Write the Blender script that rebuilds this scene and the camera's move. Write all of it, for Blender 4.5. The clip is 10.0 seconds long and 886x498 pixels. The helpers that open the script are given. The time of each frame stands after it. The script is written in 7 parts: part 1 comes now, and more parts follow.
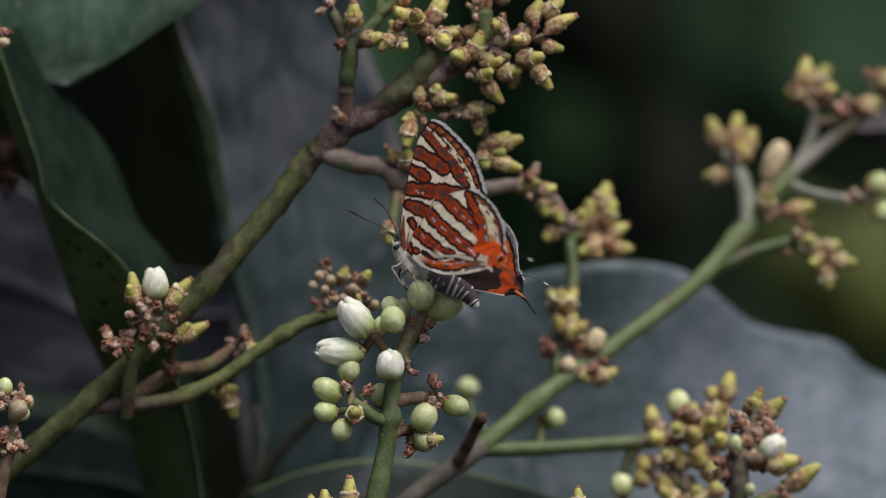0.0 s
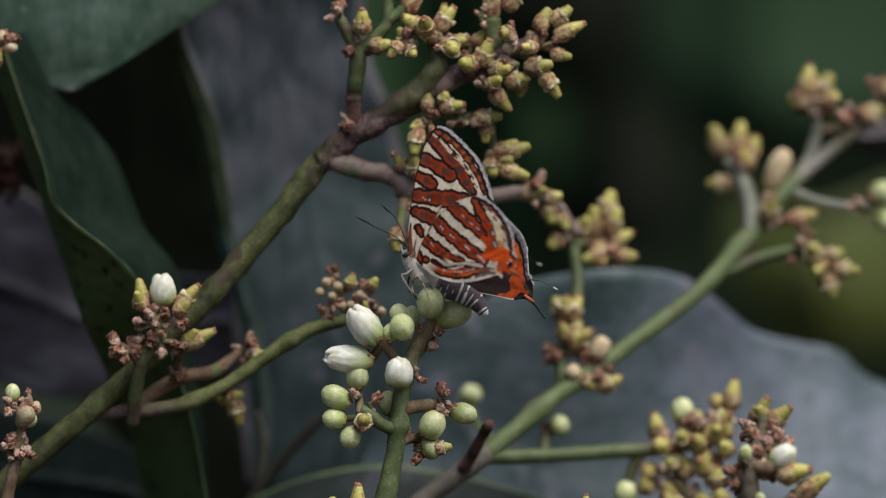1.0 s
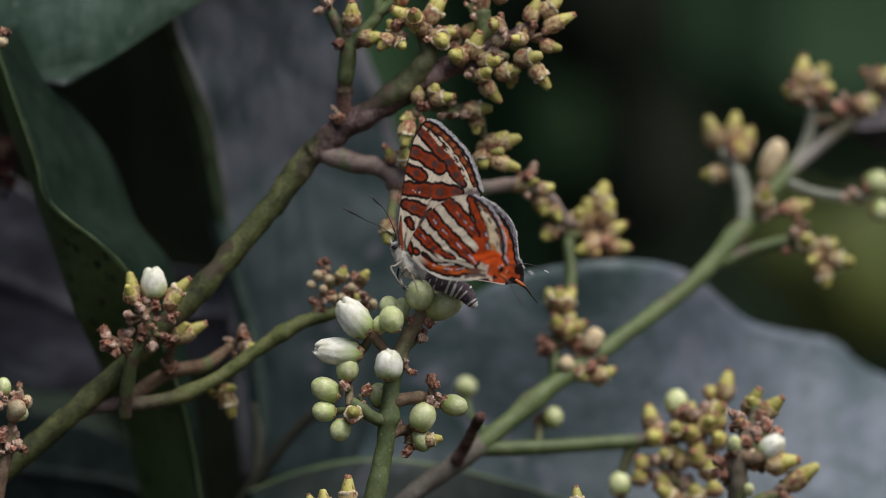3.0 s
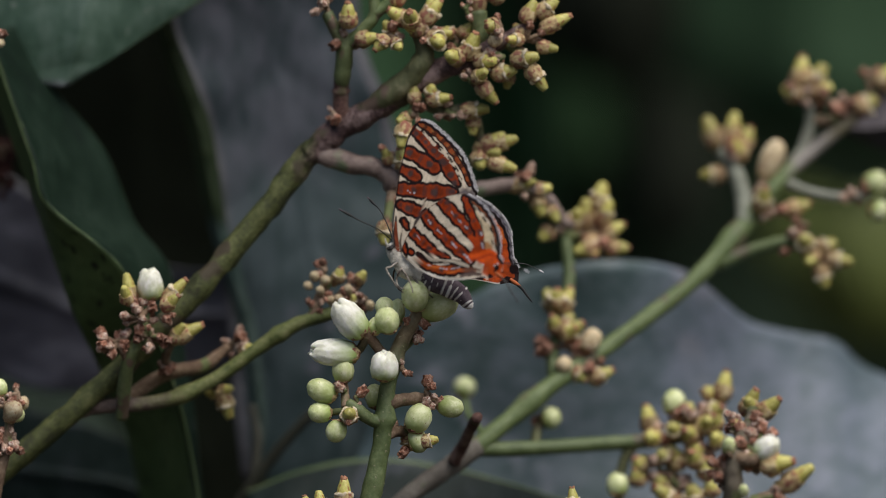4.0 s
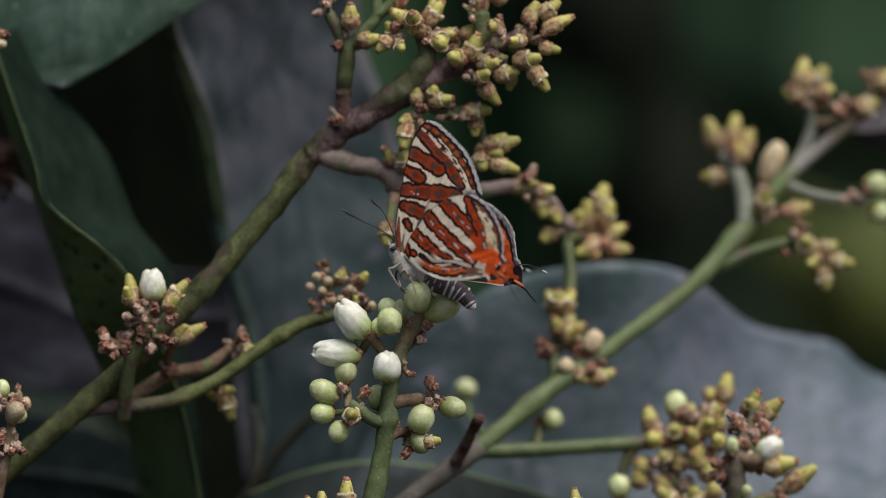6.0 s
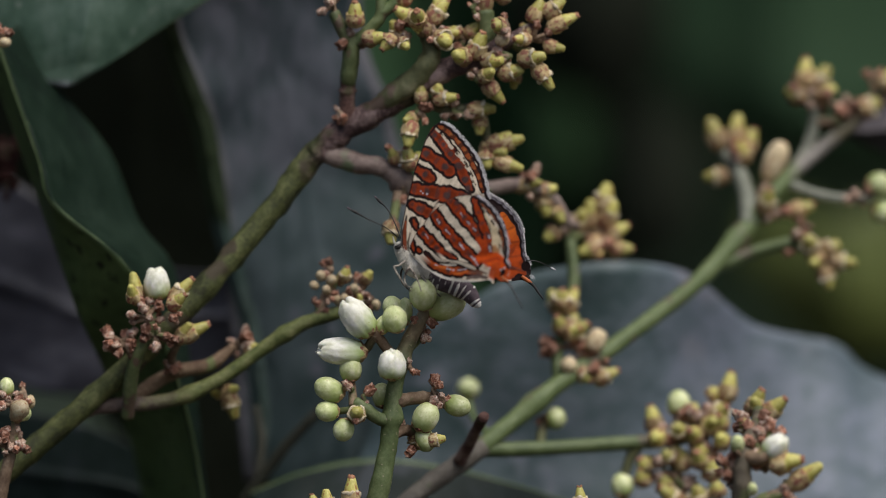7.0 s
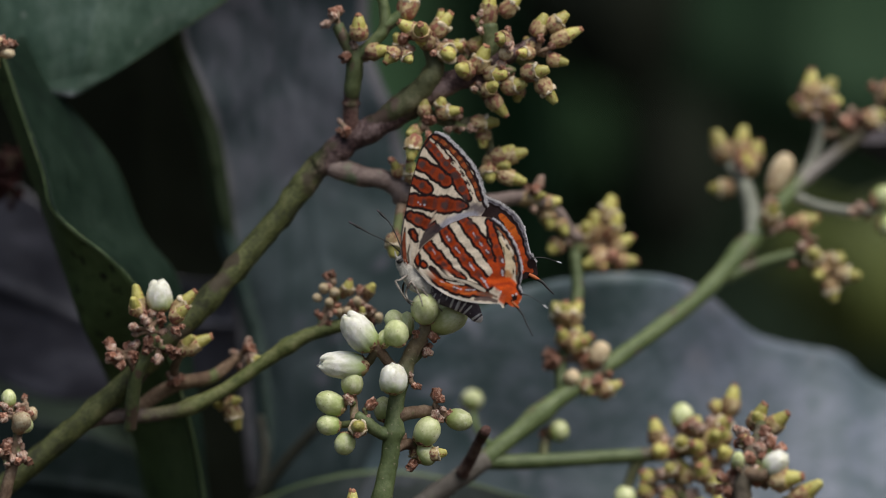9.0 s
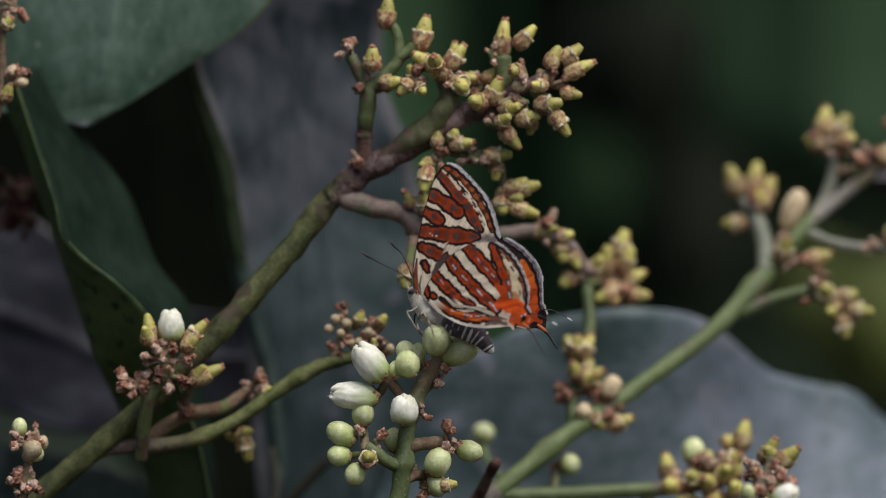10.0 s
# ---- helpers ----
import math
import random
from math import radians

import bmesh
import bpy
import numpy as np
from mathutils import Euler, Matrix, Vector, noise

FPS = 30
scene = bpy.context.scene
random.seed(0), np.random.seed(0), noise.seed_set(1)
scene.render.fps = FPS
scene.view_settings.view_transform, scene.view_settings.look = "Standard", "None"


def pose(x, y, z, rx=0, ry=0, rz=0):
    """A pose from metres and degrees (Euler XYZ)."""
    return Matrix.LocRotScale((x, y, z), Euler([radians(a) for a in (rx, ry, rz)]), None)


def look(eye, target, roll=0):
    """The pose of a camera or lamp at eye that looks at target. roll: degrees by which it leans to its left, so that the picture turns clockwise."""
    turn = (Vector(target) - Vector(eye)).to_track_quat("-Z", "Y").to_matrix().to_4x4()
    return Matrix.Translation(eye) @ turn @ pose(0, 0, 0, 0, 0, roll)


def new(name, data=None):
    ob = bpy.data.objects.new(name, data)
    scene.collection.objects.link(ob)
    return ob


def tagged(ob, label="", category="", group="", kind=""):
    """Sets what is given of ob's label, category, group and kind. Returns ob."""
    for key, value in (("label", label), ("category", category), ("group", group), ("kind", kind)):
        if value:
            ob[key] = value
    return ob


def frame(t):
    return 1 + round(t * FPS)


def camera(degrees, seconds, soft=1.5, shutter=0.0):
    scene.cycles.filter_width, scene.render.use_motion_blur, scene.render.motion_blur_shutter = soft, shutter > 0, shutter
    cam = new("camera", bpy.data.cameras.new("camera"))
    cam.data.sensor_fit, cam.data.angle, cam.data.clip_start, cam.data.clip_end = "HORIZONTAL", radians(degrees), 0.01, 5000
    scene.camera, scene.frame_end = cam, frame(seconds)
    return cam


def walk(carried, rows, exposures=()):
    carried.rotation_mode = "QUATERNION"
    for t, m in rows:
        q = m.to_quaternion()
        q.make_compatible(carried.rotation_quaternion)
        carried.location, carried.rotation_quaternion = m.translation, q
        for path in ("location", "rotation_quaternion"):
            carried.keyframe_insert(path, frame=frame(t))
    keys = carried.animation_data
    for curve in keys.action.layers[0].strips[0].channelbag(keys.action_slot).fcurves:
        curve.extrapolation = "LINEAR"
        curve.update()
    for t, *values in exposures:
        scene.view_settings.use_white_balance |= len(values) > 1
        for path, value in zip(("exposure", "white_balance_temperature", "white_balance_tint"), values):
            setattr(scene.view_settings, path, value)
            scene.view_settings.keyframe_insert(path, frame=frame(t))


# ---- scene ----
# A silverline butterfly on a flowering shrub, seen through a long lens.
# Lengths in V() are millimetres round a point 1.2 m above the ground.
cam = camera(5.154, 10.0, soft=0.9)
cam.data.dof.use_dof = True
cam.data.dof.focus_distance = 1.3028
cam.data.dof.aperture_fstop = 8.6
PATH = [
    (0, look((-0.00000, -1.3, 1.20000), (0.00000, 0, 1.20000), -0.000)),
    (0.5, look((-0.00114, -1.3, 1.19918), (-0.00003, 0, 1.20016), -0.042)),
    (1, look((-0.02465, -1.3, 1.20506), (-0.00122, 0, 1.20103), 0.213)),
    (1.5, look((0.00943, -1.3, 1.20658), (0.00019, 0, 1.20054), 0.001)),
    (2, look((-0.00094, -1.3, 1.18593), (-0.00038, 0, 1.20025), 0.096)),
    (2.5, look((-0.00719, -1.3, 1.19626), (0.00000, 0, 1.19961), -0.035)),
    (4, look((0.01005, -1.3, 1.20666), (0.00078, 0, 1.20012), -0.086)),
    (4.5, look((0.00672, -1.3, 1.20423), (0.00067, 0, 1.20019), -0.062)),
    (5, look((-0.00290, -1.3, 1.20472), (0.00032, 0, 1.20001), -0.070)),
    (5.5, look((0.00783, -1.3, 1.20387), (0.00066, 0, 1.20021), -0.063)),
    (7, look((-0.00634, -1.3, 1.19686), (-0.00024, 0, 1.19996), -0.016)),
    (7.5, look((0.00521, -1.3, 1.19159), (0.00015, 0, 1.20020), -0.006)),
    (8, look((-0.01411, -1.3, 1.18619), (-0.00084, 0, 1.20061), 0.153)),
    (8.5, look((-0.01100, -1.3, 1.20233), (-0.00141, 0, 1.20256), 0.384)),
    (9, look((0.00491, -1.3, 1.21083), (-0.00050, 0, 1.20185), 0.217)),
    (9.5, look((0.02890, -1.3, 1.22132), (0.00081, 0, 1.20116), -0.070)),
    (10, look((0.00838, -1.3, 1.20191), (-0.00210, 0, 1.20595), 0.634)),
]
walk(cam, PATH)

# ---- light: a bright, hazy sky and a wide veiled sun ----
world = bpy.data.worlds.new("world")
scene.world = world
world.use_nodes = True
wn = world.node_tree.nodes
sky = wn.new("ShaderNodeTexSky")
sky.sky_type = "NISHITA"
sky.sun_disc = False
sky.sun_elevation, sky.sun_rotation = radians(59), radians(146)
sky.dust_density, sky.air_density = 3.0, 1.0
wn["Background"].inputs["Strength"].default_value = 0.075
world.node_tree.links.new(sky.outputs[0], wn["Background"].inputs["Color"])
sun = new("sun", bpy.data.lights.new("sun", "SUN"))
sun.data.energy, sun.data.angle, sun.data.color = 2.3, radians(45), (1.0, 0.97, 0.94)
sun.matrix_basis = look((0.8, -1.2, 3.6), (0, 0, 1.2))
scene.view_settings.exposure = 0.39


# ---- materials ----
def ramp(nt, fac, stops):
    node = nt.nodes.new("ShaderNodeValToRGB")
    while len(node.color_ramp.elements) < len(stops):
        node.color_ramp.elements.new(0.5)
    for e, (p, c) in zip(node.color_ramp.elements, stops):
        e.position, e.color = p, (*c, 1)
    nt.links.new(fac, node.inputs[0])
    return node.outputs[0]


def noise_tex(nt, scale, detail=5, rough=0.6, stretch=None):
    tc = nt.nodes.new("ShaderNodeTexCoord")
    out = tc.outputs["Object"]
    if stretch:
        mp = nt.nodes.new("ShaderNodeMapping")
        mp.inputs["Scale"].default_value = stretch
        nt.links.new(out, mp.inputs["Vector"])
        out = mp.outputs[0]
    n = nt.nodes.new("ShaderNodeTexNoise")
    n.inputs["Scale"].default_value, n.inputs["Detail"].default_value, n.inputs["Roughness"].default_value = scale, detail, rough
    nt.links.new(out, n.inputs["Vector"])
    return n.outputs["Fac"]


def mix(nt, fac, a, b, kind="MIX"):
    m = nt.nodes.new("ShaderNodeMix")
    m.data_type, m.blend_type = "RGBA", kind
    if isinstance(fac, float):
        m.inputs[0].default_value = fac
    else:
        nt.links.new(fac, m.inputs[0])
    for k, c in ((6, a), (7, b)):
        if isinstance(c, tuple):
            m.inputs[k].default_value = (*c, 1)
        else:
            nt.links.new(c, m.inputs[k])
    return m.outputs[2]


def material(name, dark, mid, light, coarse, fine, rough=0.6, spec=0.4, bump=0.3, depth=0.0002, spots=None,
             spot_scale=2500, spot_at=0.66, vary=0.25, sub=0.0, attr=False, foot=None, span=0.2, turn=None, stretch=None):
    """Two scales of noise in three colours, optional spots, fine relief, and a change of colours along one axis."""
    m = bpy.data.materials.new(name)
    m.use_nodes = True
    nt = m.node_tree
    b = nt.nodes["Principled BSDF"]
    big, small = noise_tex(nt, coarse, 3, 0.6, stretch), noise_tex(nt, fine, 6, 0.7, stretch)
    both = nt.nodes.new("ShaderNodeMath")
    both.operation = "MULTIPLY_ADD"
    both.inputs[1].default_value = 0.45
    nt.links.new(small, both.inputs[0])
    half = nt.nodes.new("ShaderNodeMath")
    half.operation = "MULTIPLY"
    half.inputs[1].default_value = 0.55
    nt.links.new(big, half.inputs[0])
    nt.links.new(half.outputs[0], both.inputs[2])
    if attr:
        at = nt.nodes.new("ShaderNodeVertexColor")
        at.layer_name = "scales"
        grain = ramp(nt, small, [(0.25, (0.72, 0.72, 0.72)), (0.75, (1.0, 1.0, 1.0))])
        col = mix(nt, 1.0, at.outputs["Color"], grain, "MULTIPLY")
    else:
        col = ramp(nt, both.outputs[0], [(0.5 - span, dark), (0.5, mid), (0.5 + span, light)])
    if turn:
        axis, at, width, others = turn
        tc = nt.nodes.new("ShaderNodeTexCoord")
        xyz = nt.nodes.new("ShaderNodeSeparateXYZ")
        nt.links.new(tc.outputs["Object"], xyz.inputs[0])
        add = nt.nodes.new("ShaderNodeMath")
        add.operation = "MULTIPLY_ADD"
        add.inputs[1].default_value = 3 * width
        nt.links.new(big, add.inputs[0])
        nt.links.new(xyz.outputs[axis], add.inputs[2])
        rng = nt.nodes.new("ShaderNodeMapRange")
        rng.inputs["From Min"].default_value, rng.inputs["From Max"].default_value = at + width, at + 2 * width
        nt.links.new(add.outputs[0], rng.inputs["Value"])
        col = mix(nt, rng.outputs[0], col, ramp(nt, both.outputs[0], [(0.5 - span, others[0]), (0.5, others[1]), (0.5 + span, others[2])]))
    if spots:
        sp = noise_tex(nt, spot_scale, 2, 0.5)
        f = ramp(nt, sp, [(spot_at, (0, 0, 0)), (spot_at + 0.05, (1, 1, 1))])
        col = mix(nt, f, col, spots)
    if foot:
        tc = nt.nodes.new("ShaderNodeTexCoord")
        xyz = nt.nodes.new("ShaderNodeSeparateXYZ")
        nt.links.new(tc.outputs["Object"], xyz.inputs[0])
        add = nt.nodes.new("ShaderNodeMath")
        add.operation = "MULTIPLY_ADD"
        add.inputs[1].default_value = 0.5
        nt.links.new(big, add.inputs[0])
        nt.links.new(xyz.outputs["Z"], add.inputs[2])
        col = mix(nt, ramp(nt, add.outputs[0], [(0.34, (1, 1, 1)), (0.82, (0, 0, 0))]), col, foot)
    if vary:
        info = nt.nodes.new("ShaderNodeObjectInfo")
        hsv = nt.nodes.new("ShaderNodeHueSaturation")
        rng = nt.nodes.new("ShaderNodeMapRange")
        rng.inputs["To Min"].default_value, rng.inputs["To Max"].default_value = 1 - vary, 1 + vary
        nt.links.new(info.outputs["Random"], rng.inputs["Value"])
        nt.links.new(rng.outputs[0], hsv.inputs["Value"])
        nt.links.new(col, hsv.inputs["Color"])
        col = hsv.outputs[0]
    nt.links.new(col, b.inputs["Base Color"])
    b.inputs["Roughness"].default_value = rough
    b.inputs["Specular IOR Level"].default_value = spec
    if sub:
        b.inputs["Subsurface Weight"].default_value = sub
        b.inputs["Subsurface Radius"].default_value = (0.001, 0.0012, 0.0006)
        b.inputs["Subsurface Scale"].default_value = 1.0
    if bump:
        bp = nt.nodes.new("ShaderNodeBump")
        bp.inputs["Strength"].default_value, bp.inputs["Distance"].default_value = bump, depth
        nt.links.new(both.outputs[0], bp.inputs["Height"])
        nt.links.new(bp.outputs[0], b.inputs["Normal"])
    return m


BARK = material("brown_bark", (0.026, 0.012, 0.011), (0.10, 0.05, 0.04), (0.22, 0.15, 0.12), 330, 2300, 0.72, 0.3, 0.9, 0.0006, (0.09, 0.075, 0.04), 230, 0.62, span=0.13)
GREEN_STEM = material("green_stem", (0.036, 0.040, 0.017), (0.09, 0.094, 0.043), (0.17, 0.155, 0.09), 230, 1900, 0.6, 0.35, 0.8, 0.0004, (0.10, 0.068, 0.05), 180, 0.55)
BRANCH_STEM = material("green_stem_turning_to_bark", (0.026, 0.029, 0.010), (0.066, 0.076, 0.022), (0.135, 0.14, 0.052), 220, 2000, 0.6, 0.32, 0.9, 0.0006, (0.058, 0.046, 0.026), 170, 0.58, turn=("X", 0.0452, 0.0035, ((0.018, 0.009, 0.011), (0.088, 0.050, 0.047), (0.25, 0.175, 0.16))), span=0.10)
LOW_STEM = material("pinkish_stem_turning_green", (0.06, 0.04, 0.033), (0.14, 0.10, 0.082), (0.26, 0.2, 0.165), 300, 2000, 0.6, 0.35, 0.8, 0.0004, turn=("X", 0.009, 0.006, ((0.042, 0.053, 0.015), (0.115, 0.135, 0.04), (0.22, 0.21, 0.095))), span=0.14)
TWIG_GREEN = material("fresh_green_stem", (0.05, 0.066, 0.024), (0.105, 0.13, 0.05), (0.19, 0.2, 0.10), 260, 1800, 0.55, 0.4, 0.7, 0.0004, (0.11, 0.075, 0.05), 330, 0.58)
PALE_STEM = material("pale_green_stem", (0.055, 0.08, 0.026), (0.105, 0.142, 0.052), (0.18, 0.215, 0.098), 220, 1500, 0.55, 0.4, 0.5, 0.0003, (0.115, 0.10, 0.06), 200, 0.58)
FORK_STEM = material("green_stem_turning_grey", (0.055, 0.08, 0.026), (0.105, 0.142, 0.052), (0.18, 0.215, 0.098), 220, 1500, 0.55, 0.4, 0.5, 0.0003, (0.115, 0.10, 0.06), 200, 0.58, turn=("X", 0.0555, 0.0035, ((0.09, 0.08, 0.068), (0.16, 0.145, 0.125), (0.25, 0.225, 0.2))))
BROWN_STEM = material("brown_grey_stem", (0.055, 0.046, 0.038), (0.118, 0.104, 0.086), (0.21, 0.188, 0.155), 260, 1800, 0.65, 0.3, 0.7, 0.0004, (0.10, 0.112, 0.062), 200, 0.57)
GREY_STEM = material("grey_stem", (0.10, 0.108, 0.082), (0.172, 0.18, 0.138), (0.25, 0.25, 0.2), 90, 800, 0.6, 0.35, 0.35, 0.0002)
SPIKE_STEM = material("spike_stem", (0.038, 0.054, 0.018), (0.078, 0.105, 0.038), (0.15, 0.17, 0.08), 260, 2200, 0.55, 0.4, 0.7, 0.0003, (0.19, 0.18, 0.11), 1500, 0.66, turn=("Z", 0.026, 0.004, ((0.06, 0.040, 0.024), (0.135, 0.105, 0.06), (0.25, 0.2, 0.13))))
SHOOT = material("pinkish_tan_shoot", (0.095, 0.062, 0.055), (0.21, 0.155, 0.132), (0.36, 0.285, 0.245), 300, 2000, 0.6, 0.35, 0.6, 0.0004, (0.135, 0.165, 0.09), 150, 0.53)
SPRIG_STEM = material("purplish_brown_stem", (0.04, 0.03, 0.022), (0.092, 0.076, 0.052), (0.18, 0.15, 0.105), 300, 2000, 0.65, 0.3, 0.8, 0.0004, (0.085, 0.095, 0.04), 180, 0.52)
TWIG = material("brown_twig", (0.06, 0.032, 0.02), (0.18, 0.12, 0.075), (0.36, 0.27, 0.19), 380, 2300, 0.7, 0.3, 0.8, 0.0004, (0.13, 0.15, 0.06), 300, 0.56)
BUD_YELLOW = material("yellow_green_bud", (0.27, 0.24, 0.055), (0.45, 0.41, 0.11), (0.6, 0.56, 0.26), 2.2, 9, 0.42, 0.42, 0.5, 0.0003, (0.28, 0.14, 0.05), 4.5, 0.6, vary=0.28, sub=0.1)
CUP = material("cream_cup", (0.21, 0.11, 0.055), (0.43, 0.32, 0.15), (0.64, 0.54, 0.35), 3, 11, 0.6, 0.3, 0.9, 0.0004, (0.25, 0.10, 0.065), 4, 0.53, vary=0.33)
COLLAR = material("torn_cream_edge", (0.42, 0.3, 0.2), (0.64, 0.55, 0.38), (0.8, 0.73, 0.6), 4, 14, 0.65, 0.3, 0.9, 0.0004)
TIP = material("brown_bud_tip", (0.12, 0.045, 0.03), (0.30, 0.14, 0.075), (0.46, 0.28, 0.18), 5, 14, 0.7, 0.3, 0.6, 0.0003)
BUD_GREEN = material("round_green_bud", (0.42, 0.47, 0.19), (0.58, 0.615, 0.32), (0.75, 0.75, 0.5), 1.4, 6, 0.42, 0.45, 0.4, 0.0003, (0.27, 0.19, 0.08), 13, 0.69, vary=0.14, sub=0.12, foot=(0.30, 0.38, 0.11), span=0.13)
BEIGE = material("beige_bud", (0.32, 0.22, 0.12), (0.52, 0.42, 0.26), (0.70, 0.63, 0.46), 2, 8, 0.55, 0.35, 0.5, 0.0003, (0.33, 0.18, 0.1), 5, 0.6, sub=0.1)
BUD_WHITE = material("white_petals", (0.62, 0.61, 0.47), (0.77, 0.76, 0.65), (0.87, 0.85, 0.77), 1.5, 6, 0.5, 0.35, 0.3, 0.0003, (0.42, 0.36, 0.2), 12, 0.7, vary=0.05, sub=0.12, foot=(0.34, 0.43, 0.14), span=0.12)
DRIED = material("dried_calyx", (0.07, 0.026, 0.018), (0.29, 0.13, 0.08), (0.68, 0.5, 0.40), 2.2, 7, 0.75, 0.25, 0.8, 0.0004, vary=0.4, span=0.15)
DEAD = material("dead_dark_calyx", (0.02, 0.007, 0.006), (0.06, 0.020, 0.016), (0.13, 0.06, 0.05), 2.2, 7, 0.8, 0.2, 0.8, 0.0004, vary=0.4, span=0.15)
SCAR = material("pale_pinkish_calyx", (0.2, 0.095, 0.065), (0.47, 0.33, 0.24), (0.84, 0.76, 0.69), 2.0, 7, 0.65, 0.3, 0.8, 0.0004, (0.25, 0.09, 0.065), 4, 0.57, vary=0.25, span=0.13)
LEAF_GREY = material("grey_green_leaf", (0.0147, 0.0304, 0.0313), (0.0267, 0.0442, 0.046), (0.046, 0.0644, 0.0699), 70, 420, 0.45, 0.45, 0.5, 0.0008, (0.0828, 0.0865, 0.106), 105, 0.63, vary=0.0, span=0.09, stretch=(1.6, 1.0, 0.5), turn=("Z", -0.040, 0.010, ((0.012, 0.0248, 0.0285), (0.0258, 0.0368, 0.0423), (0.0644, 0.0699, 0.0846))))
LEAF_GREEN = material("green_leaf", (0.06, 0.066, 0.074), (0.12, 0.125, 0.14), (0.2, 0.2, 0.22), 70, 420, 0.42, 0.5, 0.4, 0.0006, (0.13, 0.16, 0.13), 330, 0.68, vary=0.0, span=0.13, stretch=(1.4, 1.0, 0.7), turn=("Z", -0.0275, 0.0011, ((0.022, 0.051, 0.032), (0.052, 0.094, 0.064), (0.10, 0.147, 0.114))))
# one half of the folded leaf, darkened in its colours to stand for shade
LEAF_SHADED_FACE = material("leaf_face_painted_shaded", (0.003, 0.009, 0.005), (0.006, 0.0155, 0.0085), (0.012, 0.024, 0.015), 90, 500, 0.55, 0.18, 0.5, 0.0006, (0.04, 0.046, 0.052), 105, 0.65, vary=0.0, span=0.12, stretch=(1.4, 1.0, 0.45))
# leaf green darkened in its colours to stand for shade low in the shrub
LEAF_DIM = material("green_leaf_painted_dim", (0.004, 0.010, 0.008), (0.008, 0.017, 0.014), (0.022, 0.031, 0.032), 90, 500, 0.55, 0.2, 0.5, 0.0006, (0.042, 0.05, 0.056), 110, 0.64, vary=0.0, span=0.13, stretch=(1.4, 1.0, 0.45))
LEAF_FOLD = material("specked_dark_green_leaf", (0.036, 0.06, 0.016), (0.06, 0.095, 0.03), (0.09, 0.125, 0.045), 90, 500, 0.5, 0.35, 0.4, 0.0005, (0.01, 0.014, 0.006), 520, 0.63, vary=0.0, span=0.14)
# upper colours carry the gap's shade, lower ones are a lighter green
LEAF_STRIP = material("leaf_edge_painted_dark_above", (0.036, 0.062, 0.050), (0.066, 0.098, 0.082), (0.1, 0.13, 0.115), 90, 500, 0.5, 0.3, 0.4, 0.0005, vary=0.0, span=0.14, turn=("Z", -0.034, 0.003, ((0.010, 0.018, 0.007), (0.020, 0.033, 0.013), (0.036, 0.05, 0.022))))
# three darkening leaf greens: the thicket's shade is put into their colours
LEAF_FAR = material("green_leaf_painted_shaded", (0.016, 0.040, 0.018), (0.026, 0.056, 0.026), (0.042, 0.075, 0.036), 15, 200, 0.6, 0.15, 0.3, 0.001, vary=0.0)
LEAF_HALF = material("leaf_painted_half_shaded", (0.010, 0.026, 0.010), (0.015, 0.035, 0.014), (0.024, 0.045, 0.02), 15, 200, 0.65, 0.08, 0.3, 0.001, vary=0.0)
LEAF_DEEP = material("leaf_painted_deep_shade", (0.009, 0.012, 0.007), (0.015, 0.018, 0.012), (0.022, 0.024, 0.017), 15, 200, 0.7, 0.05, 0.3, 0.001, vary=0.0)
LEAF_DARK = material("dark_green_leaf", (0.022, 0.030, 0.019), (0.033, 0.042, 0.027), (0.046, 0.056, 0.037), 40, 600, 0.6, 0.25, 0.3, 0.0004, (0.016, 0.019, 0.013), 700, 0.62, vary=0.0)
# upper colours much darker than lower: shade painted in by height
LEAF_PURPLE = material("purple_grey_leaf_shaded_above", (0.0324, 0.0324, 0.0432), (0.0828, 0.081, 0.1035), (0.171, 0.1665, 0.198), 60, 400, 0.48, 0.5, 0.45, 0.0007, vary=0.0, span=0.12, stretch=(0.7, 1.0, 1.6), turn=("Z", 0.001, 0.004, ((0.0126, 0.0135, 0.0198), (0.0306, 0.0306, 0.0414), (0.0765, 0.0747, 0.0945))))
# reflected sky put into the base colours, paler towards the right
LEAF_SHEEN = material("sky_sheen_painted_leaf", (0.037, 0.067, 0.067), (0.071, 0.101, 0.110), (0.121, 0.145, 0.172), 42, 300, 0.48, 0.5, 0.5, 0.0009, (0.2, 0.215, 0.25), 85, 0.62, vary=0.0, span=0.095, stretch=(1.0, 1.0, 1.5), turn=("X", -0.060, 0.008, ((0.060, 0.091, 0.099), (0.112, 0.144, 0.168), (0.185, 0.208, 0.255))))
LEAF_DUSK = material("purplish_brown_leaf", (0.03, 0.024, 0.026), (0.06, 0.05, 0.054), (0.1, 0.088, 0.094), 60, 400, 0.55, 0.35, 0.4, 0.0007, vary=0.0)
BACK_STEM = material("dark_shaded_stem", (0.022, 0.024, 0.016), (0.045, 0.046, 0.032), (0.09, 0.082, 0.062), 260, 1800, 0.65, 0.3, 0.6, 0.0004)
RIM = material("pale_leaf_rim", (0.05, 0.085, 0.03), (0.09, 0.13, 0.05), (0.17, 0.19, 0.10), 200, 1500, 0.5, 0.4, 0.3, 0.0002, vary=0.0)
GREY_RIM = material("pinkish_grey_leaf_rim", (0.045, 0.046, 0.052), (0.08, 0.078, 0.088), (0.13, 0.125, 0.135), 120, 900, 0.5, 0.4, 0.3, 0.0002, vary=0.0, span=0.14)
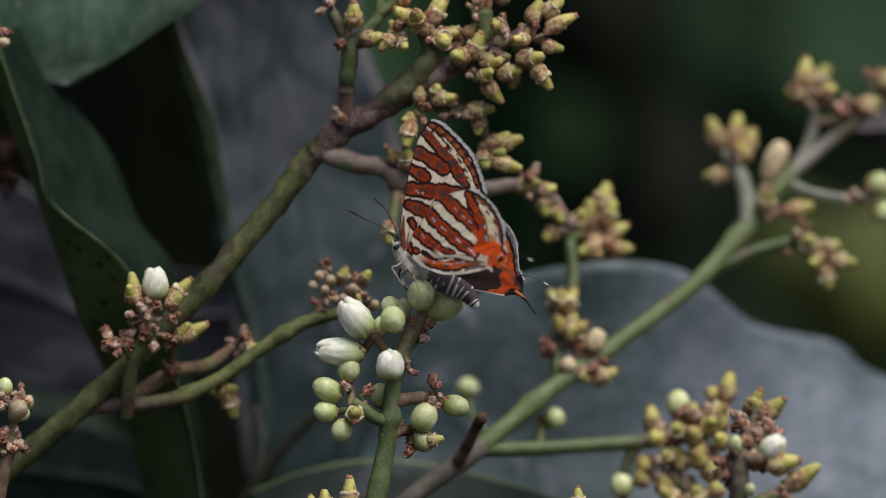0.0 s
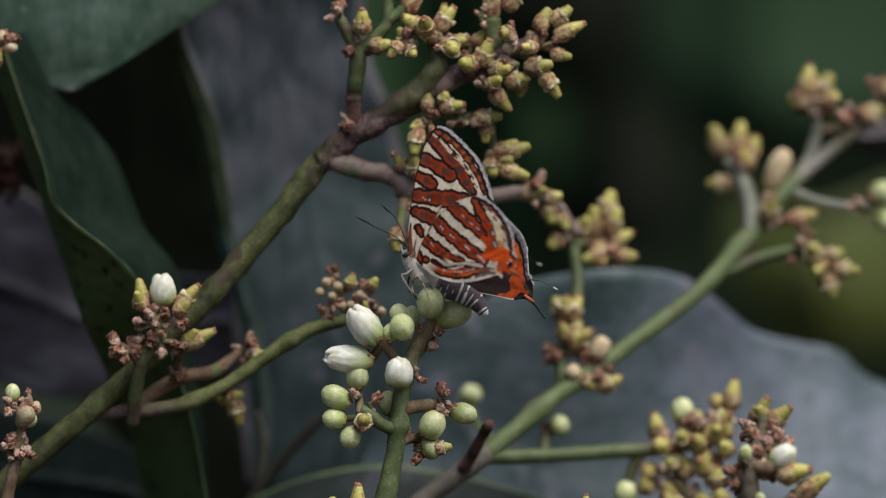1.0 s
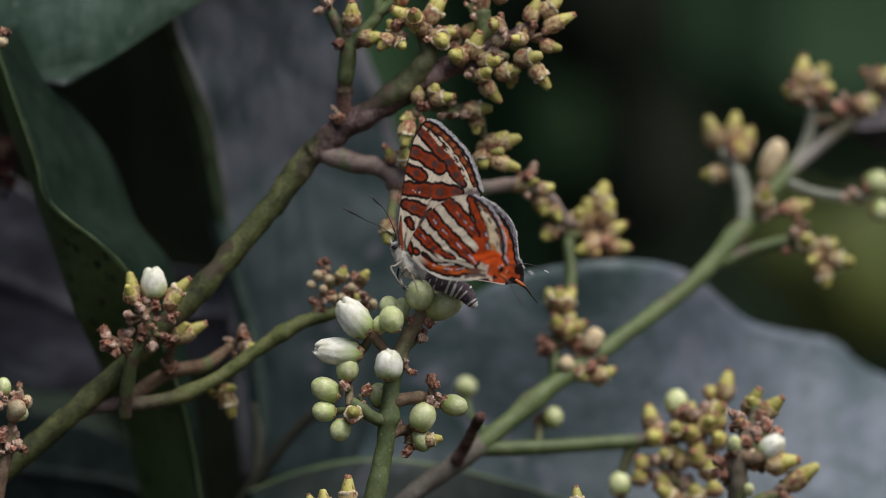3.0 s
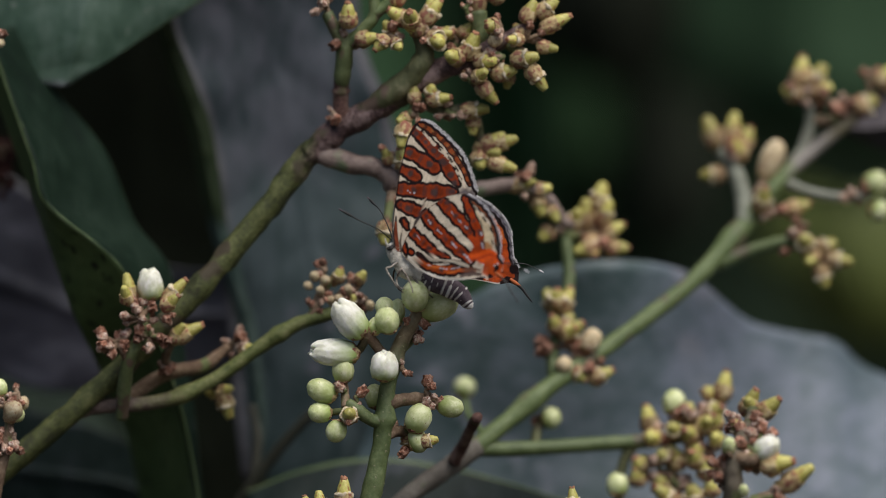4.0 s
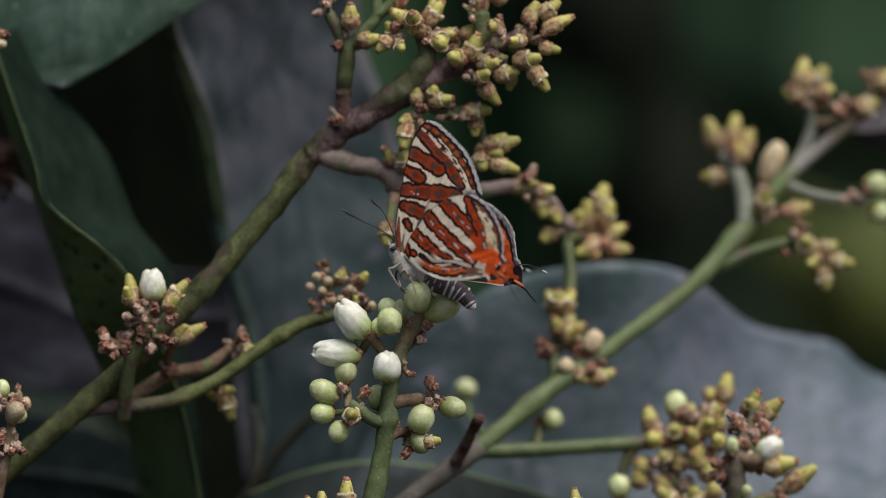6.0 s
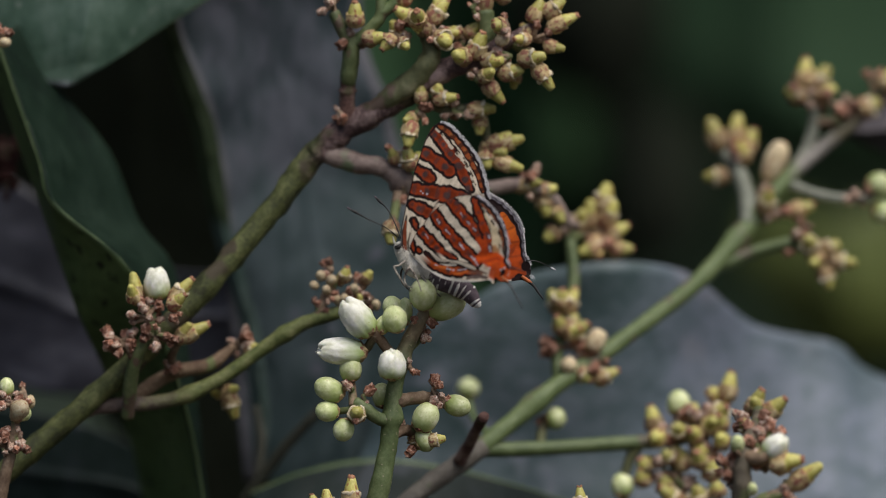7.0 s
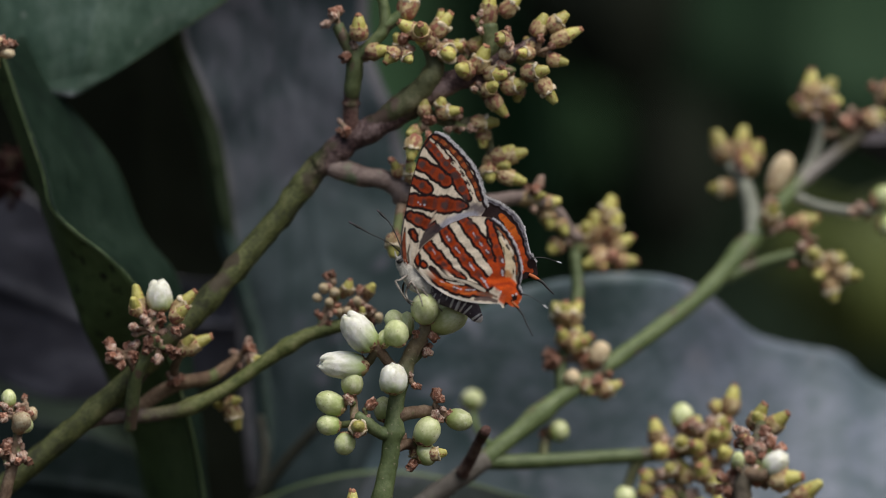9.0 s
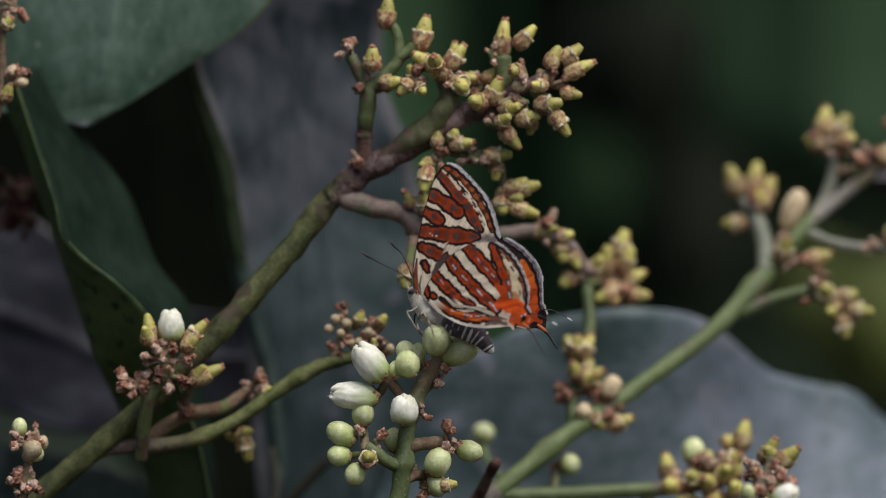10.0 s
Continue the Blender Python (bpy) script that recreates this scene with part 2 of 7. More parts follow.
FAR_LEAF = material("thicket_leaf", (0.022, 0.04, 0.022), (0.038, 0.066, 0.034), (0.065, 0.10, 0.045), 8, 80, 0.5, 0.4, 0.2, 0.002, vary=0.0)
OLIVE = material("olive_leaf", (0.05, 0.066, 0.015), (0.08, 0.098, 0.023), (0.115, 0.13, 0.036), 20, 200, 0.5, 0.3, 0.2, 0.001, vary=0.0)
SOIL = material("dark_soil", (0.012, 0.009, 0.006), (0.028, 0.02, 0.013), (0.05, 0.038, 0.025), 3, 60, 0.9, 0.2, 0.6, 0.02, vary=0.0)
WING = material("wing_scales", (0, 0, 0), (0, 0, 0), (0, 0, 0), 700, 6000, 0.75, 0.12, 0.35, 0.00008, vary=0.0, attr=True)
FUR = material("pale_fur", (0.34, 0.31, 0.26), (0.6, 0.56, 0.48), (0.78, 0.74, 0.66), 1400, 6000, 0.85, 0.2, 0.9, 0.0003, vary=0.0)
LEG = material("grey_brown_leg", (0.09, 0.075, 0.062), (0.24, 0.21, 0.175), (0.5, 0.46, 0.4), 1400, 6000, 0.8, 0.2, 0.6, 0.0001, (0.045, 0.032, 0.026), 620, 0.52, vary=0.0)
BLACK = material("black_scale", (0.01, 0.009, 0.009), (0.02, 0.018, 0.017), (0.04, 0.035, 0.032), 900, 5000, 0.5, 0.4, 0.4, 0.0001, vary=0.0)
SLATE = material("dark_segment", (0.04, 0.027, 0.034), (0.085, 0.062, 0.074), (0.16, 0.13, 0.142), 900, 5000, 0.7, 0.2, 0.6, 0.0001, vary=0.0)
RING = material("pale_ring", (0.42, 0.39, 0.36), (0.6, 0.57, 0.53), (0.74, 0.71, 0.67), 900, 5000, 0.7, 0.3, 0.5, 0.0001, vary=0.0)
RUST = material("rust_tip", (0.2, 0.05, 0.015), (0.38, 0.1, 0.03), (0.5, 0.16, 0.05), 900, 5000, 0.6, 0.3, 0.4, 0.0001, vary=0.0)
FRINGE = material("white_fringe", (0.42, 0.4, 0.4), (0.58, 0.56, 0.56), (0.74, 0.72, 0.72), 900, 5000, 0.8, 0.2, 0.3, 0.0001, vary=0.0)


# ---- building blocks ----
def V(x, y, z):
    return Vector((x, y, z + 1200)) * 0.001


def finish(bm, name, mats, smooth=True):
    me = bpy.data.meshes.new(name)
    bmesh.ops.recalc_face_normals(bm, faces=bm.faces)
    bm.to_mesh(me)
    bm.free()
    for m in mats if isinstance(mats, (list, tuple)) else [mats]:
        me.materials.append(m)
    if smooth:
        me.polygons.foreach_set("use_smooth", [True] * len(me.polygons))
    return me


def thing(name, base, label, category, group="", kind=""):
    ob = new(name)
    ob.location = base
    ob.empty_display_size = 0.003
    return tagged(ob, label, category, group, kind)


def home(parent):
    return parent.location if parent.parent is None else parent.parent.location


def part(name, me, parent, m=None, label=""):
    """A mesh under a thing or part; m: its pose in the world (none: the parent's own space)."""
    ob = new(name, me)
    ob.parent = parent
    if m is not None:
        ob.matrix_basis = Matrix.Translation(-home(parent)) @ m
    return tagged(ob, label)


def spline(points, steps):
    """A smooth line through the points."""
    p = [Vector(q) for q in points]
    p = [p[0] * 2 - p[1]] + p + [p[-1] * 2 - p[-2]]
    out = []
    for i in range(1, len(p) - 2):
        for k in range(steps):
            t = k / steps
            a, b, c, d = p[i - 1], p[i], p[i + 1], p[i + 2]
            out.append(0.5 * (2 * b + (c - a) * t + (2 * a - 5 * b + 4 * c - d) * t * t + (3 * b - a - 3 * c + d) * t ** 3))
    out.append(p[-2])
    return out


def sweep(points, radii, sides=12, steps=8, lumps=0.08, origin=Vector(), nodes=()):
    """A tapered, slightly lumpy stem through the points; radii in mm; nodes: swellings at fractions of its length."""
    line = [q - origin for q in spline(points, steps)]
    rad = [r[0] * 0.001 for r in spline([(r, 0, 0) for r in radii], max(1, round(steps * (len(points) - 1) / max(1, len(radii) - 1))))]
    bm = bmesh.new()
    up = Vector((0.13, -0.9, 0.37))
    rings = []
    n = len(line)
    for i, q in enumerate(line):
        tan = (line[min(i + 1, n - 1)] - line[max(i - 1, 0)]).normalized()
        side = tan.cross(up).normalized()
        other = side.cross(tan)
        r0 = rad[min(len(rad) - 1, round(i * (len(rad) - 1) / (n - 1)))]
        for f in nodes:
            r0 *= 1 + 0.28 * math.exp(-((i / (n - 1) - f) / 0.025) ** 2)
        ring = []
        for k in range(sides):
            a = 2 * math.pi * k / sides
            w = side * math.cos(a) + other * math.sin(a)
            r = r0 * (1 + lumps * noise.noise((q + w * r0) * 450) + lumps * 0.8 * noise.noise((q + w * r0) * 1300))
            ring.append(bm.verts.new(q + w * r))
        rings.append(ring)
    for a, b in zip(rings, rings[1:]):
        for k in range(sides):
            bm.faces.new((a[k], a[(k + 1) % sides], b[(k + 1) % sides], b[k]))
    for ring, q in ((rings[0], line[0]), (rings[-1], line[-1] + (line[-1] - line[-2]).normalized() * rad[-1] * 0.5)):
        c = bm.verts.new(q)
        for k in range(sides):
            bm.faces.new((ring[k], ring[(k + 1) % sides], c))
    return bm


def stem(parent, points, radii, mat, name="stem", nodes=(), lumps=0.1, sides=14, steps=9, label=""):
    me = finish(sweep(points, radii, sides, steps, lumps, home(parent), nodes), name, mat)
    return part(name, me, parent, None, label)


def lathe(profile, sides=14, lobes=0, depth=0.0, seed=0.0, jitter=0.03, mats=None, name="turned", seam=0.0, petals=0.0):
    bm = bmesh.new()
    rings = []
    for r, z in profile:
        ring = []
        for k in range(sides):
            a = 2 * math.pi * k / sides
            w = 1 + (depth * math.cos(lobes * a) if lobes else 0)
            w += jitter * noise.noise((3 * math.cos(a) + seed, 3 * math.sin(a), 5 * z + seed)) * 2
            if seam:
                off = (a + z * 0.5) % (math.pi / 2) - math.pi / 4
                w -= seam * (0.3 + z) * math.exp(-(off / 0.16) ** 2)
            zz = z + (jitter * 0.8 * noise.noise((2.5 * math.cos(a), 2.5 * math.sin(a) + seed, 9 * z)))
            if petals:
                lap = (a * 3 / (2 * math.pi) + seed + z * 0.35) % 1.0
                w += petals * z * z * (0.5 - lap)
                zz += petals * 1.6 * z ** 6 * (math.sin(math.pi * lap) - 0.6 + 0.5 * noise.noise((4 * a, seed, 0)))
            ring.append(bm.verts.new((r * w * math.cos(a), r * w * math.sin(a), zz)))
        rings.append(ring)
    for a, b in zip(rings, rings[1:]):
        for k in range(sides):
            bm.faces.new((a[k], a[(k + 1) % sides], b[(k + 1) % sides], b[k]))
    bm.faces.new(list(reversed(rings[0])))
    bm.faces.new(rings[-1])
    return finish(bm, name, mats)


# bud meshes: one unit long, half a unit in radius at the widest
CONES, CUPS, TIPS, ROUNDS, WHITES, CALYXES, BITS, COLLARS, PALES, FRESH, DEADS = [], [], [], [], [], [], [], [], [], [], []
for s in range(5):
    CONES.append(lathe([(0.3, 0.2), (0.4, 0.34), (0.39, 0.5), (0.37, 0.6), (0.33, 0.71), (0.28, 0.82), (0.24, 0.9), (0.2, 0.96), (0.1, 0.985)], 14, 0, 0, s * 3.1, 0.05, BUD_YELLOW, "bud"))
    CUPS.append(lathe([(0.2, -0.02), (0.34, 0.03), (0.44, 0.13), (0.5, 0.27), (0.49, 0.4), (0.455, 0.49), (0.465, 0.54), (0.44, 0.56), (0.37, 0.53)], 18, 5, 0.035, s * 2.3, 0.09, CUP, "cup"))
    COLLARS.append(lathe([(0.45, 0.46), (0.475, 0.5), (0.49, 0.55), (0.45, 0.585), (0.38, 0.55)], 20, 3, 0.04, s * 1.7, 0.14, COLLAR, "collar"))
    TIPS.append(lathe([(0.17, 0.94), (0.2, 0.97), (0.185, 1.02), (0.12, 1.05), (0.06, 1.03)], 10, 4, 0.08, s * 5.3, 0.1, TIP, "tip"))
    ROUNDS.append(lathe([(0.1, 0.0), (0.26, 0.03), (0.39, 0.12), (0.47, 0.27), (0.5, 0.45), (0.48, 0.62), (0.41, 0.78), (0.29, 0.9), (0.15, 0.97), (0.05, 0.99)], 20, 4, 0.012, s * 2.9, 0.03, BUD_GREEN, "bud", seam=0.02))
    PALES.append(lathe([(0.1, 0.0), (0.26, 0.03), (0.39, 0.14), (0.46, 0.32), (0.5, 0.52), (0.48, 0.7), (0.4, 0.85), (0.26, 0.95), (0.12, 0.99)], 18, 4, 0.03, s * 3.3, 0.05, BEIGE, "bud"))
    WHITES.append(lathe([(0.14, 0.0), (0.31, 0.04), (0.43, 0.13), (0.49, 0.27), (0.505, 0.42), (0.495, 0.58), (0.455, 0.73), (0.38, 0.86), (0.29, 0.94), (0.2, 0.985), (0.12, 0.97), (0.05, 0.93)], 44, 0, 0, s * 4.1, 0.06, BUD_WHITE, "bud", petals=0.06))
    CALYXES.append(lathe([(0.12, -0.06), (0.2, -0.03), (0.3, 0.02), (0.37, 0.09), (0.40, 0.12), (0.36, 0.13)], 16, 5, 0.1, s * 1.3, 0.08, CUP, "calyx"))
    BITS.append(lathe([(0.2, -0.05), (0.34, 0.06), (0.44, 0.22), (0.45, 0.42), (0.38, 0.6), (0.4, 0.74), (0.4, 0.86), (0.26, 0.86), (0.12, 0.78), (0.05, 0.78)], 18, 4 + s % 3, 0.12, s * 6.1, 0.22, DRIED, "dried_calyx"))
    DEADS.append(lathe([(0.2, -0.05), (0.34, 0.06), (0.44, 0.22), (0.45, 0.42), (0.38, 0.6), (0.4, 0.74), (0.4, 0.86), (0.26, 0.86), (0.12, 0.78), (0.05, 0.78)], 18, 4 + s % 3, 0.12, s * 6.1, 0.22, DEAD, "dried_calyx"))
    FRESH.append(lathe([(0.22, -0.05), (0.36, 0.08), (0.46, 0.24), (0.44, 0.42), (0.33, 0.54), (0.37, 0.68), (0.3, 0.84), (0.16, 0.96), (0.04, 0.98)], 18, 3 + s % 3, 0.1, s * 6.1 + 2, 0.2, SCAR, "dried_calyx"))
rnd = random.Random(7)


def along(base, tip, width, spin=None):
    """The pose that lays a unit bud from base to tip, with that width in mm."""
    d = tip - base
    q = d.to_track_quat("Z", "X").to_matrix().to_4x4() @ Matrix.Rotation(rnd.uniform(0, 6.28) if spin is None else spin, 4, "Z")
    return Matrix.Translation(base) @ q @ Matrix.Diagonal((width * 0.001, width * 0.001, d.length, 1))


def cone(parent, base, tip, width=2.4, brown=True, collar=True):
    k = rnd.randrange(5)
    b = part("bud", CONES[k], parent, along(base, tip, width))
    part("cup", CUPS[rnd.randrange(5)], b)
    if collar and rnd.random() < 0.45:
        part("collar", COLLARS[rnd.randrange(5)], b)
    if brown and rnd.random() < 0.6:
        part("tip", TIPS[rnd.randrange(5)], b)
    return b


def ball(parent, base, tip, width, calyx=True):
    b = part("bud", ROUNDS[rnd.randrange(5)], parent, along(base, tip, width * 1.06))
    if calyx:
        part("calyx", CALYXES[rnd.randrange(5)], b)
    return b


def pale(parent, base, tip, width):
    b = part("bud", PALES[rnd.randrange(5)], parent, along(base, tip, width), "beige swollen bud")
    part("calyx", CALYXES[rnd.randrange(5)], b)
    return b


def white(parent, base, tip, width):
    b = part("bud", WHITES[rnd.randrange(5)], parent, along(base, tip, width), "white bud about to open")
    part("calyx", CALYXES[rnd.randrange(5)], b)
    return b


def bits(parent, centre, spread, count, size=1.1, dead=False):
    """Dried calyxes left where flowers have dropped, on short stalks from one point."""
    stalks = bmesh.new()
    for _ in range(count):
        off = Vector((rnd.gauss(0, 1), rnd.gauss(0, 0.6), rnd.gauss(0, 1))) * 0.5
        if off.length > 0.9:
            off *= 0.9 / off.length
        c = centre + off * spread * 0.0008
        d = (off.normalized() + Vector((rnd.gauss(0, 0.5), rnd.gauss(-0.3, 0.5), rnd.gauss(0.2, 0.5)))).normalized()
        s = size * rnd.uniform(0.5, 1.0)
        part("dried_calyx", (DEADS if dead else BITS if rnd.random() < 0.55 else FRESH)[rnd.randrange(5)], parent, along(c, c + d * s * 0.0011, s))
        one = sweep([centre - off * 0.0002, centre + off * spread * 0.0004, c + d * 0.0002], [0.36, 0.32, 0.26], 7, 2, 0.3, home(parent))
        me = bpy.data.meshes.new("stalk")
        one.to_mesh(me)
        one.free()
        stalks.from_mesh(me)
        bpy.data.meshes.remove(me)
    tagged(part("stalk_tuft", finish(stalks, "stalk_tuft", TWIG), parent), kind="stuff")


def cones(parent, mid, count, reach, length=2.6, width=2.0, lean=Vector((0, -0.3, 0.5))):
    """A loose tuft of buds that point outwards from a twig's end."""
    for i in range(count):
        d = (Vector((rnd.gauss(0, 1), rnd.gauss(0, 0.8), rnd.gauss(0, 1))).normalized() + lean).normalized()
        b = mid + d * reach * 0.001 * rnd.uniform(0.3, 1.0)
        cone(parent, b, b + d * length * 0.001 * rnd.uniform(0.8, 1.2), width * rnd.uniform(0.85, 1.15))
        stem(parent, [mid, b + d * 0.0003], [0.35, 0.45], TWIG, "pedicel", sides=8, steps=3)


def blade(name, rows, mat, label, category="leaf", under=None, rim=True, rib=None, ribw=1.0, half=None, relief=1.0, ripple=0.4, thick=0.5, steps=12, cross=14, veins=9, border=0, edge=None):
    """A leaf lofted through rows of (edge, midrib, other edge), with raised side veins, waves and real thickness."""
    base = rows[0][1].copy()
    ob = thing(name, base, label, category, "leaves of the shrub")
    lines = [spline([r[k] for r in rows], steps) for k in range(3)]
    n = len(lines[0])
    bm = bmesh.new()
    grid = []
    for i in range(n):
        e0, m, e1 = (l[i] for l in lines)
        row = []
        for j in range(2 * cross + 1):
            s = j / cross - 1
            side = e0 if s < 0 else e1
            f = abs(s)
            q = m.lerp(side, f)
            tan = (lines[1][min(i + 1, n - 1)] - lines[1][max(i - 1, 0)])
            nor = tan.cross(e1 - e0)
            if nor.length < 1e-9:
                nor = Vector((0, -1, 0))
            nor.normalize()
            if nor.y > 0:
                nor.negate()
            h = ripple * 0.001 * (noise.noise(q * 60) * 1.2 + 0.5 * noise.noise(q * 160)) * (0.4 + f)
            u = (i / n - f * 0.12) * veins
            h -= relief * 0.00028 * math.exp(-((u - round(u)) / 0.09) ** 2) * (1 - f) * (f > 0.02)
            h += ribw * 0.0006 * math.exp(-(f / 0.05) ** 2)
            row.append(q - base + nor * h)
        grid.append(row)
    top = [[bm.verts.new(q) for q in row] for row in grid]
    shift = Vector((0, thick * 0.001, 0))
    low = [[bm.verts.new(q + shift) for q in row] for row in grid]
    w = 2 * cross + 1
    for i in range(n - 1):
        for j in range(w - 1):
            f = bm.faces.new((top[i][j], top[i][j + 1], top[i + 1][j + 1], top[i + 1][j]))
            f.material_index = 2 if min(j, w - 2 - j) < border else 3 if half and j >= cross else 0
            f = bm.faces.new((low[i][j], low[i + 1][j], low[i + 1][j + 1], low[i][j + 1]))
            f.material_index = 1
        for j in (0, w - 1):
            bm.faces.new((top[i][j], top[i + 1][j], low[i + 1][j], low[i][j])).material_index = 2
    for i in (0, n - 1):
        for j in range(w - 1):
            bm.faces.new((top[i][j], top[i][j + 1], low[i][j + 1], low[i][j])).material_index = 2
    part("blade", finish(bm, "blade", [mat, under or mat, edge or (RIM if rim else mat), half or mat]), ob)
    ribline = [lines[1][i] + Vector((0, thick * 0.0003, 0)) for i in range(0, n, 4)]
    stem(ob, ribline, [0.5 * ribw, 0.4 * ribw, 0.2 * ribw], rib or (RIM if rim else mat), "midrib", steps=3, sides=8)
    return ob


# ---- ground and thicket behind ----
bm = bmesh.new()
N = 40
pts = [[bm.verts.new((x, y, 0.04 * noise.noise((x * 0.7, y * 0.7, 0)) if abs(x) < 30 and abs(y) < 30 else 0))
        for x in [math.copysign(abs(i / N) ** 3 * 600, i) for i in range(-N, N + 1)]]
       for y in [math.copysign(abs(i / N) ** 3 * 600, i) for i in range(-N, N + 1)]]
for a, b in zip(pts, pts[1:]):
    for k in range(2 * N):
        bm.faces.new((a[k], a[k + 1], b[k + 1], b[k]))
ground = new("ground", finish(bm, "ground", SOIL))
tagged(ground, "dark soil under the shrub", "ground", kind="structure")


def foliage(name, boxes, mat, label, size, seed):
    """Many small folded leaves in the given boxes: (count, low corner, high corner)."""
    g = np.random.default_rng(seed)
    vs, fs = [], []
    shape = np.array([(0, 0, 0), (0.28, 0.35, 0.06), (0.22, 0.75, 0.04), (0, 1, -0.05), (-0.22, 0.75, 0.04), (-0.28, 0.35, 0.06), (0, 0.5, 0)])
    tri = [(0, 1, 6), (1, 2, 6), (2, 3, 6), (3, 4, 6), (4, 5, 6), (5, 0, 6)]
    for count, lo, hi in boxes:
        for _ in range(count):
            c = g.uniform(lo, hi) + g.normal(size=3) * (0.14, 0.1, 0.05)
            q, _r = np.linalg.qr(g.normal(size=(3, 3)))
            k = len(vs)
            vs.extend((shape * size * g.uniform(0.6, 1.3)) @ q + c)
            fs.extend([(a + k, b + k, d + k) for a, b, d in tri])
    me = bpy.data.meshes.new(name)
    me.from_pydata([tuple(v) for v in vs], [], fs)
    me.materials.append(mat)
    return tagged(new(name, me), label, "foliage", kind="stuff")


# boxes above and beside lie out of view, added to block sky light
foliage("thicket", [(5200, (-1.6, 1.1, 0.0), (1.6, 1.9, 2.6)), (3300, (-1.8, 0.75, 1.8), (1.8, 2.3, 2.6)),
                    (1500, (-1.6, 0.4, 0.0), (1.6, 1.2, 0.85)), (900, (-1.6, 0.3, 0.8), (-0.5, 1.3, 2.2)), (900, (0.5, 0.3, 0.8), (1.6, 1.3, 2.2))],
        FAR_LEAF, "dense dark green undergrowth, with unseen leaves added to block sky light", 0.11, 3)

bm = bmesh.new()
sheet = [[bm.verts.new((-6 + 12 * i / 80, 2.3 - 0.25 * abs(-6 + 12 * i / 80) + 0.5 * noise.noise((i * 0.35, j * 0.35, 1.0)) - 0.02 * j, -0.1 + 4.6 * j / 40)) for i in range(81)] for j in range(41)]
for a, c in zip(sheet, sheet[1:]):
    for k in range(80):
        bm.faces.new((a[k], a[k + 1], c[k + 1], c[k]))
tagged(new("backdrop", finish(bm, "backdrop", FAR_LEAF)), "dense dark hedge behind the shrub", "hedge", kind="structure")

# ---- large leaves round the flowers ----
blade("leaf", [(V(-7.27, 48.0, 54.25), V(-21.91, 44.0, 52.54), V(-38.44, 42.0, 49.38)), (V(-11.20, 55.0, 32.75), V(-24.35, 51.0, 32.65), V(-37.44, 47.5, 31.79)),
               (V(-6.54, 57.0, 16.44), V(-20.51, 53.0, 16.39), V(-31.67, 49.0, 16.34)), (V(-1.87, 57.0, -0.70), V(-17.40, 53.0, -0.70), V(-29.94, 51.0, 0.85)),
               (V(0.47, 57.0, -17.06), V(-14.29, 53.0, -17.01), V(-29.07, 54.0, -13.91)), (V(-1.87, 57.0, -35.76), V(-12.74, 53.0, -35.65), V(-27.36, 54.0, -31.79))],
      LEAF_GREY, "broad grey-green leaf with a dull waxy sheen", veins=7, ripple=1.0, rib=LEAF_GREY, ribw=0.2, cross=26, border=3, edge=GREY_RIM)
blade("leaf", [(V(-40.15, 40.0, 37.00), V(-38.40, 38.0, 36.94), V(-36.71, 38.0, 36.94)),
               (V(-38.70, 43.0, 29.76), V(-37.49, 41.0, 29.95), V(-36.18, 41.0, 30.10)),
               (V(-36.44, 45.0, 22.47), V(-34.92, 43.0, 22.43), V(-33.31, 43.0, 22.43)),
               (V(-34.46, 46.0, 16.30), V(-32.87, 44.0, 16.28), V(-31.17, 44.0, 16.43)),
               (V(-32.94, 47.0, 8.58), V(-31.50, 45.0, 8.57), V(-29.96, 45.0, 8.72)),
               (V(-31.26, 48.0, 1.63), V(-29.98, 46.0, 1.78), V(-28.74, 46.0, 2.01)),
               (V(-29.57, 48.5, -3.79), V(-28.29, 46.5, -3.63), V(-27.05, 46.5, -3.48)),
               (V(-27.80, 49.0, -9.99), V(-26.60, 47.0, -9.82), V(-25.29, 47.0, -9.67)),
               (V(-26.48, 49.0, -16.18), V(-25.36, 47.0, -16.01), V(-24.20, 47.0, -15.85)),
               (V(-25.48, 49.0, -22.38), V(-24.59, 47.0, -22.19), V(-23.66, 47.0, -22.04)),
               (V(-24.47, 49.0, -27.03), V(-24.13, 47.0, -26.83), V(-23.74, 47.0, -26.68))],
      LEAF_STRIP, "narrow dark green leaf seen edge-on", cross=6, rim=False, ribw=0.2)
# leaf added to fill the gap with darkness: dark colour, face tilted down
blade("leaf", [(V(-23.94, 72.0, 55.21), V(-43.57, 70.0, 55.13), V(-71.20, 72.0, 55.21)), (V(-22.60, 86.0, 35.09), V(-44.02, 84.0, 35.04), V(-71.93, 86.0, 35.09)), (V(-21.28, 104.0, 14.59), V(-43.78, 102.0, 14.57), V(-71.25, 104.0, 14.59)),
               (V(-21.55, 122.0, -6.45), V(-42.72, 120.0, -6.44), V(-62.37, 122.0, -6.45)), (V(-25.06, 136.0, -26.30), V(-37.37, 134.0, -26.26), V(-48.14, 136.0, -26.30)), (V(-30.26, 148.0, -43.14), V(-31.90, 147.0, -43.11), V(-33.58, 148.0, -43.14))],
      LEAF_DARK, "drooping dark green leaf added to darken a gap in the shrub", rim=False, veins=8)
